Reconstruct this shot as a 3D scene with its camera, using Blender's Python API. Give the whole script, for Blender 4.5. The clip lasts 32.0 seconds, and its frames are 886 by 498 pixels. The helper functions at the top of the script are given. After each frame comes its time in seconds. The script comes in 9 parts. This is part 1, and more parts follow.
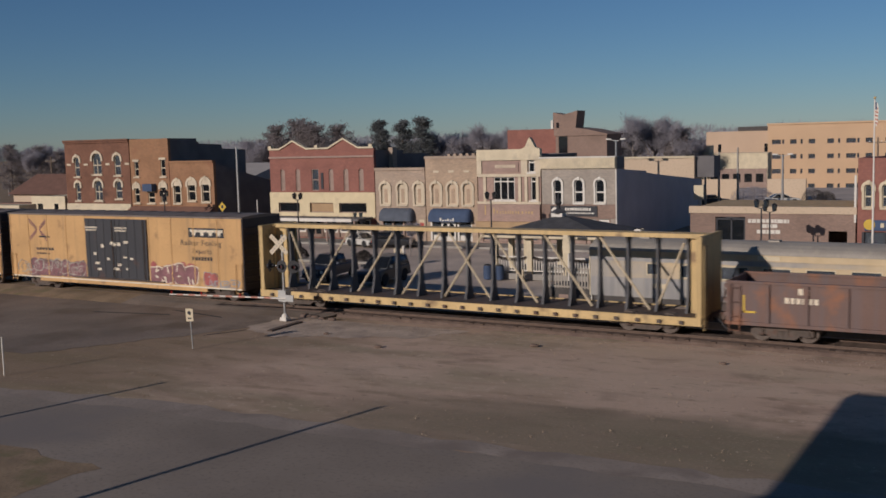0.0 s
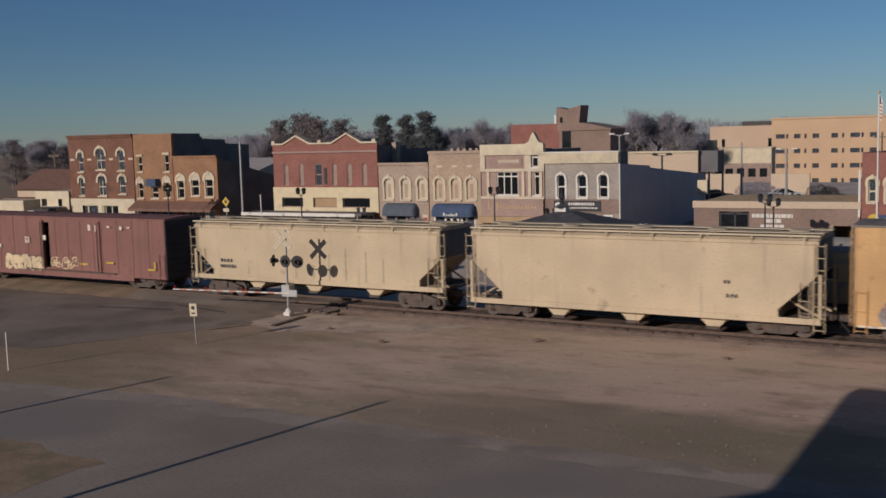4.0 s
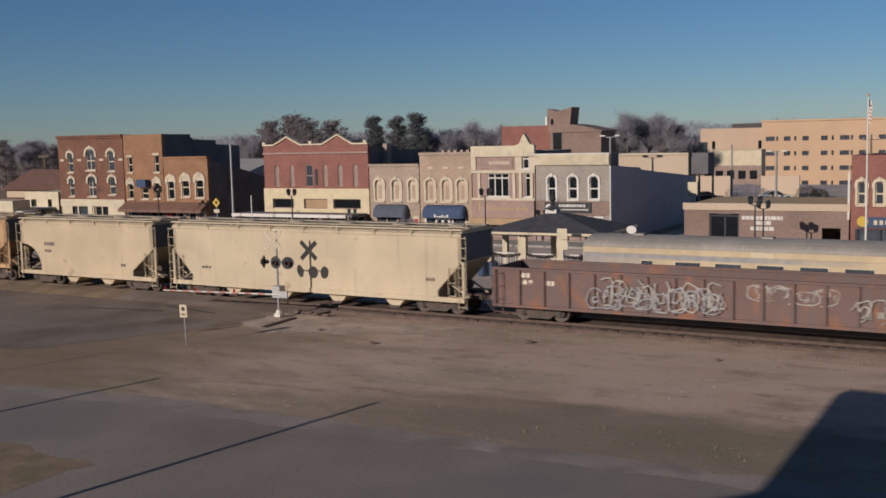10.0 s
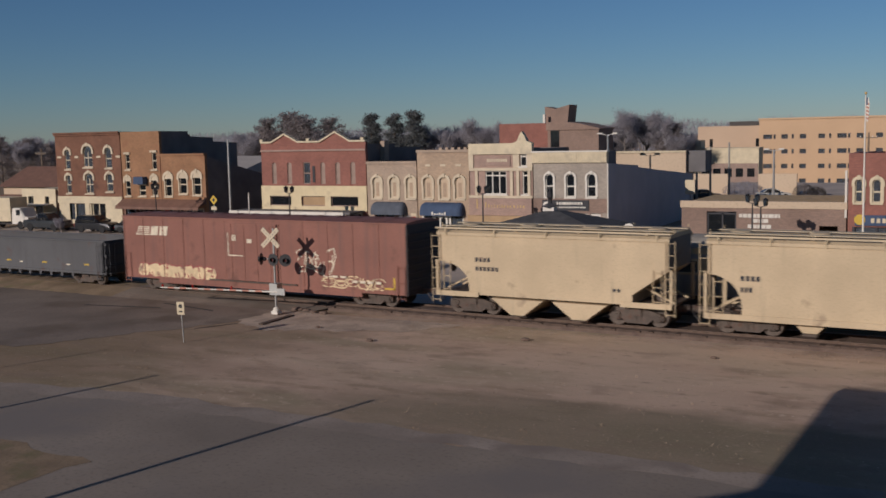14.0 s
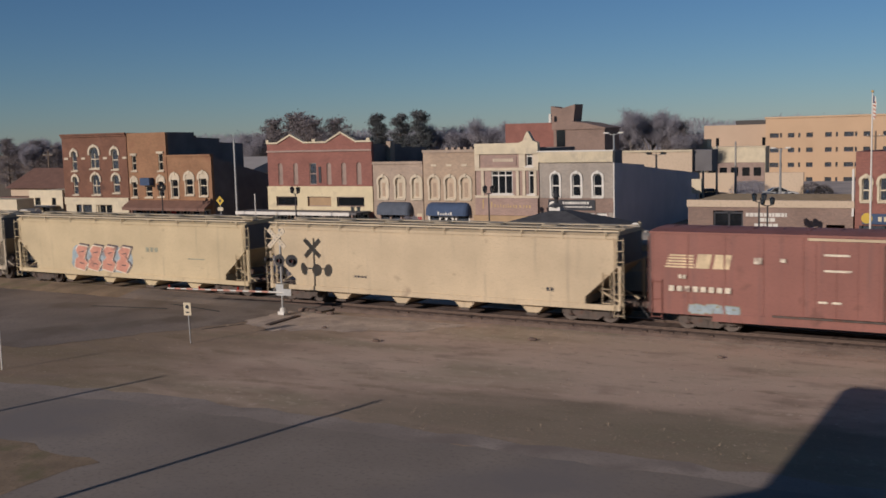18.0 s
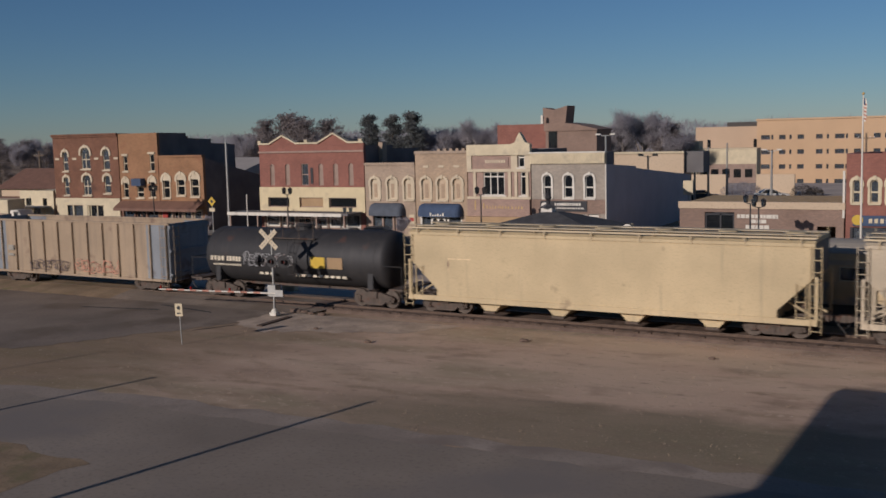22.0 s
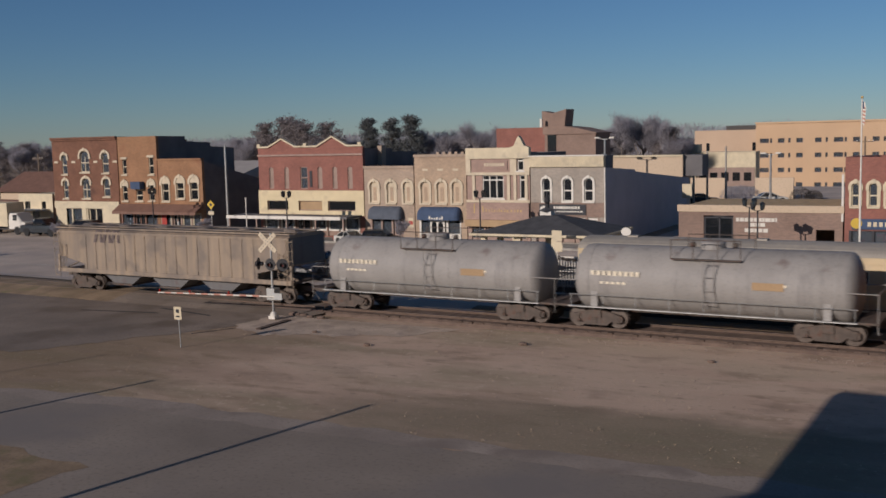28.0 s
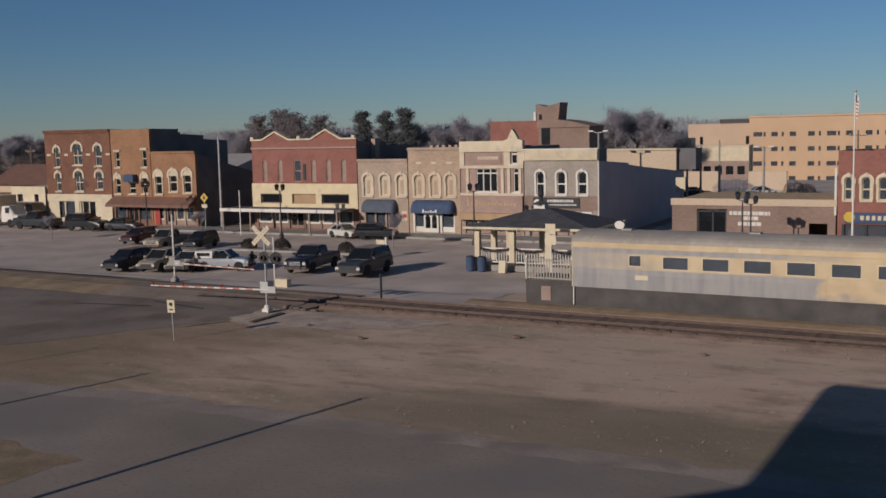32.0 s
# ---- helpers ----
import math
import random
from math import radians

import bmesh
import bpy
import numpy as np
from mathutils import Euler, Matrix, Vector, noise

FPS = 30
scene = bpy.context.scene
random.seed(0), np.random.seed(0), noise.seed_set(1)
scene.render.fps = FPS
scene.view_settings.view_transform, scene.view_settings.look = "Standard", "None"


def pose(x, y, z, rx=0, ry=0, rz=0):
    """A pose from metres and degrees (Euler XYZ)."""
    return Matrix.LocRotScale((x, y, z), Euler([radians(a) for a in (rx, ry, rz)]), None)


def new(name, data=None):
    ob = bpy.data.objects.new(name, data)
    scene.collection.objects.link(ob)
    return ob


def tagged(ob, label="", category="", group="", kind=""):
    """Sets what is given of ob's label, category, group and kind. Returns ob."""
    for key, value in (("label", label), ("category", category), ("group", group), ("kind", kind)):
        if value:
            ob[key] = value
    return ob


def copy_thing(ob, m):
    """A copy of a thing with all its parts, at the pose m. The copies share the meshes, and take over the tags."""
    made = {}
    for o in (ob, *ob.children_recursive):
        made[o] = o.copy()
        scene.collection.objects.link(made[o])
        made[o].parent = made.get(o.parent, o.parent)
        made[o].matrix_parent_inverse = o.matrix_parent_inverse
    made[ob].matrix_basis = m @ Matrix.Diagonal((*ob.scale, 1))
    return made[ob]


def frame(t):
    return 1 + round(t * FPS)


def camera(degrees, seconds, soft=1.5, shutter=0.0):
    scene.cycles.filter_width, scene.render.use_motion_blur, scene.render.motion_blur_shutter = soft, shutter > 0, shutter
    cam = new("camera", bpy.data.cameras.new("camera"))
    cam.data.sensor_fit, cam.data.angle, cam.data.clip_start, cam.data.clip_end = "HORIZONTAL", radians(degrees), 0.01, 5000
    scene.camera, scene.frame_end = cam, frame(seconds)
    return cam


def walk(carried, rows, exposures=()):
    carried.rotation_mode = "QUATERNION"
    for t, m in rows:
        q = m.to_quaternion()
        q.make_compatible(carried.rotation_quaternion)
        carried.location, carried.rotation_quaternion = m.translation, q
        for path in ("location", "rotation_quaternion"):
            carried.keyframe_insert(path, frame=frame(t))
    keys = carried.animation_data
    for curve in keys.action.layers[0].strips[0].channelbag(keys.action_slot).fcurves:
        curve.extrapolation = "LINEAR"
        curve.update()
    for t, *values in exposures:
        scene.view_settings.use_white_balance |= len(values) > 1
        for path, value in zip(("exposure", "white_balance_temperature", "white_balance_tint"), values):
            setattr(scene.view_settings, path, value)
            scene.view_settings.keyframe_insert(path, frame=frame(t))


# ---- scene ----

# camera: held by hand at an upper window, it turns and does not travel
EYE = (0.0, 0.0, 8.6)
TURNS = [  # seconds, pitch, roll, yaw
    (0.0, -6.05, 1.52, 28.50),
    (0.5, -6.31, 1.64, 28.40),
    (1.0, -6.33, 1.69, 28.82),
    (1.5, -6.36, 1.80, 28.86),
    (2.0, -6.35, 1.77, 28.91),
    (2.5, -6.38, 1.68, 28.69),
    (3.0, -6.22, 1.58, 28.64),
    (3.5, -6.33, 1.57, 28.64),
    (5.5, -6.26, 1.59, 28.82),
    (6.0, -6.16, 1.49, 28.59),
    (6.5, -5.99, 1.43, 28.46),
    (7.0, -6.04, 1.51, 28.52),
    (7.5, -6.21, 1.64, 28.73),
    (8.0, -6.28, 1.70, 28.80),
    (8.5, -6.10, 1.58, 28.79),
    (9.0, -6.10, 1.55, 28.50),
    (9.5, -6.25, 1.51, 28.32),
    (10.0, -6.26, 1.40, 28.19),
    (10.5, -6.30, 1.45, 28.26),
    (11.0, -6.37, 1.59, 28.57),
    (11.5, -6.43, 1.68, 28.66),
    (12.0, -6.25, 1.55, 28.40),
    (12.5, -6.19, 1.39, 28.16),
    (13.0, -6.12, 1.46, 28.04),
    (13.5, -6.28, 1.38, 27.97),
    (14.0, -6.40, 1.32, 28.06),
    (14.5, -6.49, 1.48, 28.30),
    (16.5, -6.39, 1.42, 27.85),
    (17.0, -6.42, 1.36, 27.77),
    (17.5, -6.47, 1.45, 27.93),
    (18.0, -6.39, 1.54, 28.38),
    (18.5, -6.39, 1.58, 28.60),
    (19.0, -6.34, 1.50, 28.33),
    (19.5, -6.29, 1.39, 27.89),
    (20.0, -6.28, 1.34, 27.76),
    (20.5, -6.17, 1.33, 27.77),
    (21.0, -6.22, 1.36, 27.64),
    (21.5, -6.34, 1.39, 27.82),
    (22.0, -6.34, 1.42, 27.95),
    (22.5, -6.09, 1.37, 27.91),
    (23.0, -6.18, 1.28, 27.85),
    (23.5, -6.20, 1.23, 27.69),
    (24.0, -6.19, 1.29, 27.64),
    (24.5, -6.31, 1.46, 27.89),
    (25.0, -6.30, 1.49, 28.21),
    (25.5, -6.03, 1.47, 28.36),
    (27.5, -6.10, 1.27, 27.59),
    (28.0, -6.16, 1.40, 27.90),
    (28.5, -6.27, 1.36, 28.20),
    (29.0, -6.28, 1.39, 28.12),
    (29.5, -6.34, 1.40, 27.75),
    (30.0, -6.44, 1.30, 27.61),
    (30.5, -6.53, 1.32, 27.35),
    (31.0, -6.40, 1.29, 27.31),
    (31.5, -6.46, 1.32, 27.42),
    (32.0, -6.54, 1.32, 27.56),
]
# the camera darkens its picture while pale cars fill it
STOPS = ((0, -0.06), (1.2, -0.08), (2.6, -0.16), (3.4, -0.12), (5.6, 0.05), (7, 0.1), (9.0, 0.12), (10.0, 0.14), (11.0, -0.08), (14.0, -0.08), (15.5, 0.02), (17.0, 0.12), (19.0, -0.08), (21.0, -0.1), (22.5, -0.08), (24.0, 0.0), (26.0, 0.03), (30.0, 0.06), (31.5, 0.0), (32.0, -0.04))
cam = camera(46.0, 32.0, soft=1.65, shutter=0.2)
walk(cam, [(t, pose(*EYE, 90 + p, r, y)) for t, p, r, y in TURNS], exposures=[(t, s, 6300, 11) for t, s in STOPS])

# ---- light ----
SUN_EL, SUN_AZ = radians(18.0), radians(71.0)  # height, and the way in which shadows fall
sun_way = Vector((math.cos(SUN_AZ) * math.cos(SUN_EL), math.sin(SUN_AZ) * math.cos(SUN_EL), -math.sin(SUN_EL)))
world = bpy.data.worlds.new("sky")
scene.world = world
world.use_nodes = True
wn, wl = world.node_tree.nodes, world.node_tree.links
sky = wn.new("ShaderNodeTexSky")
sky.sky_type = "NISHITA"
sky.sun_disc = False
sky.sun_elevation = SUN_EL
sky.sun_rotation = math.atan2(-sun_way.x, -sun_way.y)
sky.air_density, sky.dust_density, sky.ozone_density = 0.85, 0.0, 6.0
wl.new(sky.outputs[0], wn["Background"].inputs[0])
wn["Background"].inputs[1].default_value = 0.0485
sun = bpy.data.lights.new("sun", "SUN")
sun.energy, sun.angle, sun.color = 3.1, radians(0.35), (1.0, 0.893, 0.835)
sun_ob = new("sun", sun)
sun_ob.rotation_euler = sun_way.to_track_quat("-Z", "Y").to_euler()


# ---- materials ----
def mat(name, col, rough=0.8, metal=0.0, var=0.22, scale=1.2, fine=25.0, bump=0.15, stain=None, streak=None, brick=None, rnd=0.08, spec=0.4):
    """A weathered surface: broad and fine mottling, optional stains (colour, share, scale), optional rain streaks (colour, share)."""
    warm = (1.0, 0.975, 0.91)  # warm tint in every base colour, offsetting the sky's blue light
    col = tuple(a * b for a, b in zip(col, warm))
    m = bpy.data.materials.new(name)
    m.use_nodes = True
    n, l = m.node_tree.nodes, m.node_tree.links
    bs = n["Principled BSDF"]
    tc = n.new("ShaderNodeTexCoord")

    def noise_at(s, detail=4.0, stretch=None):
        t = n.new("ShaderNodeTexNoise")
        t.inputs["Scale"].default_value, t.inputs["Detail"].default_value = s, detail
        if stretch:
            mp = n.new("ShaderNodeMapping")
            mp.inputs["Scale"].default_value = stretch
            l.new(tc.outputs["Object"], mp.inputs[0])
            l.new(mp.outputs[0], t.inputs["Vector"])
        else:
            l.new(tc.outputs["Object"], t.inputs["Vector"])
        return t.outputs["Fac"]

    def mix(a, b, fac, how="MIX"):
        x = n.new("ShaderNodeMix")
        x.data_type, x.blend_type = "RGBA", how
        for sock, v in ((x.inputs[6], a), (x.inputs[7], b), (x.inputs[0], fac)):
            if isinstance(v, (int, float)):
                sock.default_value = v
            elif isinstance(v, tuple):
                sock.default_value = (*v, 1)
            else:
                l.new(v, sock)
        return x.outputs[2]

    def ramp(fac, lo, hi):
        r = n.new("ShaderNodeMapRange")
        r.inputs[1].default_value, r.inputs[2].default_value = lo, hi
        l.new(fac, r.inputs[0])
        return r.outputs[0]

    dark = tuple(c * (1 - var) for c in col)
    light = tuple(min(1, c * (1 + var)) for c in col)
    c = mix(dark, light, ramp(noise_at(scale), 0.3, 0.7))
    f = noise_at(fine, 5.0)
    c = mix(c, tuple(x * 0.72 for x in col), ramp(f, 0.52, 0.78))
    height = f
    if brick:
        sx = n.new("ShaderNodeSeparateXYZ")
        l.new(tc.outputs["Object"], sx.inputs[0])
        ad = n.new("ShaderNodeMath")
        l.new(sx.outputs[0], ad.inputs[0])
        l.new(sx.outputs[1], ad.inputs[1])
        cx = n.new("ShaderNodeCombineXYZ")
        l.new(ad.outputs[0], cx.inputs[0])
        l.new(sx.outputs[2], cx.inputs[1])
        bt = n.new("ShaderNodeTexBrick")
        l.new(cx.outputs[0], bt.inputs["Vector"])
        bt.inputs["Scale"].default_value = 1.0
        bt.inputs["Brick Width"].default_value, bt.inputs["Row Height"].default_value = 0.21, 0.075
        bt.inputs["Mortar Size"].default_value = 0.006
        bt.inputs["Color1"].default_value, bt.inputs["Color2"].default_value = (0.8, 0.8, 0.8, 1), (1.1, 1.05, 1.0, 1)
        bt.inputs["Mortar"].default_value = (*brick, 1)
        c = mix(c, bt.outputs["Color"], 0.8, "MULTIPLY")
    if streak:
        s = noise_at(1.0, 5.0, (3.2, 3.2, 0.22))
        c = mix(c, streak[0], ramp(s, 0.62 - 0.3 * streak[1], 0.95 - 0.3 * streak[1]))
    if stain:
        s = noise_at(stain[2], 6.0)
        c = mix(c, stain[0], ramp(s, 0.66 - 0.3 * stain[1], 0.78 - 0.25 * stain[1]))
    if rnd:
        oi = n.new("ShaderNodeObjectInfo")
        c = mix(c, tuple(x * 0.55 for x in col), ramp(oi.outputs["Random"], 1.0 - 2.5 * rnd, 1.9))
    l.new(c, bs.inputs["Base Color"])
    bs.inputs["Roughness"].default_value, bs.inputs["Metallic"].default_value = rough, metal
    bs.inputs["Specular IOR Level"].default_value = spec
    if bump:
        b = n.new("ShaderNodeBump")
        b.inputs["Strength"].default_value, b.inputs["Distance"].default_value = bump, 0.02
        l.new(height, b.inputs["Height"])
        l.new(b.outputs[0], bs.inputs["Normal"])
    return m


def glass(name, tint, rough=0.04):
    m = bpy.data.materials.new(name)
    m.use_nodes = True
    bs = m.node_tree.nodes["Principled BSDF"]
    bs.inputs["Base Color"].default_value = (*tint, 1)
    bs.inputs["Transmission Weight"].default_value = 0.85
    bs.inputs["Roughness"].default_value, bs.inputs["IOR"].default_value = rough, 1.45
    return m


def foliage(name, col):
    """Thin leaves or twigs that let part of the light through."""
    m = bpy.data.materials.new(name)
    m.use_nodes = True
    n, l = m.node_tree.nodes, m.node_tree.links
    n.remove(n["Principled BSDF"])
    d, t, x = n.new("ShaderNodeBsdfDiffuse"), n.new("ShaderNodeBsdfTranslucent"), n.new("ShaderNodeMixShader")
    geo, r = n.new("ShaderNodeNewGeometry"), n.new("ShaderNodeMix")
    r.data_type = "RGBA"
    r.inputs[6].default_value, r.inputs[7].default_value = (*[c * 0.8 for c in col], 1), (*[c * 1.2 for c in col], 1)
    l.new(geo.outputs["Random Per Island"], r.inputs[0])
    for b in (d, t):
        l.new(r.outputs[2], b.inputs[0])
    x.inputs[0].default_value = 0.45
    l.new(d.outputs[0], x.inputs[1])
    l.new(t.outputs[0], x.inputs[2])
    l.new(x.outputs[0], n["Material Output"].inputs[0])
    return m


def coach_paint():
    """Cream coach paint worn away to dull grey below the windows, over the end and in a strip above them."""
    m = bpy.data.materials.new("worn_coach_paint")
    m.use_nodes = True
    n, l = m.node_tree.nodes, m.node_tree.links
    bs, tc = n["Principled BSDF"], n.new("ShaderNodeTexCoord")
    sx = n.new("ShaderNodeSeparateXYZ")
    l.new(tc.outputs["Object"], sx.inputs[0])

    def noise_at(s, stretch=(1, 1, 1)):
        mp, t = n.new("ShaderNodeMapping"), n.new("ShaderNodeTexNoise")
        mp.inputs["Scale"].default_value = stretch
        l.new(tc.outputs["Object"], mp.inputs[0])
        l.new(mp.outputs[0], t.inputs["Vector"])
        t.inputs["Scale"].default_value, t.inputs["Detail"].default_value = s, 5
        return t.outputs["Fac"]

    def calc(how, a, b):
        x = n.new("ShaderNodeMath")
        x.operation = how
        for sock, v in ((x.inputs[0], a), (x.inputs[1], b)):
            if isinstance(v, (int, float)):
                sock.default_value = v
            else:
                l.new(v, sock)
        return x.outputs[0]

    def ramp(v, lo, hi):
        r = n.new("ShaderNodeMapRange")
        r.inputs[1].default_value, r.inputs[2].default_value = lo, hi
        l.new(v, r.inputs[0])
        return r.outputs[0]

    def mix(a, b, fac):
        x = n.new("ShaderNodeMix")
        x.data_type = "RGBA"
        for sock, v in ((x.inputs[6], a), (x.inputs[7], b), (x.inputs[0], fac)):
            if isinstance(v, tuple):
                # same warm tint, offsetting the sky's blue light
                sock.default_value = (v[0], v[1] * 0.975, v[2] * 0.91, 1)
            else:
                l.new(v, sock)
        return x.outputs[2]

    x, z = sx.outputs[0], sx.outputs[2]
    big = noise_at(0.55, (1, 1, 1.3))
    xw = calc("ADD", x, calc("MULTIPLY", calc("SUBTRACT", big, 0.5), 9.0))
    zw = calc("ADD", z, calc("MULTIPLY", calc("SUBTRACT", noise_at(2.5), 0.5), 0.1))
    low = calc("MULTIPLY", ramp(zw, 1.97, 1.9), ramp(xw, 12.6, 11.4))
    strip = calc("MULTIPLY", calc("MULTIPLY", ramp(zw, 2.64, 2.7), ramp(zw, 2.92, 2.86)), ramp(xw, 13.5, 8.0))
    end = calc("MULTIPLY", ramp(zw, 2.92, 2.86), ramp(xw, 4.2, 0.6))
    grey = calc("MAXIMUM", calc("MAXIMUM", low, strip), calc("MULTIPLY", end, 0.8))
    c = mix((0.6, 0.47, 0.29), (0.5, 0.385, 0.23), ramp(noise_at(0.9), 0.4, 0.65))
    g = mix((0.34, 0.325, 0.31), (0.27, 0.265, 0.265), ramp(noise_at(1.2, (2.5, 2.5, 0.3)), 0.4, 0.65))
    c = mix(c, g, grey)
    c = mix(c, (0.28, 0.23, 0.18), ramp(noise_at(1.0, (5, 5, 0.35)), 0.64, 0.9))
    l.new(c, bs.inputs["Base Color"])
    bs.inputs["Roughness"].default_value = 0.6
    return m


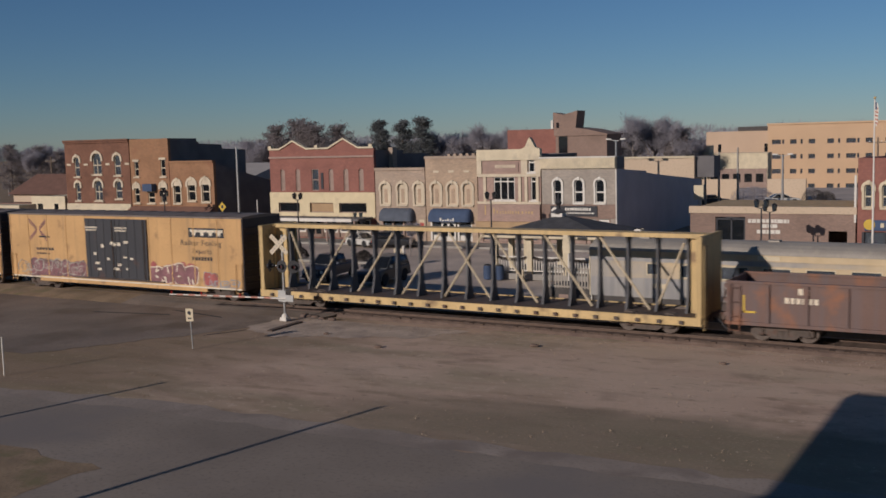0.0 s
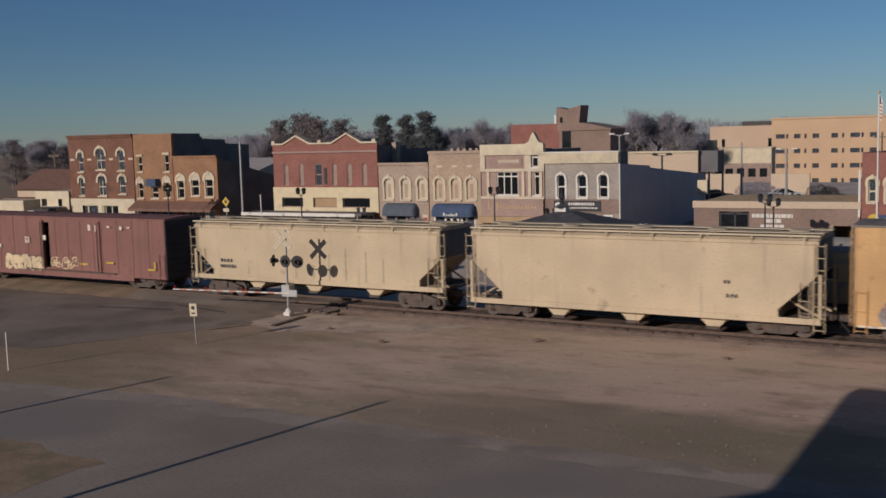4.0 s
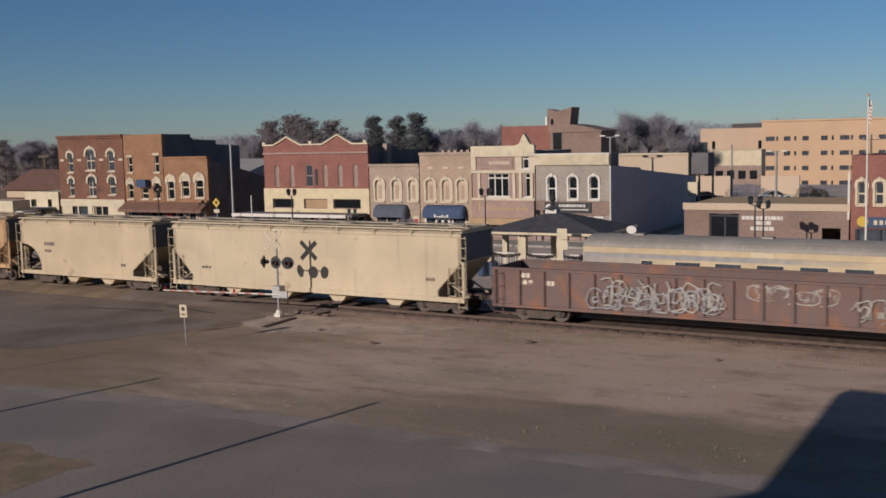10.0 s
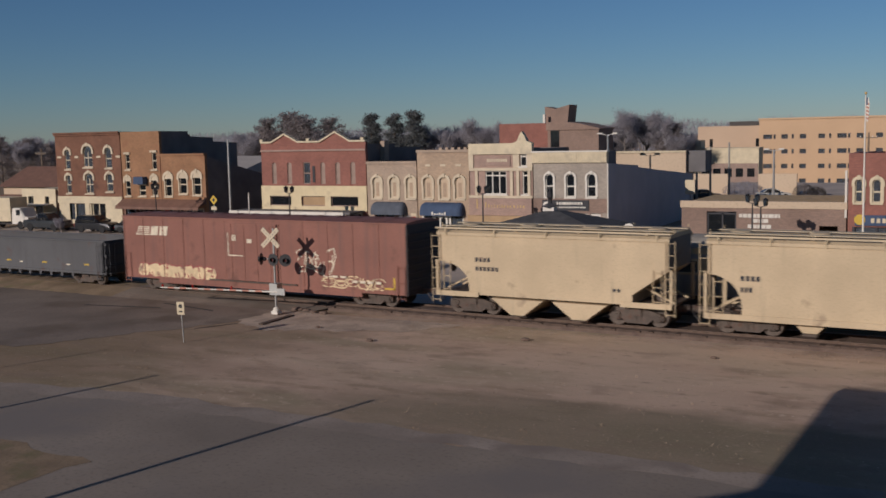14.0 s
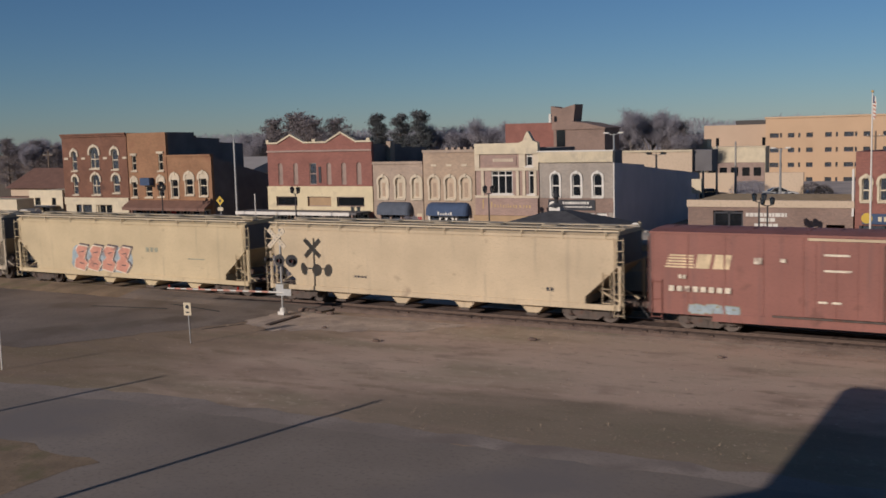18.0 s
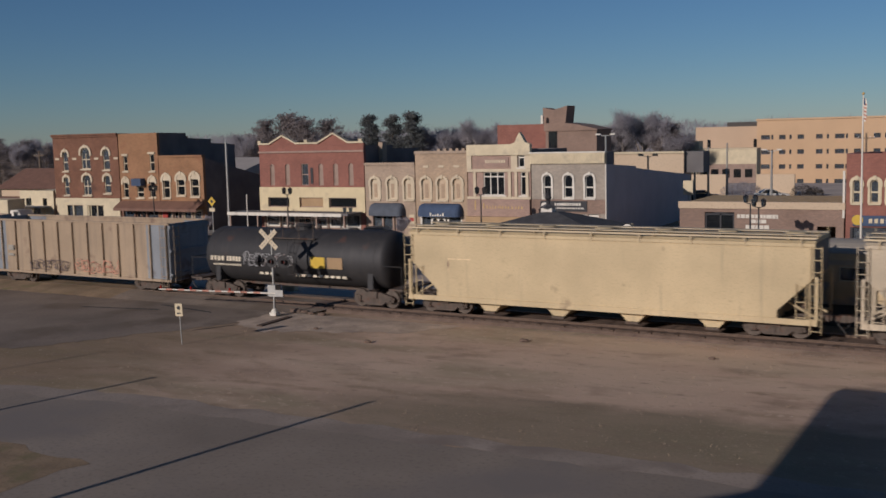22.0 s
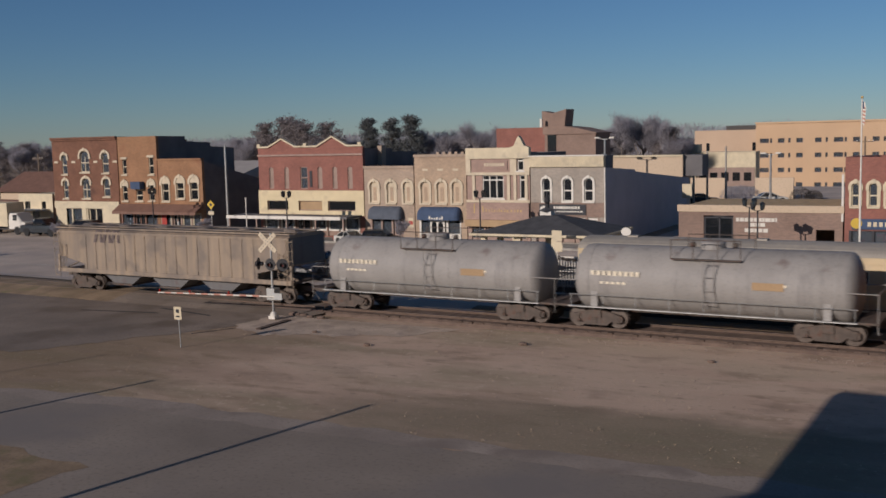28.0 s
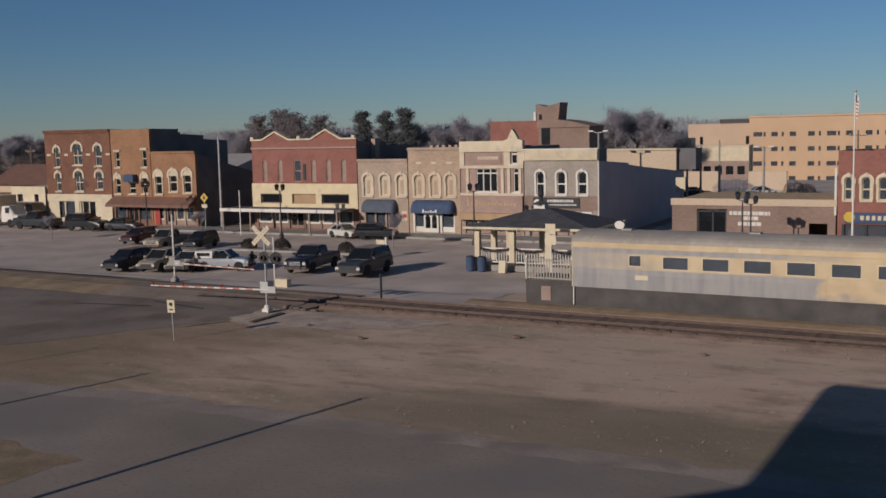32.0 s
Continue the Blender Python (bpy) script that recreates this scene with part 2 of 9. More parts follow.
RUST, GRIME = (0.11, 0.05, 0.03), (0.07, 0.06, 0.05)
M = dict(
    asphalt=mat("asphalt", (0.52, 0.44, 0.38), 0.9, var=0.22, scale=0.25, fine=9, stain=((0.43, 0.36, 0.305), 0.4, 0.3), spec=0.25),
    asphalt_old=mat("old_asphalt", (0.285, 0.239, 0.2), 0.9, var=0.2, scale=0.18, fine=7, stain=((0.235, 0.2, 0.17), 0.5, 0.16), spec=0.25),
    apron=mat("brown_asphalt", (0.235, 0.19, 0.155), 0.9, var=0.3, scale=0.2, fine=7, stain=((0.165, 0.125, 0.09), 0.5, 0.3), spec=0.25),
    dusty=mat("dusty_asphalt_edge", (0.33, 0.275, 0.235), 0.95, var=0.22, scale=0.35, fine=9, stain=((0.25, 0.2, 0.16), 0.5, 0.5), spec=0.2),
    gravel=mat("pale_gravel", (0.48, 0.385, 0.31), 0.95, var=0.25, scale=0.8, fine=12, bump=0.5, stain=((0.36, 0.28, 0.22), 0.45, 1.2), spec=0.2),
    patch=mat("asphalt_patch", (0.04, 0.04, 0.042), 0.85, var=0.25, scale=1.5),
    concrete=mat("concrete", (0.33, 0.31, 0.28), 0.9, var=0.18, scale=0.8, fine=30, stain=((0.2, 0.18, 0.16), 0.3, 1.5)),
    white_line=mat("road_paint", (0.6, 0.58, 0.52), 0.8, var=0.2, stain=((0.2, 0.19, 0.18), 0.4, 3.0)),
    ballast=mat("ballast", (0.165, 0.117, 0.092), 0.95, var=0.25, scale=1.4, fine=16, bump=0.6, stain=((0.125, 0.085, 0.066), 0.4, 1.0)),
    sleeper=mat("sleeper_wood", (0.115, 0.08, 0.062), 0.95, var=0.35, scale=5, fine=50, bump=0.5, rnd=0.15),
    rail=mat("rail_steel", (0.14, 0.095, 0.072), 0.75, 0.2, var=0.25, scale=4),
    rail_top=mat("rail_head", (0.2, 0.145, 0.115), 0.6, 0.2, var=0.1, scale=6, bump=0),
    soil=mat("bank_soil", (0.27, 0.195, 0.125), 0.98, var=0.3, scale=0.7, fine=8, bump=0.5, stain=((0.2, 0.16, 0.08), 0.4, 0.8)),
    straw=mat("dry_grass", (0.36, 0.275, 0.2), 0.95, var=0.4, scale=1.0, fine=20, bump=0, rnd=0),
    brick_dark=mat("dark_red_brick", (0.21, 0.105, 0.07), 0.9, var=0.18, brick=(0.75, 0.7, 0.65), scale=0.7, stain=((0.12, 0.06, 0.04), 0.3, 0.6)),
    brick_orange=mat("orange_brick", (0.33, 0.185, 0.105), 0.9, var=0.16, brick=(0.8, 0.75, 0.7), scale=0.6, stain=((0.27, 0.13, 0.07), 0.3, 0.8)),
    brick_red=mat("red_brick", (0.29, 0.13, 0.105), 0.9, var=0.14, brick=(0.8, 0.75, 0.7), scale=0.6, stain=((0.23, 0.095, 0.07), 0.3, 0.7)),
    brick_tan=mat("painted_tan_brick", (0.42, 0.33, 0.26), 0.85, var=0.12, brick=(0.8, 0.78, 0.75), scale=0.6, stain=((0.34, 0.26, 0.2), 0.3, 0.9)),
    brick_tan2=mat("tan_brick", (0.45, 0.34, 0.25), 0.85, var=0.12, brick=(0.8, 0.78, 0.75), scale=0.7),
    brick_grey=mat("painted_grey_brick", (0.36, 0.32, 0.28), 0.85, var=0.1, brick=(0.85, 0.84, 0.82), scale=0.7),
    stone_mauve=mat("mauve_brick", (0.38, 0.27, 0.23), 0.85, var=0.12, brick=(0.85, 0.82, 0.8), scale=0.7),
    brick_house=mat("brown_brick", (0.28, 0.2, 0.165), 0.9, var=0.14, brick=(0.8, 0.78, 0.75), scale=0.5),
    wall_blue=mat("blue_grey_painted_wall", (0.46, 0.455, 0.48), 0.85, var=0.08, scale=0.5, stain=((0.4, 0.395, 0.42), 0.4, 0.4)),
    # dark colour given to shop side and back walls
    wall_black=mat("dark_side_wall", (0.19, 0.165, 0.16), 0.9, var=0.2, scale=0.6),
    cream=mat("cream_paint", (0.64, 0.55, 0.39), 0.75, var=0.1, scale=1.0, stain=((0.5, 0.42, 0.29), 0.3, 1.4)),
    cream_yellow=mat("yellow_cream_paint", (0.68, 0.57, 0.365), 0.75, var=0.08, scale=1.0, stain=((0.58, 0.47, 0.29), 0.3, 1.4)),
    cream_stone=mat("cream_stone", (0.6, 0.51, 0.38), 0.8, var=0.12, scale=1.2),
    white=mat("white_paint", (0.7, 0.665, 0.6), 0.7, var=0.07, scale=1.0),
    roof=mat("flat_roofing", (0.16, 0.152, 0.155), 0.9, var=0.2, scale=0.4),
    roof_metal=mat("pale_sheet_roof", (0.38, 0.35, 0.33), 0.7, 0.0, var=0.1, scale=0.6),
    shingle=mat("dark_shingle", (0.07, 0.07, 0.075), 0.9, var=0.25, scale=2.0, fine=18, bump=0.4),
    awning_blue=mat("blue_canvas", (0.055, 0.085, 0.155), 0.8, var=0.15, scale=2.0),
    awning_grey=mat("faded_grey_canvas", (0.095, 0.11, 0.14), 0.8, var=0.15, scale=2.0),
    awning_brown=mat("brown_metal_awning", (0.2, 0.11, 0.08), 0.7, var=0.15, scale=1.5),
    board=mat("weathered_panel", (0.33, 0.24, 0.2), 0.85, var=0.15, scale=2.0),
    sign_tan=mat("tan_signboard", (0.4, 0.27, 0.15), 0.7, var=0.12, scale=1.0),
    sign_dark=mat("black_signboard", (0.03, 0.03, 0.035), 0.6, var=0.1),
    gold=mat("gold_lettering", (0.55, 0.38, 0.16), 0.6, var=0.1),
    black=mat("black_paint", (0.035, 0.033, 0.034), 0.55, var=0.2, bump=0.05),
    steel=mat("galvanised_steel", (0.45, 0.45, 0.44), 0.5, 0.7, var=0.12, scale=3.0),
    dark_steel=mat("dark_running_gear", (0.12, 0.095, 0.08), 0.75, 0.2, var=0.35, scale=3.0, fine=30, stain=(RUST, 0.4, 3.0)),
    wheel=mat("wheel_steel", (0.13, 0.105, 0.09), 0.5, 0.6, var=0.25, scale=4.0),
    red=mat("red_paint", (0.42, 0.05, 0.035), 0.6, var=0.15),
    band=mat("faded_red_band", (0.5, 0.24, 0.18), 0.7, var=0.2, scale=4.0),
    yellow=mat("yellow_paint", (0.62, 0.42, 0.05), 0.6, var=0.12),
    tan_wall=mat("tan_render", (0.56, 0.385, 0.245), 0.85, var=0.06, scale=0.15, fine=6),
    tan_pale=mat("pale_render", (0.56, 0.44, 0.32), 0.85, var=0.06, scale=0.15, fine=6),
    tan_mid=mat("pinkish_tan_render", (0.53, 0.39, 0.28), 0.85, var=0.06, scale=0.15, fine=6),
    grey_bark=mat("grey_bark", (0.27, 0.235, 0.22), 0.95, var=0.25, scale=3.0, bump=0.3),
    bark=mat("bark", (0.1, 0.075, 0.06), 0.95, var=0.3, scale=3.0, bump=0.5),
    twig=foliage("bare_twigs", (0.44, 0.41, 0.42)),
    needle=foliage("pine_needles", (0.19, 0.195, 0.185)),
    oak=foliage("withered_oak_leaves", (0.3, 0.26, 0.245)),
    shrub=mat("evergreen_shrub", (0.07, 0.058, 0.05), 0.9, var=0.2, scale=2.0, bump=0),
    wood=mat("pale_timber", (0.5, 0.36, 0.2), 0.8, var=0.2, scale=1.5, fine=40),
    pole_wood=mat("utility_pole_wood", (0.2, 0.15, 0.11), 0.9, var=0.25, scale=2.0, bump=0.3),
    glass=glass("window_glass", (0.35, 0.4, 0.45)),
    glass_dark=glass("tinted_glass", (0.08, 0.09, 0.1)),
    coach=coach_paint(),
    coach_roof=mat("coach_roof_paint", (0.37, 0.335, 0.29), 0.75, 0.05, var=0.15, scale=0.5, streak=((0.46, 0.4, 0.3), 0.3)),
    blind=mat("grey_blind", (0.3, 0.27, 0.25), 0.8, var=0.12, scale=1.0),
    coach_dark=mat("coach_underframe", (0.085, 0.078, 0.074), 0.85, var=0.25, scale=1.0),
)


# ---- mesh helpers ----
def box(bm, x0, x1, y0, y1, z0, z1):
    v = [bm.verts.new((x, y, z)) for x in (x0, x1) for y in (y0, y1) for z in (z0, z1)]
    for f in ((0, 1, 3, 2), (4, 6, 7, 5), (0, 4, 5, 1), (2, 3, 7, 6), (0, 2, 6, 4), (1, 5, 7, 3)):
        bm.faces.new([v[i] for i in f])
    return bm


def prism(bm, pts, axis, a, b):
    """A polygon pushed along an axis from a to b. The polygon's plane: y -> (x, z), x -> (y, z), z -> (x, y)."""
    put = {"y": lambda p, d: (p[0], d, p[1]), "x": lambda p, d: (d, p[0], p[1]), "z": lambda p, d: (p[0], p[1], d)}[axis]
    lo, hi = [bm.verts.new(put(p, a)) for p in pts], [bm.verts.new(put(p, b)) for p in pts]
    n = len(pts)
    bm.faces.new(lo)
    bm.faces.new(hi[::-1])
    for i in range(n):
        bm.faces.new((lo[i], hi[i], hi[(i + 1) % n], lo[(i + 1) % n]))
    return bm


def rod(bm, p, q, r0, r1=None, seg=8):
    """A round bar from p to q."""
    p, q = Vector(p), Vector(q)
    r1 = r0 if r1 is None else r1
    turn = (q - p).to_track_quat("Z", "X").to_matrix()
    lo, hi = [], []
    for i in range(seg):
        a = 2 * math.pi * i / seg
        d = turn @ Vector((math.cos(a), math.sin(a), 0))
        lo.append(bm.verts.new(p + d * r0))
        hi.append(bm.verts.new(q + d * r1))
    bm.faces.new(lo[::-1])
    bm.faces.new(hi)
    for i in range(seg):
        bm.faces.new((lo[i], lo[(i + 1) % seg], hi[(i + 1) % seg], hi[i]))
    return bm


def lathe(bm, prof, axis="x", seg=24, closed=True):
    """A profile of (along, radius) turned about an axis."""
    put = {"x": lambda a, c, s: (a, c, s), "y": lambda a, c, s: (c, a, s), "z": lambda a, c, s: (c, s, a)}[axis]
    rings = [[bm.verts.new(put(a, r * math.cos(2 * math.pi * i / seg), r * math.sin(2 * math.pi * i / seg))) for i in range(seg)] for a, r in prof]
    for p, q in zip(rings, rings[1:]):
        for i in range(seg):
            bm.faces.new((p[i], p[(i + 1) % seg], q[(i + 1) % seg], q[i]))
    if closed:
        bm.faces.new(rings[0][::-1])
        bm.faces.new(rings[-1])
    return bm


def shift(bm, x=0, y=0, z=0):
    bmesh.ops.translate(bm, verts=bm.verts, vec=(x, y, z))
    return bm


def mesh_of(name, bm, material, smooth=False):
    bmesh.ops.recalc_face_normals(bm, faces=bm.faces)
    me = bpy.data.meshes.new(name)
    bm.to_mesh(me)
    bm.free()
    me.materials.append(material)
    if smooth:
        me.shade_smooth()
    return me


def part(name, bm, material, parent, label="", at=(0, 0, 0), smooth=False):
    """One mesh object under a thing or under a part. bm may be a finished mesh that several parts share."""
    me = bm if isinstance(bm, bpy.types.Mesh) else mesh_of(name, bm, material, smooth)
    ob = new(name, me)
    ob.parent, ob.location = parent, at
    return tagged(ob, label)


def bpart(name, b, material, parent, label="", at=(0, 0, 0)):
    return part(name, box(bmesh.new(), *b), material, parent, label, at)


# The town beyond the track lies lower than the rails. Its plan is drawn on a level sheet at a reduced scale
# about the eye's height; TOWN brings it to true size, 1.2 times as far and as large.
K = 1.2
TOWN = Matrix.Translation((0, 0, EYE[2])) @ Matrix.Scale(K, 4) @ Matrix.Translation((0, 0, -EYE[2]))
AREA = [Matrix.Identity(4)]


def in_town(yes=True):
    """Things built after this stand in the town's plan, or by the track."""
    AREA[0] = TOWN if yes else Matrix.Identity(4)


def thing(name, m, label, category, group="", kind=""):
    ob = new(name)
    ob.matrix_basis = AREA[0] @ m
    ob.empty_display_size = 0.3
    return tagged(ob, label, category, group, kind)


def alone(name, bm, material, label, category, m=None, group="", kind="", smooth=False):
    ob = new(name, mesh_of(name, bm, material, smooth))
    ob.matrix_basis = AREA[0] @ (m or Matrix.Identity(4))
    return tagged(ob, label, category, group, kind)


def arc(cx, cz, r, a0, a1, n):
    return [(cx + r * math.cos(radians(a0 + (a1 - a0) * i / n)), cz + r * math.sin(radians(a0 + (a1 - a0) * i / n))) for i in range(n + 1)]


# ---- ground, roads, track ----
TRACK_TURN = -2.3
RAIL_Z = 0.30
TRACK = pose(-25.0, 43.2, 0, 0, 0, TRACK_TURN)  # the track's line: its x axis runs the train's way


def step(a, b, v):
    d = min(max((v - a) / (b - a), 0), 1)
    return d * d * (3 - 2 * d)


def town_z(x, y):
    """Level town ground in the town's plan, which dips beyond the shops."""
    return -7.0 * step(125, 235, y)


def ground_z(x, y):
    """The real ground: level round the track, then down the bank to the town."""
    y0 = 47.6 + 4.4 * step(-24, -17, x)
    low = EYE[2] + K * (town_z(x, y / K) - EYE[2])
    return low * step(y0, y0 + 9.0, y)


def sheet(name, pts, z, material, label, category, m=None, kind="structure", thick=0.0):
    bm = bmesh.new()
    if thick:
        prism(bm, pts, "z", z - thick, z)
    else:
        bm.faces.new([bm.verts.new((x, y, z)) for x, y in pts])
    return alone(name, bm, material, label, category, m, kind=kind)


def ragged(a, b, step, amp, seed):
    """A line from a to b with an uneven edge."""
    r = random.Random(seed)
    n = max(1, int(math.dist(a, b) / step))
    dx, dy = (b[0] - a[0]) / n, (b[1] - a[1]) / n
    k = 1 / max(1e-6, math.hypot(dx, dy))
    return [(a[0] + dx * i - dy * k * o, a[1] + dy * i + dx * k * o) for i in range(n) for o in [r.uniform(-amp, amp) if i else 0]]


def ground_material():
    """Trodden soil with dry and greener grass."""
    m = bpy.data.materials.new("dry_turf")
    m.use_nodes = True
    n, l = m.node_tree.nodes, m.node_tree.links
    bs, tc = n["Principled BSDF"], n.new("ShaderNodeTexCoord")

    def noise_at(s, detail, stretch=(1, 1, 1)):
        mp, t = n.new("ShaderNodeMapping"), n.new("ShaderNodeTexNoise")
        mp.inputs["Scale"].default_value = stretch
        l.new(tc.outputs["Object"], mp.inputs[0])
        l.new(mp.outputs[0], t.inputs["Vector"])
        t.inputs["Scale"].default_value, t.inputs["Detail"].default_value = s, detail
        return t.outputs["Fac"]

    def ramp(fac, lo, hi):
        r = n.new("ShaderNodeMapRange")
        r.inputs[1].default_value, r.inputs[2].default_value = lo, hi
        l.new(fac, r.inputs[0])
        return r.outputs[0]

    def mix(a, b, fac):
        x = n.new("ShaderNodeMix")
        x.data_type = "RGBA"
        for sock, v in ((x.inputs[6], a), (x.inputs[7], b), (x.inputs[0], fac)):
            if isinstance(v, tuple):
                # the warm tint against blue skylight, as in mat()
                sock.default_value = (v[0], v[1] * 0.975, v[2] * 0.91, 1)
            else:
                l.new(v, sock)
        return x.outputs[2]

    c = mix((0.5, 0.36, 0.275), (0.58, 0.425, 0.325), ramp(noise_at(0.12, 5, (1, 1.6, 1)), 0.4, 0.6))
    c = mix(c, (0.36, 0.29, 0.2), ramp(noise_at(0.13, 6, (0.7, 1.9, 1)), 0.5, 0.62))
    c = mix(c, (0.34, 0.25, 0.175), ramp(noise_at(0.8, 7, (0.6, 1.5, 1)), 0.52, 0.7))
    c = mix(c, (0.57, 0.44, 0.34), ramp(noise_at(2.6, 6), 0.58, 0.72))
    sx = n.new("ShaderNodeSeparateXYZ")
    l.new(tc.outputs["Object"], sx.inputs[0])

    def calc(how, a, b):
        x = n.new("ShaderNodeMath")
        x.operation = how
        for sock, v in ((x.inputs[0], a), (x.inputs[1], b)):
            if isinstance(v, (int, float)):
                sock.default_value = v
            else:
                l.new(v, sock)
        return x.outputs[0]

    # a greener strip along the street, and brown turf towards the crossing road
    wob = noise_at(0.35, 6, (0.6, 1.4, 1))
    yw = calc("ADD", sx.outputs[1], calc("MULTIPLY", calc("SUBTRACT", wob, 0.5), 7.0))
    xw = calc("ADD", sx.outputs[0], calc("MULTIPLY", calc("SUBTRACT", wob, 0.5), 14.0))
    strip = calc("MULTIPLY", calc("MULTIPLY", ramp(yw, 23.6, 25.0), ramp(yw, 31.2, 29.4)), calc("MULTIPLY", ramp(xw, -22.0, -14.0), ramp(xw, 1.0, -5.0)))
    c = mix(c, (0.24, 0.2, 0.14), calc("MULTIPLY", strip, 0.8))
    # brown turf, its colour also darkened for the lens's dimmer left edge
    c = mix(c, (0.235, 0.175, 0.11), calc("MULTIPLY", ramp(xw, -23.0, -32.0), 0.75))
    # paler soil between the street's grass and the track
    pale = calc("MULTIPLY", calc("MULTIPLY", ramp(yw, 29.5, 33.0), ramp(xw, -26.0, -19.0)), ramp(noise_at(0.22, 6, (0.6, 1.6, 1)), 0.36, 0.56))
    c = mix(c, (0.62, 0.475, 0.365), calc("MULTIPLY", pale, 0.7))
    # dark scuffs, tyre marks along the track and pale grit
    c = mix(c, (0.27, 0.2, 0.15), calc("MULTIPLY", ramp(noise_at(0.5, 8, (0.8, 1.5, 1)), 0.55, 0.7), 0.5))
    c = mix(c, (0.24, 0.185, 0.14), calc("MULTIPLY", ramp(noise_at(2.2, 6, (0.8, 1.3, 1)), 0.6, 0.72), 0.5))
    c = mix(c, (0.74, 0.62, 0.52), calc("MULTIPLY", ramp(noise_at(5.5, 3), 0.68, 0.74), 0.6))
    f = noise_at(9, 6)
    c = mix(c, (0.44, 0.33, 0.25), calc("MULTIPLY", ramp(f, 0.55, 0.75), 0.5))
    l.new(c, bs.inputs["Base Color"])
    bs.inputs["Roughness"].default_value, bs.inputs["Specular IOR Level"].default_value = 0.97, 0.15
    b = n.new("ShaderNodeBump")
    b.inputs["Strength"].default_value, b.inputs["Distance"].default_value = 0.2, 0.04
    l.new(f, b.inputs["Height"])
    l.new(b.outputs[0], bs.inputs["Normal"])
    return m


def build_ground():
    bm = bmesh.new()
    xs = [-1500, -900, -500, -300, -200, -150] + [-120 + 4 * i for i in range(23)] + [-30 + i for i in range(18)] + [-12 + 4 * i for i in range(14)] + [60, 100, 200, 400, 900, 1500]
    ys = [-400, -150, -60, -20] + [-10 + 4 * i for i in range(14)] + [46 + i for i in range(17)] + [66 + 4 * i for i in range(60)] + [340, 420, 600, 1000, 2400]
    grid = [[bm.verts.new((x, y, ground_z(x, y) + 0.0)) for x in xs] for y in ys]
    for j in range(len(ys) - 1):
        for i in range(len(xs) - 1):
            bm.faces.new((grid[j][i], grid[j][i + 1], grid[j + 1][i + 1], grid[j + 1][i]))
    alone("ground", bm, ground_material(), "level ground of bare soil and dry winter grass", "ground", kind="structure", smooth=True)
    # the street below the window
    edge = ragged((60, 24.7), (-17, 24.8), 0.5, 0.12, 1) + ragged((-17, 24.8), (-26, 25.4), 0.5, 0.15, 2) + ragged((-26, 25.4), (-60, 21.0), 0.6, 0.2, 3) + [(-60, 21.0)]
    sheet("road", [(-60, -3)] + [(60, -3)] + edge, 0.008, M["asphalt_old"], "grey worn asphalt street along dry grass", "road")
    a = ragged((60, 24.3), (-26, 24.7), 0.9, 0.2, 21) + ragged((-26, 24.7), (-60, 20.2), 0.9, 0.2, 23)
    b = ragged((-60, 21.5), (-26, 25.75), 0.9, 0.2, 25) + ragged((-26, 25.75), (60, 25.05), 0.9, 0.2, 27)
    sheet("verge", a + b, 0.011, M["dusty"], "sandy worn edge of the street", "verge")
    p = ragged((-27, 20.3), (-21.3, 19.5), 0.6, 0.25, 31) + ragged((-21.3, 19.5), (-21.6, 16.6), 0.6, 0.3, 32) + ragged((-21.6, 16.6), (-28, 15.0), 0.6, 0.2, 33)
    sheet("grass_patch", p, 0.013, M["soil"], "patch of dry yellow grass at the edge of the street", "grass")
    # the road over the crossing, and the lot beyond the track
    near = ragged((-30.4, 41.0), (-31.0, 38.9), 0.4, 0.06, 4) + ragged((-31.0, 38.9), (-32.4, 36.0), 0.4, 0.15, 5) + ragged((-32.4, 36.0), (-36.5, 29.6), 0.5, 0.25, 6) + ragged((-36.5, 29.6), (-75, 24.0), 0.6, 0.3, 7) + [(-75, 24), (-75, 43.4), (-30.4, 41.55)]
    sheet("road", near, 0.012, M["apron"], "dark asphalt road up to the level crossing", "road")
    # the road runs down the bank beyond the rails
    bm = bmesh.new()
    xs, ys = [-80 + 2 * i for i in range(30)], [45.4 + 0.4 * i for i in range(32)]
    rows = [[bm.verts.new((x + 0.25 * noise.noise((x, y * 0.7, 0)), y - (x + 30) * 0.04 * (y < 47), ground_z(x, y) + 0.014)) for x in xs] for y in ys]
    for a, b in zip(rows, rows[1:]):
        for k in range(len(xs) - 1):
            bm.faces.new((a[k], a[k + 1], b[k + 1], b[k]))
    alone("road", bm, M["asphalt"], "grey asphalt road falling from the level crossing", "road", kind="structure")
    in_town()
    lot = ragged((-75, 46.9), (-30, 45.1), 0.6, 0.1, 8) + ragged((-30, 45.1), (-27.5, 45.6), 0.4, 0.1, 9) + ragged((-27.5, 45.6), (-20.0, 46.8), 0.5, 0.2, 10) + ragged((-20, 46.8), (-20.0, 50.5), 0.6, 0.15, 11) + ragged((-20, 50.5), (60, 47.5), 1.0, 0.3, 12) + [(60, 47.5), (60, 71.8), (-120, 71.8), (-120, 46.9)]
    sheet("road", lot, 0.008, M["asphalt"], "grey asphalt car park beside the railway", "road")
    sheet("road", [(-24.5, 76), (-21.3, 76), (-21.3, 130), (-24.5, 130)], 0.06, M["asphalt"], "asphalt side street between shops", "road")
    sheet("road", [(-21.2, 92), (60, 92), (60, 160), (-40, 160), (-40, 131), (-21.2, 131)], 0.05 + town_z(0, 130), M["asphalt"], "asphalt car park behind the garage", "road")
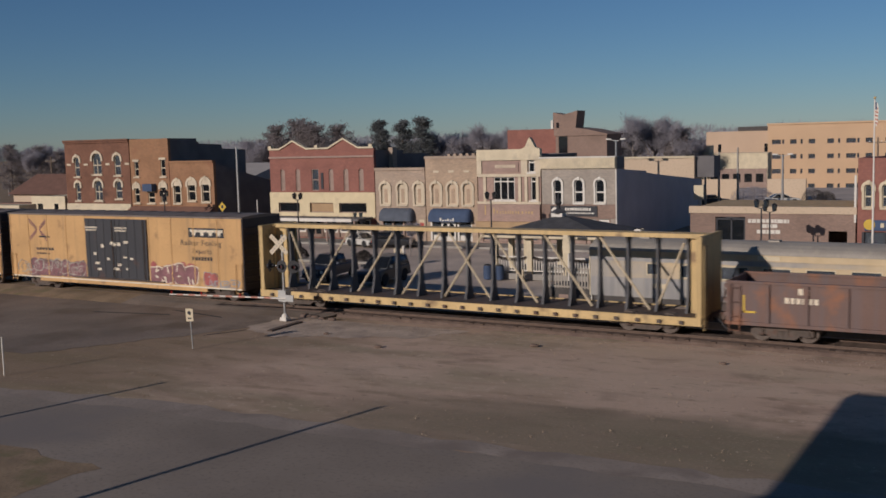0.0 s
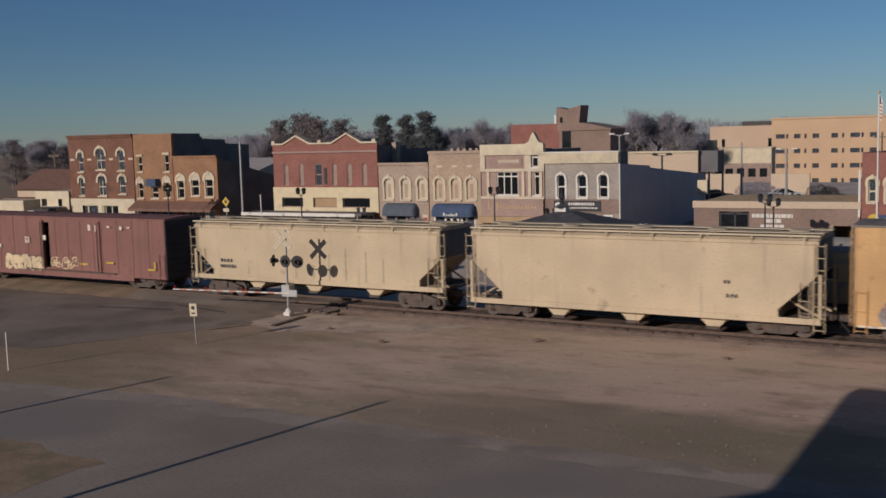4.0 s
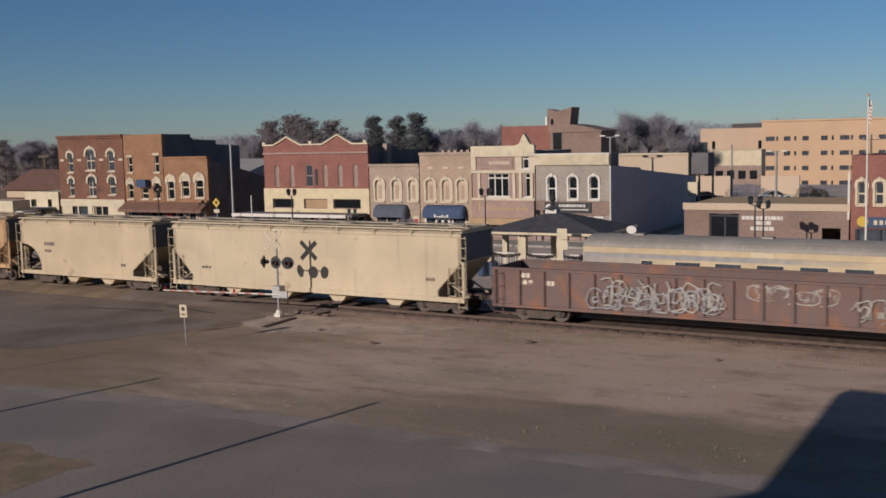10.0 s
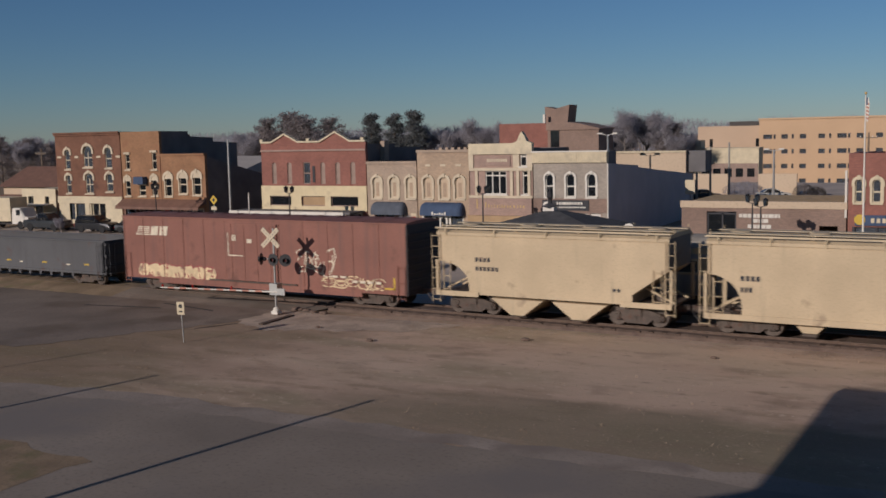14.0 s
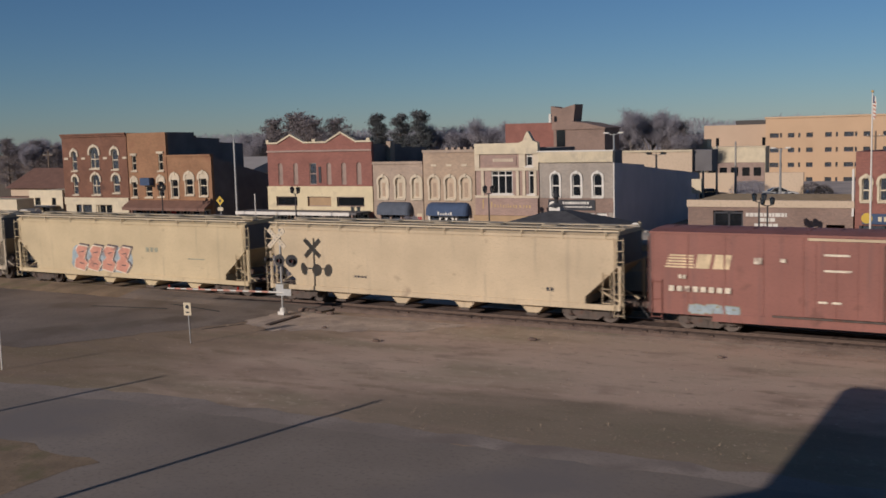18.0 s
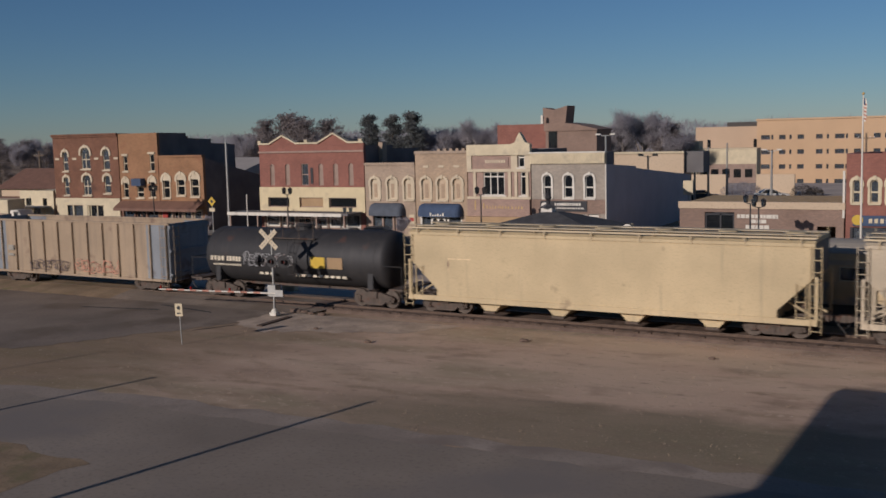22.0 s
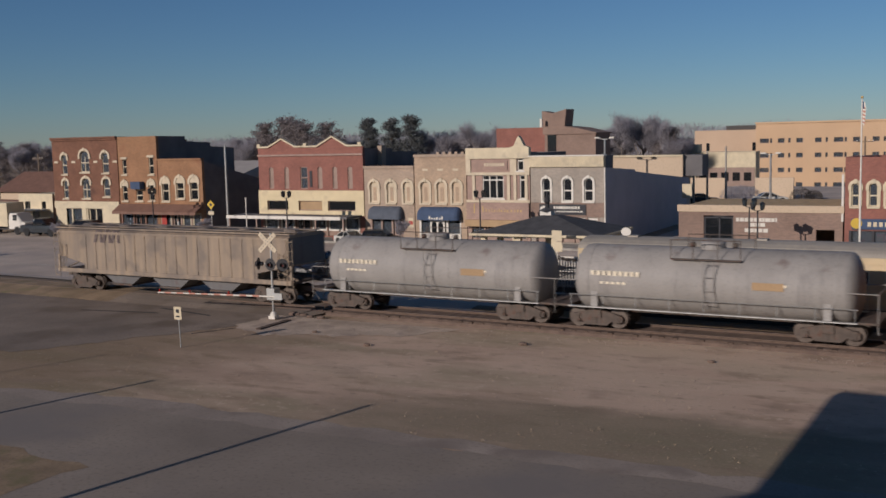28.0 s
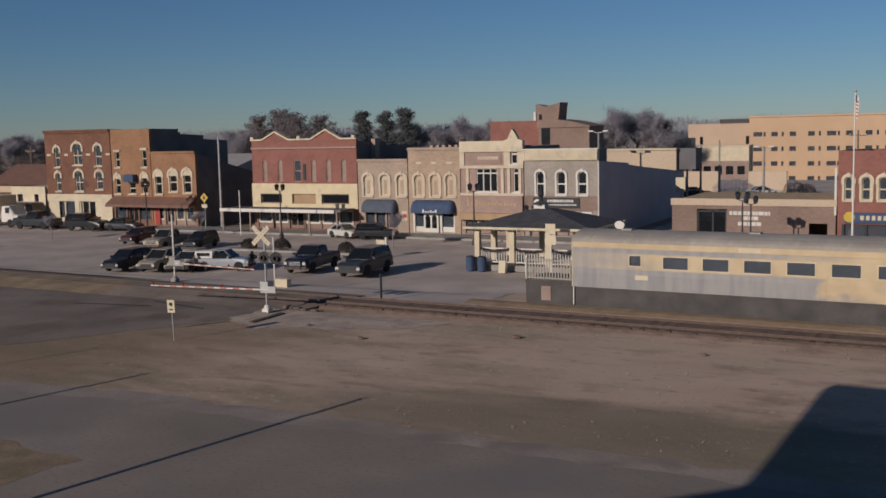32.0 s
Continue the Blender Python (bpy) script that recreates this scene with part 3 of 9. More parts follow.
    sheet("pavement", [(-88, 71.8), (40, 71.8), (40, 75.2), (-88, 75.2)], 0.17, M["concrete"], "concrete pavement along the shop fronts", "pavement", thick=0.16)
    in_town(False)
    p = ragged((-31.2, 41.1), (-31.6, 38.2), 0.35, 0.2, 41) + ragged((-31.6, 38.2), (-29.0, 36.6), 0.4, 0.3, 42) + ragged((-29.0, 36.6), (-22.5, 38.6), 0.4, 0.35, 43) + ragged((-22.5, 38.6), (-21.0, 40.9), 0.4, 0.3, 44) + [(-21.0, 40.9)]
    sheet("gravel_apron", p, 0.014, M["gravel"], "pale trodden gravel round the crossing signal", "gravel")
    in_town()
    # planted islands with kerbs in the car park
    for x, y, w, d in ((-44.4, 61.3, 12.0, 1.3), (-55.0, 60.0, 6.0, 1.6)):
        sheet("kerb_island", [(x - w / 2, y - d / 2), (x + w / 2, y - d / 2), (x + w / 2, y + d / 2), (x - w / 2, y + d / 2)], 0.2, M["concrete"], "concrete kerbed island in the car park", "kerb", thick=0.16)
    for x0, y0, x1, y1 in ((-52.0, 56.2, -39.0, 57.0), (-39.0, 57.6, -25, 58.4), (-70, 52.5, -60, 53.2)):
        d = Vector((y0 - y1, x1 - x0)).normalized() * 0.07
        sheet("road_marking", [(x0 - d.x, y0 - d.y), (x1 - d.x, y1 - d.y), (x1 + d.x, y1 + d.y), (x0 + d.x, y0 + d.y)], 0.014, M["white_line"], "worn white painted line on asphalt", "road marking")
    in_town(False)
    # dark patches and the joint in the asphalt by the crossing
    for x, y, w, d, a in ((-46.5, 41.8, 3.2, 0.5, -4), (-53.0, 43.4, 4.0, 0.5, -2), (-40.0, 39.2, 5.0, 0.25, 8), (-36.5, 40.3, 4.5, 0.22, -14), (-31.5, 36.6, 2.2, 0.12, 60)):
        sheet("asphalt_patch", [(-w / 2, -d / 2), (w / 2, -d / 2 * 0.6), (w / 2 * 0.9, d / 2), (-w / 2 * 0.9, d / 2 * 0.7)], 0.016, M["patch"], "dark patch on the road", "road patch", m=pose(x, y, 0, 0, 0, a))


def build_track():
    bm = bmesh.new()
    prism(bm, [(-1.42, 0.0), (-1.32, 0.12), (-1.15, 0.19), (0.95, 0.19), (1.3, 0.0)], "x", -620, 640)
    alone("ballast", bm, M["ballast"], "brown stone ballast bed of the railway", "ballast", TRACK, kind="structure")
    # asphalt laid flush with the rails on the crossing, and overgrown soil farther back
    top = RAIL_Z - 0.012
    for name, a, b, m, label, cat in (("crossing_surface", -18.0, -4.7, "apron", "brown-grey asphalt laid flush with the rails on the crossing", "road"), ("overgrown_bed", -110.0, -18.0, "soil", "brown soil and dry grass grown over the track bed", "soil")):
        bm = bmesh.new()
        for p in ([(-2.5, 0.0), (-1.6, top - 0.12), (-0.8, top), (-0.8, 0.0)], [(-0.705, 0.0), (-0.705, top), (0.705, top), (0.705, 0.0)], [(0.8, 0.0), (0.8, top), (1.6, top - 0.1), (3.0, 0.0)]):
            prism(bm, p, "x", a, b)
        for v in bm.verts:  # the right-hand edge falls off to the ballast
            if v.co.x > -5:
                v.co.x, v.co.z = v.co.x + 0.7 * (v.co.y > -1.7), v.co.z * 0.62
        alone(name, bm, M[m], label, cat, TRACK, kind="structure")
    # soil bank in front of the parked coach
    bm = bmesh.new()
    prism(bm, [(2.5, 0.0), (2.9, 0.1), (3.4, 0.13), (3.75, 0.0)], "x", 2.0, 90)
    alone("bank", bm, M["soil"], "low bank of pale soil and straw beside the track", "bank", TRACK, kind="structure")
    for side in (-1, 1):
        bm = bmesh.new()
        y = side * 0.7525
        prism(bm, [(y - 0.07, 0.15), (y + 0.07, 0.15), (y + 0.012, 0.175), (y + 0.012, 0.255), (y + 0.036, 0.262), (y + 0.036, 0.288), (y - 0.036, 0.288), (y - 0.036, 0.262), (y - 0.012, 0.255), (y - 0.012, 0.175)], "x", -620, 640)
        r = alone("rail", bm, M["rail"], "rusty steel rail with a bright worn head", "rail", TRACK, kind="structure")
        part("rail_head", box(bmesh.new(), -620, 640, y - 0.03, y + 0.03, 0.289, RAIL_Z), M["rail_top"], r)


# ---- train ----
SPEED = 16.83
TRAIN = []  # (thing, its place along the track at the start)


def car_at(s, t):
    return TRACK @ pose(s + SPEED * t, 0, RAIL_Z)


def gear_meshes():
    """Meshes of the running gear, shared by all the cars."""
    g = {}
    bm = bmesh.new()
    lathe(bm, [(-0.07, 0.30), (-0.07, 0.42), (0.05, 0.44), (0.07, 0.47), (0.07, 0.34), (0.03, 0.3), (0.05, 0.12)], "y", 20)
    g["wheel"] = mesh_of("wheel", bm, M["wheel"])
    g["axle"] = mesh_of("axle", rod(bmesh.new(), (0, -1.0, 0), (0, 1.0, 0), 0.08, seg=10), M["dark_steel"])
    bm = bmesh.new()
    pts = [(-1.15, 0.32), (-1.15, 0.55), (-0.75, 0.68), (-0.35, 0.78), (0.35, 0.78), (0.75, 0.68), (1.15, 0.55), (1.15, 0.32), (0.7, 0.36), (0.45, 0.16), (-0.45, 0.16), (-0.7, 0.36)]
    prism(bm, pts, "y", -0.07, 0.07)
    for x in (-0.89, 0.89):
        box(bm, x - 0.16, x + 0.16, -0.12, 0.12, 0.3, 0.62)
        rod(bm, (x, -0.16, 0.45), (x, 0.16, 0.45), 0.11, seg=10)
    g["side_frame"] = mesh_of("side_frame", bm, M["dark_steel"])
    bm = bmesh.new()
    for x in (-0.2, 0, 0.2):
        rod(bm, (x, 0, 0.24), (x, 0, 0.56), 0.08, seg=8)
    g["spring"] = mesh_of("spring", bm, M["wheel"])
    g["bolster"] = mesh_of("bolster", box(bmesh.new(), -0.22, 0.22, -1.15, 1.15, 0.5, 0.82), M["dark_steel"])
    bm = bmesh.new()
    box(bm, 0, 0.5, -0.1, 0.1, -0.1, 0.1)
    box(bm, 0.45, 0.72, -0.17, 0.13, -0.14, 0.14)
    prism(bm, [(0.6, -0.17), (0.85, -0.12), (0.82, 0.02), (0.66, 0.13)], "z", -0.13, 0.13)
    g["coupler"] = mesh_of("coupler", bm, M["dark_steel"])
    g["hose"] = mesh_of("air_hose", rod(bmesh.new(), (0.35, -0.35, -0.05), (0.75, -0.4, -0.5), 0.03), M["black"])
    return g


GEAR = gear_meshes()


def bogie(car, x):
    b = part("bogie", GEAR["bolster"], None, car, at=(x, 0, 0))
    for y in (-1.0, 1.0):
        part("side_frame", GEAR["side_frame"], None, b, at=(0, y, 0))
        part("spring", GEAR["spring"], None, b, at=(0, y, 0))
    for dx in (-0.89, 0.89):
        part("axle", GEAR["axle"], None, b, at=(dx, 0, 0.45))
        for y in (-0.78, 0.78):
            w = part("wheel", GEAR["wheel"], None, b, at=(dx, y, 0.45))
            if y > 0:
                w.rotation_euler = (0, 0, math.pi)


def running_gear(car, length, centre, sill=0.95, gap=0.62):
    """Bogies, couplers and centre sill of a car of that length; centre: bogies from the middle."""
    for x in (-centre, centre):
        bogie(car, x)
    bpart("centre_sill", (-length / 2 - 0.1, length / 2 + 0.1, -0.17, 0.17, sill - 0.28, sill - 0.005), M["dark_steel"], car)
    for side in (-1, 1):
        c = part("coupler", GEAR["coupler"], None, car, at=(side * length / 2, 0, 0.78))
        h = part("air_hose", GEAR["hose"], None, car, at=(side * length / 2, 0, 0.78))
        if side < 0:
            c.rotation_euler = h.rotation_euler = (0, 0, math.pi)


def ladder(car, x, y, z0, z1, w=0.42, material=None, across="x", n=None):
    """A grab ladder of two stiles and rungs on a side or an end."""
    bm = bmesh.new()
    for d in (-w / 2, w / 2):
        a, b = ((x + d, y, z0), (x + d, y, z1)) if across == "x" else ((x, y + d, z0), (x, y + d, z1))
        rod(bm, a, b, 0.02, seg=5)
    n = n or max(2, int((z1 - z0) / 0.42))
    for i in range(n):
        z = z0 + 0.1 + (z1 - z0 - 0.2) * i / (n - 1)
        a, b = ((x - w / 2, y, z), (x + w / 2, y, z)) if across == "x" else ((x, y - w / 2, z), (x, y + w / 2, z))
        rod(bm, a, b, 0.018, seg=5)
    return part("ladder", bm, material or M["dark_steel"], car)


def bars(car, spec, y, material, name="lettering", label=""):
    """Unreadable writing as plain bars: (x, z, length, height, pieces)."""
    bm = bmesh.new()
    for x, z, w, h, n in spec:
        step = w / n
        for i in range(n):
            box(bm, x + i * step, x + i * step + step * (0.68 if n > 1 else 1), y - 0.006, y - 0.002, z, z + h)
    return tagged(part(name, bm, material, car), label, kind="stuff")


def words(car, text, x, z, size, y, material, label=""):
    """Readable writing centred on x, standing on z."""
    cu = bpy.data.curves.new("lettering", "FONT")
    cu.body, cu.size, cu.align_x, cu.extrude, cu.space_character, cu.resolution_u = text, size, "CENTER", 0.002, 1.12, 3
    tmp = bpy.data.objects.new("lettering", cu)
    me = bpy.data.meshes.new_from_object(tmp)
    bpy.data.objects.remove(tmp)
    me.transform(Matrix.Translation((x, y - 0.004, z)) @ Matrix.Rotation(math.pi / 2, 4, "X"))
    me.materials.clear()
    me.materials.append(material)
    return part("lettering", me, None, car, label)


def sprayed(bm, p, q, k, y, d, z0):
    """A thick sprayed line with blunt ends, its face at depth d."""
    u = Vector((q[0] - p[0], q[1] - p[1]))
    u = u.normalized() if u.length > 1e-4 else Vector((1, 0))
    v = Vector((-u.y, u.x))
    p, q = Vector(p), Vector(q)
    pts = [p - v * k - u * k * 0.3, q - v * k + u * k * 0.3, q + u * k, q + v * k + u * k * 0.3, p + v * k - u * k * 0.3, p - u * k]
    prism(bm, [(a.x, max(z0 - 0.06, a.y)) for a in pts], "y", y - d, y - 0.001)


def graffiti(car, x0, x1, z0, z1, y, n, fill, line, seed, label="spray-painted shapes", halo=None):
    """Swollen sprayed shapes, packed side by side, with outlines, slits and eyes; no words."""
    r = random.Random(seed)
    w, h = (x1 - x0) / n, z1 - z0
    if halo:
        for i in range(9):
            cx, cz = x0 + (x1 - x0) * (i + r.uniform(0.2, 0.8)) / 9, (z0 + z1) / 2 + r.uniform(-0.2, 0.2) * h
            a, b = (x1 - x0) / 9 * r.uniform(0.7, 1.1), h * r.uniform(0.42, 0.6)
            prof = [(cx + a * math.cos(k * 0.524) * r.uniform(0.8, 1), max(z0 - 0.06, cz + b * math.sin(k * 0.524) * r.uniform(0.8, 1))) for k in range(12)]
            part("graffiti_cloud", prism(bmesh.new(), prof, "y", y - 0.0022 - 0.0003 * i, y - 0.001), halo, car)
    d = 0.0065 if halo else 0.003
    t = min(w, h) * 0.055 + 0.012
    for i in range(n):
        cx, hh = x0 + w * (i + 0.5), h * r.uniform(0.82, 1.0)
        cz, lean, pw = z0 + hh / 2, r.uniform(-0.1, 0.22), r.choice((0.55, 0.7, 0.85))
        rad = [r.uniform(0.84, 1.08) for _ in range(16)]

        def ring(grow):
            out = []
            for k in range(16):
                a = 2 * math.pi * k / 16
                c, q = math.cos(a), math.sin(a)
                px = math.copysign(abs(c) ** pw, c) * (w * 0.56 * rad[k] + grow)
                pz = math.copysign(abs(q) ** pw, q) * (hh * 0.5 * rad[(k + 5) % 16] + grow)
                out.append((min(max(cx + px + lean * pz, x0 - 0.1), x1 + 0.1), max(z0 - 0.05, cz + pz)))
            return out
        part("graffiti_outline", prism(bmesh.new(), ring(t), "y", y - d, y - 0.001), line, car)
        g = part("graffiti", prism(bmesh.new(), ring(0.0), "y", y - d - 0.0012, y - 0.001), fill, car, label if i == 0 else "")
        bm = bmesh.new()
        for j in range(r.choice((2, 3))):  # slits from the rim, and an eye
            px = cx + w * r.uniform(-0.28, 0.28)
            if r.random() < 0.6:
                up = r.choice((-1, 1))
                sprayed(bm, (px, cz + up * hh * 0.5), (px + w * r.uniform(-0.15, 0.15), cz + up * hh * r.uniform(0.05, 0.2)), t * r.uniform(0.5, 0.9), y, d + 0.002 + 0.0001 * j, z0)
            else:
                q = cz + hh * r.uniform(-0.2, 0.25)
                sprayed(bm, (px - w * 0.06, q), (px + w * 0.1, q + hh * r.uniform(-0.06, 0.06)), t * r.uniform(0.7, 1.2), y, d + 0.002 + 0.0001 * j, z0)
        tagged(part("graffiti_stroke", bm, line, g), kind="stuff")
        d += 0.0005


def scrawl(car, x0, x1, z0, z1, y, n, line, seed, label="thin sprayed scrawl", k=0.03):
    """Thin sprayed outlines: open loops, hooks and short ticks of uneven size; no words."""
    r = random.Random(seed)
    w, h = (x1 - x0) / n, z1 - z0
    k = min(k, 0.034)

    def stroke(bm, pts, d):
        for j, (p, q) in enumerate(zip(pts, pts[1:])):
            sprayed(bm, p, q, k * r.uniform(0.55, 1.15), y, d + 0.0001 * j, z0)

    for i in range(n):
        bm = bmesh.new()
        hh = h * r.uniform(0.6, 1.0)
        cx, cz = x0 + w * (i + r.uniform(0.4, 0.6)), z0 + hh * 0.5 + (h - hh) * r.random()
        lean, a0, turn = r.uniform(-0.1, 0.3), r.uniform(0, 6.28), r.choice((-1, 1))
        for ring, (rw, rh, part_of) in enumerate(((0.6, 0.5, r.uniform(0.7, 1.0)), (r.uniform(0.15, 0.34), r.uniform(0.12, 0.28), r.uniform(0.5, 1.0)))):
            m = 11 if ring == 0 else 7
            ox, oz = (0, 0) if ring == 0 else (w * r.uniform(-0.2, 0.2), hh * r.uniform(-0.15, 0.2))
            pts = []
            for j in range(m + 1):
                a = a0 + turn * 2 * math.pi * part_of * j / m
                u, v = math.cos(a), math.sin(a)
                pz = math.copysign(abs(v) ** 0.7, v) * hh * rh * r.uniform(0.8, 1.1)
                pts.append((cx + ox + math.copysign(abs(u) ** 0.6, u) * w * rw * r.uniform(0.78, 1.1) + lean * pz, max(z0, cz + oz + pz)))
            stroke(bm, pts, 0.004 + 0.0015 * ring)
        for j in range(r.choice((1, 2, 3))):
            px, pz = cx + w * r.uniform(-0.5, 0.5), cz + hh * r.uniform(-0.4, 0.4)
            stroke(bm, [(px, pz), (px + w * r.uniform(-0.25, 0.25), max(z0, pz + hh * r.uniform(-0.3, 0.3)))], 0.0072 + 0.0003 * j)
        tagged(part("graffiti_stroke", bm, line, car, label if i == 0 else ""), kind="stuff")


def blocks(car, x0, x1, z0, z1, y, n, fill, line, halo, label):
    """Plain slanted sprayed blocks with dark outlines on a pale cloud."""
    r = random.Random(n)
    for i in range(7):
        cx, a, b = x0 + (x1 - x0) * (i + 0.5) / 7, (x1 - x0) / 8, (z1 - z0) * r.uniform(0.5, 0.62)
        prof = [(cx + a * math.cos(k * 0.524) * r.uniform(0.75, 1.1), (z0 + z1) / 2 + b * math.sin(k * 0.524) * r.uniform(0.8, 1)) for k in range(12)]
        part("graffiti_cloud", prism(bmesh.new(), prof, "y", y - 0.0022 - 0.0003 * i, y - 0.001), halo, car)
    w, h = (x1 - x0) / n, z1 - z0
    for i in range(n):
        a, d = x0 + w * i, 0.006 + 0.0006 * i
        k = 0.16 * w * (1 if i % 2 else -1)

        def slab(g, ox=0.0, oz=0.0):
            pts = [(0.02, 0.1), (0.72, 0.0), (1.0, 0.3), (0.78, 0.46), (1.08, 0.95), (0.45, 1.0), (0.2, 0.82), (0.36, 0.55), (0.1, 0.4)]
            return [(a + ox + w * px + g * (px - 0.5) + k * 0.3 * (pz - 0.5), z0 + oz + h * pz + g * (pz - 0.5)) for px, pz in pts]
        part("graffiti_shadow", prism(bmesh.new(), slab(0.16, 0.12, 0.06), "y", y - d, y - 0.001), line, car)
        part("graffiti_outline", prism(bmesh.new(), slab(0.1), "y", y - d - 0.0012, y - 0.001), SPRAY["white"], car)
        part("graffiti_block", prism(bmesh.new(), slab(-0.02), "y", y - d - 0.0024, y - 0.001), fill, car, label if not i else "")
        bm = bmesh.new()
        sprayed(bm, (a + w * 0.45, z0 + h * 0.3), (a + w * 0.7, z0 + h * 0.27), 0.035, y, d + 0.0034, z0)
        sprayed(bm, (a + w * 0.5, z0 + h * 0.72), (a + w * 0.78, z0 + h * 0.76), 0.03, y, d + 0.0034, z0)
        tagged(part("graffiti_stroke", bm, line, car), kind="stuff")


def emblem(car, x0, x1, z0, z1, y, material, label="white striped owner's mark"):
    """The owner's mark as plain shapes: a fan of stripes beside a slanted block."""
    m, k = x0 + (x1 - x0) * 0.48, (z1 - z0) * 0.35
    e = part("emblem", prism(bmesh.new(), [(m, z0), (m + (x1 - m) * 0.42, z0), (m + (x1 - m) * 0.42 + k * 0.6, z1), (m + k * 0.6, z1)], "y", y - 0.006, y - 0.001), material, car, label)
    part("emblem_block", prism(bmesh.new(), [(m + (x1 - m) * 0.52, z0), (x1, z0), (x1 + k * 0.6, z1), (m + (x1 - m) * 0.52 + k * 0.6, z1)], "y", y - 0.006, y - 0.001), material, e)
    for i in range(5):
        z = z0 + (z1 - z0) * i / 5
        part("emblem_stripe", box(bmesh.new(), x0 + 0.05 * i, m - 0.06, y - 0.006, y - 0.001, z, z + (z1 - z0) * 0.12), material, e)
    return e


def car_paint(name, col, streak=0.35, stain=0.2, rough=0.62, dirt=GRIME, spot=RUST, sscale=1.1):
    return mat(name, col, rough, var=0.13, scale=0.5, fine=14, bump=0.06, streak=(tuple((a + b) / 2 for a, b in zip(col, dirt)), streak), stain=(tuple((a + b * 2) / 3 for a, b in zip(col, spot)), stain, sscale), rnd=0.03)


PAINT = dict(
    yellow=car_paint("yellow_car_paint", (0.575, 0.346, 0.148), 0.3, 0.15),
    yellow_beam=car_paint("cream_yellow_car_paint", (0.6, 0.43, 0.2), 0.3, 0.25),
    cream=car_paint("cream_car_paint", (0.55, 0.437, 0.288), 0.12, 0.0),
    cream_b=car_paint("pale_cream_car_paint", (0.57, 0.47, 0.32), 0.1, 0.0),
    cream_y=car_paint("yellowish_cream_car_paint", (0.57, 0.455, 0.28), 0.06, 0.0),
    cream_g=car_paint("greyish_cream_car_paint", (0.52, 0.44, 0.33), 0.1, 0.0),
    cream_o=car_paint("rust_stained_cream_car_paint", (0.52, 0.325, 0.175), 0.25, 0.2, spot=(0.45, 0.22, 0.09)),
    red=car_paint("oxide_red_car_paint", (0.275, 0.113, 0.086), 0.3, 0.1),
    red_b=car_paint("faded_oxide_red_car_paint", (0.245, 0.112, 0.09), 0.35, 0.12),
    red_c=car_paint("brown_oxide_car_paint", (0.26, 0.112, 0.083), 0.35, 0.15),
    gon_brown=car_paint("brown_gondola_paint", (0.165, 0.1, 0.08), 0.6, 0.4, spot=(0.3, 0.12, 0.05), dirt=(0.12, 0.11, 0.11)),
    gon_grey=car_paint("dark_grey_gondola_paint", (0.1, 0.1, 0.105), 0.4, 0.15),
    black=car_paint("black_car_paint", (0.035, 0.034, 0.036), 0.4, 0.1),
    coal=car_paint("black_brown_car_paint", (0.065, 0.05, 0.048), 0.5, 0.3),
    tan=car_paint("tan_car_paint", (0.39, 0.292, 0.202), 0.45, 0.12),
    blue=car_paint("faded_blue_car_paint", (0.25, 0.27, 0.3), 0.4, 0.2),
    orange=car_paint("orange_car_paint", (0.5, 0.22, 0.06), 0.4, 0.2),
    grey=car_paint("grey_tank_paint", (0.31, 0.292, 0.275), 0.3, 0.1),
    weathered=car_paint("weathered_grey_car_paint", (0.36, 0.275, 0.195), 0.9, 0.6, spot=(0.12, 0.1, 0.085), dirt=(0.12, 0.1, 0.085), sscale=0.7),
    end=car_paint("sooty_end_paint", (0.05, 0.042, 0.042), 0.4, 0.2),
    # darkened for shade on the hopper ends; also colours the last hopper's chutes
    hopper_end=car_paint("dark_grey_hopper_paint", (0.14, 0.135, 0.135), 0.3, 0.2),
    roof=car_paint("dusty_grey_roof_paint", (0.2, 0.165, 0.14), 0.4, 0.3),
    doors=car_paint("black_door_paint", (0.045, 0.045, 0.05), 0.35, 0.1),
)
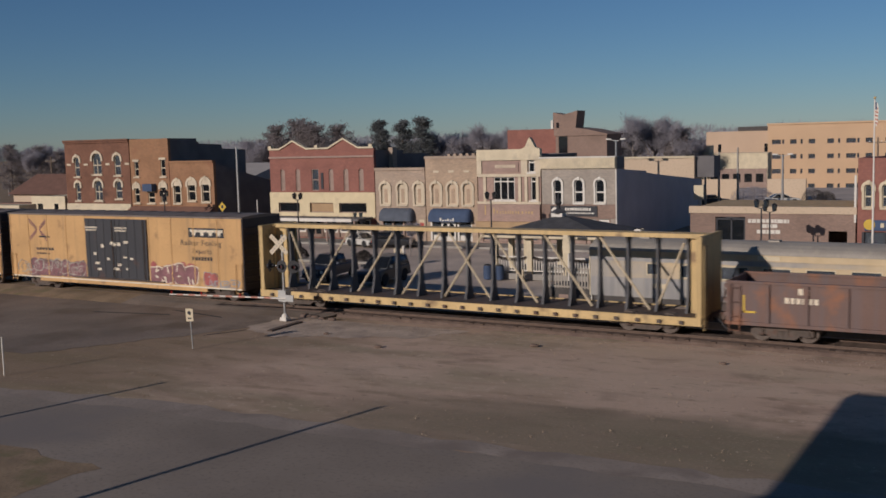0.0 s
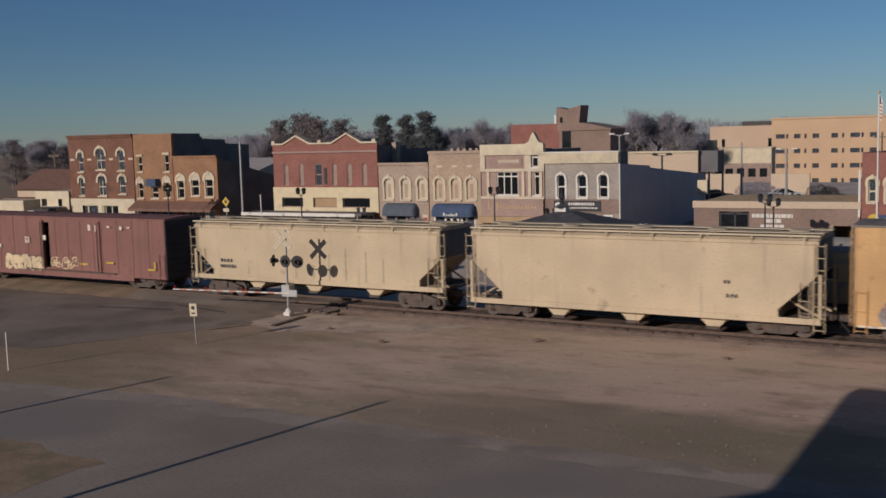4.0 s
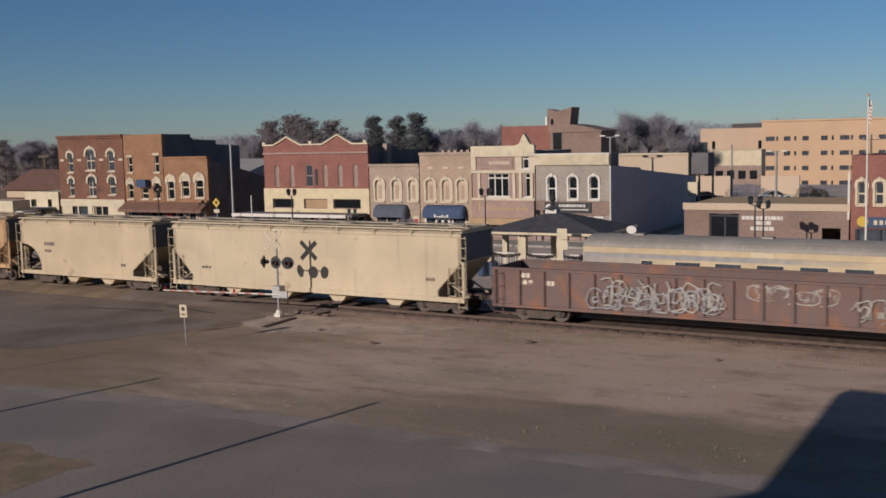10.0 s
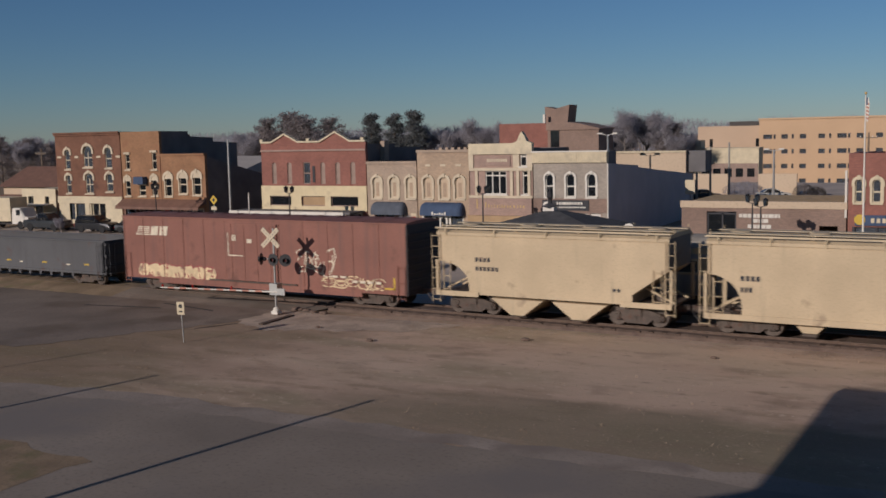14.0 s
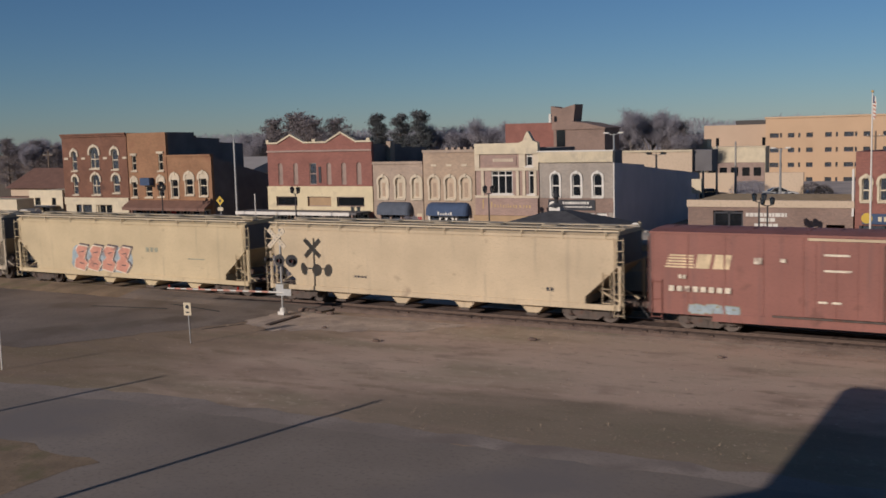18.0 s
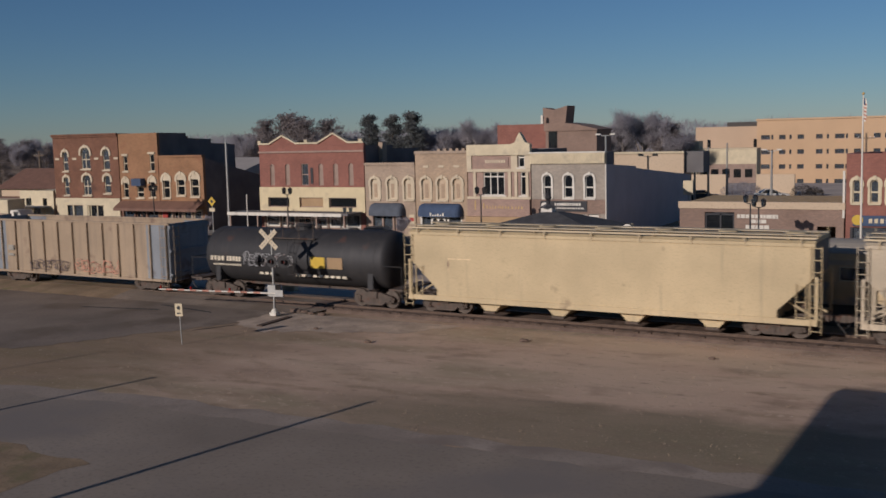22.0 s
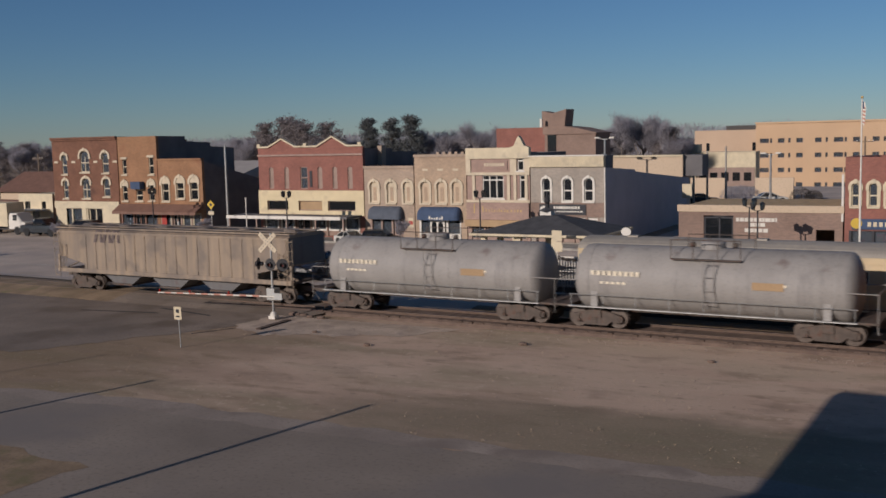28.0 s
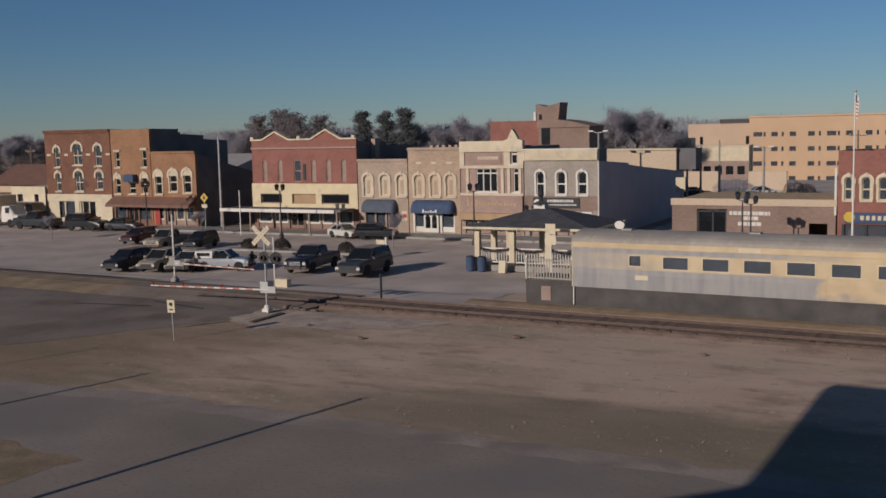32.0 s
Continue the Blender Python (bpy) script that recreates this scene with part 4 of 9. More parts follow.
SPRAY = dict(
    red=mat("red_spray", (0.36, 0.1, 0.09), 0.6, var=0.25, scale=2, fine=6, stain=((0.2, 0.11, 0.085), 0.3, 1.6), bump=0),
    purple=mat("purple_spray", (0.24, 0.11, 0.12), 0.6, var=0.3, scale=2, fine=6, stain=((0.2, 0.11, 0.085), 0.3, 1.6), bump=0),
    pink=mat("salmon_spray", (0.58, 0.27, 0.19), 0.6, var=0.15, scale=2, fine=6, stain=((0.2, 0.11, 0.085), 0.3, 1.6), bump=0),
    white=mat("white_spray", (0.72, 0.64, 0.5), 0.6, var=0.15, scale=2, fine=6, stain=((0.2, 0.11, 0.085), 0.3, 1.6), bump=0),
    cream=mat("cream_spray", (0.7, 0.55, 0.34), 0.6, var=0.2, scale=2, fine=6, stain=((0.2, 0.11, 0.085), 0.3, 1.6), bump=0),
    grey=mat("grey_spray", (0.3, 0.3, 0.31), 0.6, var=0.2, scale=2, fine=6, stain=((0.2, 0.11, 0.085), 0.3, 1.6), bump=0),
    blue=mat("pale_blue_spray", (0.33, 0.4, 0.43), 0.6, var=0.2, scale=2, fine=6, stain=((0.2, 0.11, 0.085), 0.3, 1.6), bump=0),
    green=mat("grey_green_spray", (0.3, 0.3, 0.22), 0.6, var=0.2, scale=2, fine=6, stain=((0.2, 0.11, 0.085), 0.3, 1.6), bump=0),
    dark=mat("dark_grey_spray", (0.12, 0.09, 0.085), 0.6, var=0.2, scale=2, bump=0),
    pale=mat("pale_grey_spray", (0.38, 0.355, 0.31), 0.6, var=0.2, scale=2, bump=0, fine=6, stain=((0.2, 0.14, 0.11), 0.35, 1.6)),
    black=mat("black_spray", (0.03, 0.03, 0.035), 0.6, var=0.2, scale=2, fine=6, stain=((0.2, 0.11, 0.085), 0.3, 1.6), bump=0),
)
CAR_GROUP = "cars of the freight train"


def new_car(name, s, label, category):
    ob = thing(name, car_at(s, 0), label, category, CAR_GROUP)
    TRAIN.append((ob, s))
    return ob


def boxcar(s, length, h, paint, label, doors, door_paint=None, ribs=8, open_gap=None, brake=True, roof_paint=None):
    """doors: list of (x0, x1) of the door leaves on the side; open_gap: (x0, x1) of an open doorway."""
    car = new_car("boxcar", s, label, "boxcar")
    z0, z1, hw, e = 0.72, h - RAIL_Z, 1.5, length / 2
    running_gear(car, length, e - 2.3, 0.9)
    for side in (-1, 1):
        y0, y1 = (-hw, -hw + 0.1) if side < 0 else (hw - 0.1, hw)
        if open_gap and side < 0:
            bm = bmesh.new()
            box(bm, -e + 0.1, open_gap[0], y0, y1, z0, z1 - 0.16)
            box(bm, open_gap[1], e - 0.1, y0, y1, z0, z1 - 0.16)
            box(bm, open_gap[0], open_gap[1], y0, y1, z1 - 0.42, z1 - 0.16)
            box(bm, open_gap[0], open_gap[1], y0, y1, z0, 1.02)
        else:
            bm = box(bmesh.new(), -e + 0.1, e - 0.1, y0, y1, z0, z1 - 0.16)
        part("side_wall", bm, paint, car)
    bpart("floor", (-e + 0.1, e - 0.1, -hw + 0.1, hw - 0.1, 0.9, 1.02), M["wood"], car)
    for side in (-1, 1):
        bm = box(bmesh.new(), side * e - (0.1 if side > 0 else 0), side * e + (0.1 if side < 0 else 0), -hw, hw, z0, z1 - 0.16)
        end = part("end_wall", bm, PAINT["end"], car, "sooty dark end wall")
        for i in range(9):  # pressed ribs of the end
            z = z0 + 0.35 + i * 0.36
            if z < z1 - 0.4:
                part("end_rib", rod(bmesh.new(), (side * (e + 0.005), -hw + 0.12, z), (side * (e + 0.005), hw - 0.12, z), 0.05, seg=6), PAINT["end"], end)
    bm = bmesh.new()
    prism(bm, [(-hw - 0.03, z1 - 0.16), (-hw - 0.03, z1 - 0.08), (-0.7, z1 - 0.01), (0, z1), (0.7, z1 - 0.01), (hw + 0.03, z1 - 0.08), (hw + 0.03, z1 - 0.16)], "x", -e, e)
    roof = part("roof", bm, roof_paint or paint, car)
    for i in range(int(length / 1.1)):
        x = -e + 0.6 + i * 1.1
        part("roof_rib", prism(bmesh.new(), [(-hw, z1 - 0.09), (0, z1 - 0.005), (hw, z1 - 0.09), (hw, z1 - 0.06), (0, z1 + 0.03), (-hw, z1 - 0.06)], "x", x - 0.04, x + 0.04), roof_paint or paint, roof)
    for y0, y1 in ((-hw - 0.025, -hw - 0.003), (hw + 0.003, hw + 0.025)):
        bpart("side_sill", (-e + 2.6, e - 2.6, y0, y1, z0 - 0.2, z0 + 0.12), paint, car)
    post = mesh_of("side_post", box(bmesh.new(), -0.035, 0.035, -0.022, 0, z0 + 0.13, z1 - 0.17), paint)
    spans = [(-e + 0.1, doors[0][0] - 0.1), (doors[-1][1] + 0.1, e - 0.1)]
    for a, b in spans:
        k = max(2, int(ribs * (b - a) / length))
        for i in range(k + 1):
            x = a + (b - a) * i / k
            if not open_gap or not (open_gap[0] - 0.1 < x < open_gap[1] + 0.1):
                part("side_post", post, None, car, at=(x, -hw, 0))
    for a, b in doors:
        d = part("door", box(bmesh.new(), a, b, -hw - 0.085, -hw - 0.02, z0 + 0.22, z1 - 0.3), door_paint or paint, car, "sliding door leaf")
        for i in range(4):
            x = a + (b - a) * (i + 0.5) / 4
            part("door_rib", box(bmesh.new(), x - 0.03, x + 0.03, -hw - 0.105, -hw - 0.085, z0 + 0.26, z1 - 0.34), door_paint or paint, d)
        part("lock_bar", rod(bmesh.new(), (b - 0.18, -hw - 0.12, z0 + 0.25), (b - 0.18, -hw - 0.12, z1 - 0.4), 0.022, seg=6), M["dark_steel"], d)
    bpart("door_track", (min(d[0] for d in doors) - 1.2, max(d[1] for d in doors) + 1.2, -hw - 0.1, -hw - 0.004, z0 + 0.13, z0 + 0.2), M["dark_steel"], car)
    for x in (-e + 0.32, e - 0.32):
        ladder(car, x, -hw - 0.06, z0 - 0.25, z0 + (1.4 if x < 0 else 1.4), 0.42, paint)
    ladder(car, -e - 0.09, -hw + 0.35, z0, z1 - 0.3, 0.4, paint, across="y")
    if brake:
        bm = bmesh.new()
        lathe(bm, [(0, 0.24), (0.03, 0.28), (0.06, 0.24)], "x", 14)
        part("brake_wheel", shift(bm, -e - 0.2, 0.4, 2.6), M["dark_steel"], car)
    return car


def hopper(s, length, h, paint, label, bays=3, ribs=0, belly=False, cut=1.7, sill=0.78, slopey=2.6, arched=False):
    """A covered hopper: body with cut-away ends, end cages, side sills, chutes, roof hatches and running boards."""
    car = new_car("covered_hopper", s, label, "hopper car")
    e, zt, hw = length / 2, h - RAIL_Z, 1.5
    zs = sill
    running_gear(car, length, e - 1.75, 0.9)
    # body: side silhouette, the ends slope in towards the bogies
    pts = [(-e + 0.25, zt - 0.12), (-e + 0.25, zt - slopey + 1.15), (-e + cut, zs + 0.42), (-e + cut, zs), (e - cut, zs), (e - cut, zs + 0.42), (e - 0.25, zt - slopey + 1.15), (e - 0.25, zt - 0.12)]
    if arched:  # the left-hand cut is a quarter round
        z1 = zt - slopey + 1.15
        pts[1:3] = [(-e + 0.25 + (cut - 0.25) * math.sin(k * 0.2618), zs + 0.42 + (z1 - zs - 0.42) * math.cos(k * 0.2618)) for k in range(7)]
    part("body", prism(bmesh.new(), pts, "y", -hw, hw), paint, car)
    # added dark sheets put the shade of the car ends into colour
    for x0, x1 in ((-e + 0.235, -e + 0.247), (e - 0.247, e - 0.235)):
        bpart("end_sheet", (x0, x1, -hw + 0.03, hw - 0.03, zt - slopey + 1.2, zt - 0.14), PAINT["hopper_end"], car)
    bm = prism(bmesh.new(), [(-hw - 0.02, zt - 0.12), (-hw + 0.25, zt + 0.02), (0, zt + 0.06), (hw - 0.25, zt + 0.02), (hw + 0.02, zt - 0.12)], "x", -e + 0.2, e - 0.2)
    part("roof", bm, paint, car)
    for y0, y1 in ((-hw - 0.06, -hw - 0.003), (hw + 0.003, hw + 0.06)):
        if belly:
            for xa, xb in ((-e + 0.1, -e + cut + 0.5), (e - cut - 0.5, e - 0.1)):
                bpart("side_sill", (xa, xb, y0, y1, zs - 0.1, zs + 0.13), paint, car)
        else:
            bpart("side_sill", (-e + 0.1, e - 0.1, y0, y1, zs - 0.1, zs + 0.13), paint, car)
        bpart("top_chord", (-e + 0.2, e - 0.2, y0, y1, zt - 0.26, zt - 0.13), paint, car)
    for i in range(ribs):
        x = -e + cut + 0.2 + (2 * e - 2 * cut - 0.4) * i / (ribs - 1)
        bpart("side_post", (x - 0.025, x + 0.025, -hw - 0.03, -hw - 0.002, zs + 0.14, zt - 0.27), paint, car)
    for side in (-1, 1):
        f = paint
        xo = side * (e - 0.15)
        bpart("end_platform", (min(xo, side * (e - cut)), max(xo, side * (e - cut)), -hw + 0.004, hw - 0.004, zs - 0.06, zs + 0.04), M["dark_steel"], car)
        for y in (-hw + 0.05, hw - 0.05):
            bpart("corner_post", (xo - 0.06, xo + 0.06, y - 0.05, y + 0.05, zs + 0.045, zt - slopey + 1.2), f, car)
        for y in (-0.9, 0.9):  # slope-sheet braces behind the ladders
            part("end_brace", rod(bmesh.new(), (xo, y, zs + 0.05), (side * (e - cut - 0.1), y, zs + 0.9), 0.05, seg=6), f, car)
        upright = (xo - side * 0.3, -hw + 0.1)
        part("end_upright", rod(bmesh.new(), (*upright, zs + 0.1), (*upright, zt - slopey + 1.0), 0.035, seg=6), f, car)
        ladder(car, xo, -hw - 0.09, zs - 0.4, zt - 0.2, 0.4, f)
        ladder(car, side * (e - 0.7), -hw - 0.07, zs + 0.1, zs + 1.5, 0.36, f)
        for y in (-1.0, 1.0):
            rod_bm = rod(bmesh.new(), (side * (e - 0.2), y, zt + 0.03), (side * (e - 0.2), y, zt + 0.28), 0.02, seg=5)
            part("grab_iron", rod_bm, f, car)
    bm = bmesh.new()
    lathe(bm, [(0, 0.24), (0.03, 0.28), (0.06, 0.24)], "x", 14)
    part("brake_wheel", shift(bm, -e - 0.02, 0.3, 2.0), M["dark_steel"], car)
    bm = rod(bmesh.new(), (e - 0.9, -0.5, 1.25), (e - 0.9, 0.5, 1.25), 0.2, seg=12)
    part("air_reservoir", bm, M["dark_steel"], car)
    # chutes under the belly
    span = 2 * (e - cut - 0.9)
    for i in range(bays):
        x = -span / 2 + span * (i + 0.5) / bays
        w, k, d = (1.25, 0.26, 0.8) if belly else (1.5, 0.5, 0.62) if ribs else (0.62, 0.42, 0.48)
        bm = prism(bmesh.new(), [(x - w, zs - 0.1), (x + w, zs - 0.1), (x + w * k, zs - d), (x - w * k, zs - d)], "y", -hw + (0.004 if belly else 0.3), hw - (0.004 if belly else 0.3))
        part("chute", bm, PAINT["hopper_end"] if ribs else paint, car)
        bpart("outlet_gate", (x - w * k - 0.02, x + w * k + 0.02, -hw + 0.2, hw - 0.2, zs - d - 0.1, zs - d - 0.005), M["dark_steel"], car)
    # running boards, hatches
    walk_paint = paint if ribs else PAINT["cream_b"]
    for y in (-0.75, 0.75):
        bpart("running_board", (-e + 0.1, e - 0.1, y - 0.22, y + 0.22, zt + 0.1, zt + 0.13), walk_paint, car)
    for i in range(max(4, int(length / 2.6))):
        x = -e + 1.2 + (length - 2.4) * i / (max(4, int(length / 2.6)) - 1)
        part("hatch", shift(lathe(bmesh.new(), [(0.05, 0.42), (0.14, 0.42), (0.17, 0.3)], "z", 12), x, 0, zt), paint, car)
        part("board_bracket", box(bmesh.new(), x - 0.03, x + 0.03, -hw, hw, zt - 0.02, zt + 0.095), paint, car)
    bpart("roof_rail", (-e + 0.15, e - 0.15, -hw - 0.05, -hw + 0.02, zt + 0.03, zt + 0.1), walk_paint, car, "pale edge rail of the roof walk")
    n = 0 if ribs else max(5, int(length / 1.9))
    tick = mesh_of("rail_bracket", prism(bmesh.new(), [(-hw - 0.062, zt + 0.03), (-hw - 0.15, zt + 0.03), (-hw - 0.13, zt - 0.06), (-hw - 0.062, zt - 0.28)], "x", -0.03, 0.03), PAINT["cream_b"])
    for i in range(n):
        part("rail_bracket", tick, None, car, at=(-e + 0.7 + (length - 1.4) * i / (n - 1), 0, 0))
    return car


def gondola(s, length, h, paint, label, ribs=14, floor=0.8, post_w=0.16, ends=None, name="gondola_car", cat="gondola car", end_w=1.4, front=True):
    car = new_car(name, s, label, cat)
    e, zt, hw = length / 2, h - RAIL_Z, 1.5
    running_gear(car, length, e - 2.1, 0.88)
    bpart("floor", (-e, e, -hw + 0.06, hw - 0.06, floor, floor + 0.1), paint, car)
    for y0, y1 in ((-hw, -hw + 0.06), (hw - 0.06, hw)):
        if ends:
            for a, b, p in ((-e, -e + end_w, ends), (-e + end_w, e - end_w, paint), (e - end_w, e, ends if front else paint)):
                bpart("side_panel", (a, b, y0, y1, floor, zt - 0.1), p, car)
        else:
            bpart("side_panel", (-e, e, y0, y1, floor, zt - 0.1), paint, car)
        bpart("top_rail", (-e - 0.02, e + 0.02, y0 - 0.05, y1 + 0.05, zt - 0.1, zt), paint, car)
        bpart("side_sill", (-e - 0.02, e + 0.02, y0 - 0.04, y1 + 0.04, floor - 0.14, floor - 0.004), paint, car)
    post = mesh_of("side_post", box(bmesh.new(), -post_w / 2, post_w / 2, -0.11, 0, floor, zt - 0.105), paint)
    for i in range(ribs):
        x = -e + 0.15 + (length - 0.3) * i / (ribs - 1)
        for y, rz in ((-hw, 0), (hw, math.pi)):
            p = part("side_post", post, None, car, at=(x, y, 0))
            p.rotation_euler = (0, 0, rz)
    for side in (-1, 1):
        x0 = side * e - (0.06 if side > 0 else 0)
        bm = box(bmesh.new(), x0, x0 + 0.06, -hw + 0.06, hw - 0.06, floor - 0.1, zt - 0.02)
        for i in range(3):
            z = floor + 0.2 + (zt - floor - 0.5) * i / 2
            box(bm, side * e - (0 if side > 0 else 0.1), side * e + (0.1 if side > 0 else 0), -hw, hw, z, z + 0.14)
        part("end_wall", bm, (ends if front or side < 0 else None) or paint, car)
        ladder(car, side * (e - 0.35), -hw - 0.14, floor - 0.45, zt - 0.15, 0.4, paint)
        ladder(car, side * (e + 0.14), -hw + 0.4, floor - 0.2, zt - 0.15, 0.4, paint, across="y")
    return car


def tank(s, length, top, radius, paint, label, rail_boards=True):
    car = new_car("tank_car", s, label, "tank car")
    e, zc = length / 2, top - RAIL_Z - radius
    running_gear(car, length + 0.7, e - 1.5, 0.95)
    tl = e - 0.35
    prof = [(-tl, 0.02)] + [(-tl + 0.55 - 0.55 * math.cos(radians(a)), radius * math.sin(radians(a))) for a in (15, 30, 45, 60, 75)] + [(-tl + 0.55, radius), (tl - 0.55, radius)] + [(tl - 0.55 + 0.55 * math.cos(radians(a)), radius * math.sin(radians(a))) for a in (75, 60, 45, 30, 15)] + [(tl, 0.02)]
    part("tank_shell", shift(lathe(bmesh.new(), prof, "x", 40), 0, 0, zc), paint, car, smooth=True)
    for x in (-tl + 0.9, -1.2, 1.2, tl - 0.9):
        part("weld_band", shift(lathe(bmesh.new(), [(x - 0.04, radius + 0.001), (x - 0.04, radius + 0.008), (x + 0.04, radius + 0.008), (x + 0.04, radius + 0.001)], "x", 40, False), 0, 0, zc), paint, car)
    bm = bmesh.new()
    lathe(bm, [(0, 0.5), (0.28, 0.5), (0.33, 0.42), (0.36, 0.1)], "z", 18)
    part("manway", shift(bm, 0, 0, zc + radius - 0.06), paint, car)
    for x in (-0.85, 0.9):
        part("valve", shift(lathe(bmesh.new(), [(0, 0.12), (0.2, 0.12), (0.24, 0.05)], "z", 10), x, 0, zc + radius - 0.03), M["dark_steel"], car)
    for y in (-1.0, 1.0):  # platforms beside the manway
        bpart("platform", (-1.4, 1.4, y - 0.22, y + 0.22, zc + radius - 0.42, zc + radius - 0.38), M["dark_steel"], car)
        bm = bmesh.new()
        rod(bm, (-1.4, y * 1.2, zc + radius + 0.4), (1.4, y * 1.2, zc + radius + 0.4), 0.022, seg=5)
        for x in (-1.4, -0.5, 0.5, 1.4):
            rod(bm, (x, y * 1.2, zc + radius - 0.4), (x, y * 1.2, zc + radius + 0.4), 0.022, seg=5)
        part("platform_rail", bm, M["dark_steel"], car)
    ladder(car, 0.2, -radius - 0.1, zc - radius * 0.6, zc + radius - 0.4, 0.42, paint)
    for side in (-1, 1):
        bm = prism(bmesh.new(), [(-1.35, 0.95), (1.35, 0.95), (1.3, zc - 0.2), (0.9, zc - radius * 0.72), (0, zc - radius + 0.01), (-0.9, zc - radius * 0.72), (-1.3, zc - 0.2)], "x", side * (e - 1.5) - 0.15, side * (e - 1.5) + 0.15)
        part("saddle", bm, paint, car)
        bpart("end_deck", (min(side * (e - 0.4), side * (e + 0.35)), max(side * (e - 0.4), side * (e + 0.35)), -1.4, 1.4, 0.96, 1.04), M["dark_steel"], car)
        bm = bmesh.new()
        for y in (-1.35, 1.35):
            rod(bm, (side * (e + 0.3), y, 0.6), (side * (e + 0.3), y, 2.1), 0.022, seg=5)
            rod(bm, (side * (e + 0.3), y, 2.1), (side * (e - 0.8), y, 2.1), 0.022, seg=5)
        rod(bm, (side * (e + 0.3), -1.35, 2.1), (side * (e + 0.3), 1.35, 2.1), 0.022, seg=5)
        part("handrail", bm, paint, car)
    if rail_boards:
        for y in (-1.42, 1.42):
            bm = bmesh.new()
            box(bm, -e + 0.4, e - 0.4, y - 0.12, y + 0.12, 0.98, 1.02)
            rod(bm, (-e + 0.4, y, 1.5), (e - 0.4, y, 1.5), 0.022, seg=5)
            for i in range(9):
                x = -e + 0.5 + (length - 1.0) * i / 8
                rod(bm, (x, y, 0.98), (x, y, 1.5), 0.02, seg=5)
            part("running_board", bm, M["steel"], car)
    return car


def centerbeam(s, length, h):
    car = new_car("centerbeam_flatcar", s, "empty yellow centerbeam lumber flatcar with open truss", "flatcar")
    p, e, zt = PAINT["yellow_beam"], length / 2, h - RAIL_Z
    running_gear(car, length, e - 2.4, 0.8)
    bpart("deck", (-e, e, -1.35, 1.35, 0.62, 0.8), M["dark_steel"], car)
    for y0, y1 in ((-1.47, -1.352), (1.352, 1.47)):
        bpart("side_sill", (-e, e, y0, y1, 0.5, 0.84), p, car)
    for i in range(24):
        x = -e + 0.8 + (length - 1.6) * i / 23
        bpart("winch", (x - 0.09, x + 0.09, -1.58, -1.472, 0.56, 0.7), M["dark_steel"], car)
    for side in (-1, 1):
        xa, xb = sorted((side * e, side * (e - 0.12)))
        b = part("bulkhead", box(bmesh.new(), xa, xb, -1.42, 1.42, 0.81, zt - 0.02), p, car, "yellow end bulkhead")
        for y in (-1.42, -0.5, 0.5, 1.3):
            part("bulkhead_post", box(bmesh.new(), xa + (0.13 if side < 0 else -0.1), xb + (0.1 if side < 0 else -0.13), y, y + 0.12, 0.81, zt - 0.05), p, b)
        xa, xb = sorted((side * (e - 0.122), side * (e - 0.8)))
        bpart("end_web", (xa, xb, -0.2, 0.2, 0.81, zt - 0.26), p, car)
        ladder(car, side * (e + 0.08), -1.1, 0.3, zt - 0.4, 0.4, p, across="y")
    bpart("top_chord", (-e + 0.125, e - 0.125, -0.4, 0.4, zt - 0.2, zt - 0.02), p, car)
    n = 17
    xs = [-e + 0.95 + (length - 1.9) * i / (n - 1) for i in range(n)]
    post = mesh_of("beam_post", prism(bmesh.new(), [(-0.4, 0.81), (0.4, 0.81), (0.2, 1.5), (0.14, 2.6), (0.18, zt - 0.5), (0.34, zt - 0.205), (-0.34, zt - 0.205), (-0.18, zt - 0.5), (-0.14, 2.6), (-0.2, 1.5)], "x", -0.045, 0.045), PAINT["gon_grey"])
    for x in xs:
        part("beam_post", post, None, car, at=(x, 0, 0))
    bay = xs[1] - xs[0]
    for s_ in (-1, 1):  # braces lean out from the middle on both halves
        for a, b in ((-0.7, 0.95), (1.05, 2.75), (3.05, 4.75), (5.05, 6.75)):
            part("brace", rod(bmesh.new(), (s_ * a * bay, -0.18, zt - 0.25), (s_ * b * bay, -0.18, 0.85), 0.055, seg=6), PAINT["cream_b"], car, "pale diagonal brace")
        part("brace", rod(bmesh.new(), (s_ * 6.95 * bay, -0.18, 0.85), (s_ * 7.9 * bay, -0.18, zt - 0.4), 0.05, seg=6), PAINT["cream_b"], car)
    return car


# ---- buildings ----
FRONT = 74.9  # line of the shop fronts


def wall_with_holes(bm, x0, x1, z0, z1, y0, y1, holes):
    """A wall of thickness y0..y1; holes: (x0, x1, z0, z1, arched)."""
    xs = sorted({x0, x1, *[h[0] for h in holes], *[h[1] for h in holes]})
    for a, b in zip(xs, xs[1:]):
        mid, z = (a + b) / 2, z0
        for h in sorted((h for h in holes if h[0] < mid < h[1]), key=lambda h: h[2]):
            if h[2] > z:
                box(bm, a, b, y0, y1, z, h[2])
            z = h[3]
        if z < z1:
            box(bm, a, b, y0, y1, z, z1)
    for h in holes:
        if h[4]:  # fill the corners above the arch
            r, cx = (h[1] - h[0]) / 2, (h[0] + h[1]) / 2
            rise = min(r, 0.9 * r if h[4] == 1 else r * h[4])
            zc = h[3] - rise
            for s in (-1, 1):
                pts = [(cx + s * r, h[3])] + [(cx + s * r * math.cos(radians(a)), zc + rise * math.sin(radians(a))) for a in (0, 20, 40, 60, 75, 90)]
                prism(bm, pts, "y", y0, y1)
    bmesh.ops.remove_doubles(bm, verts=bm.verts, dist=0.0005)
    return bm


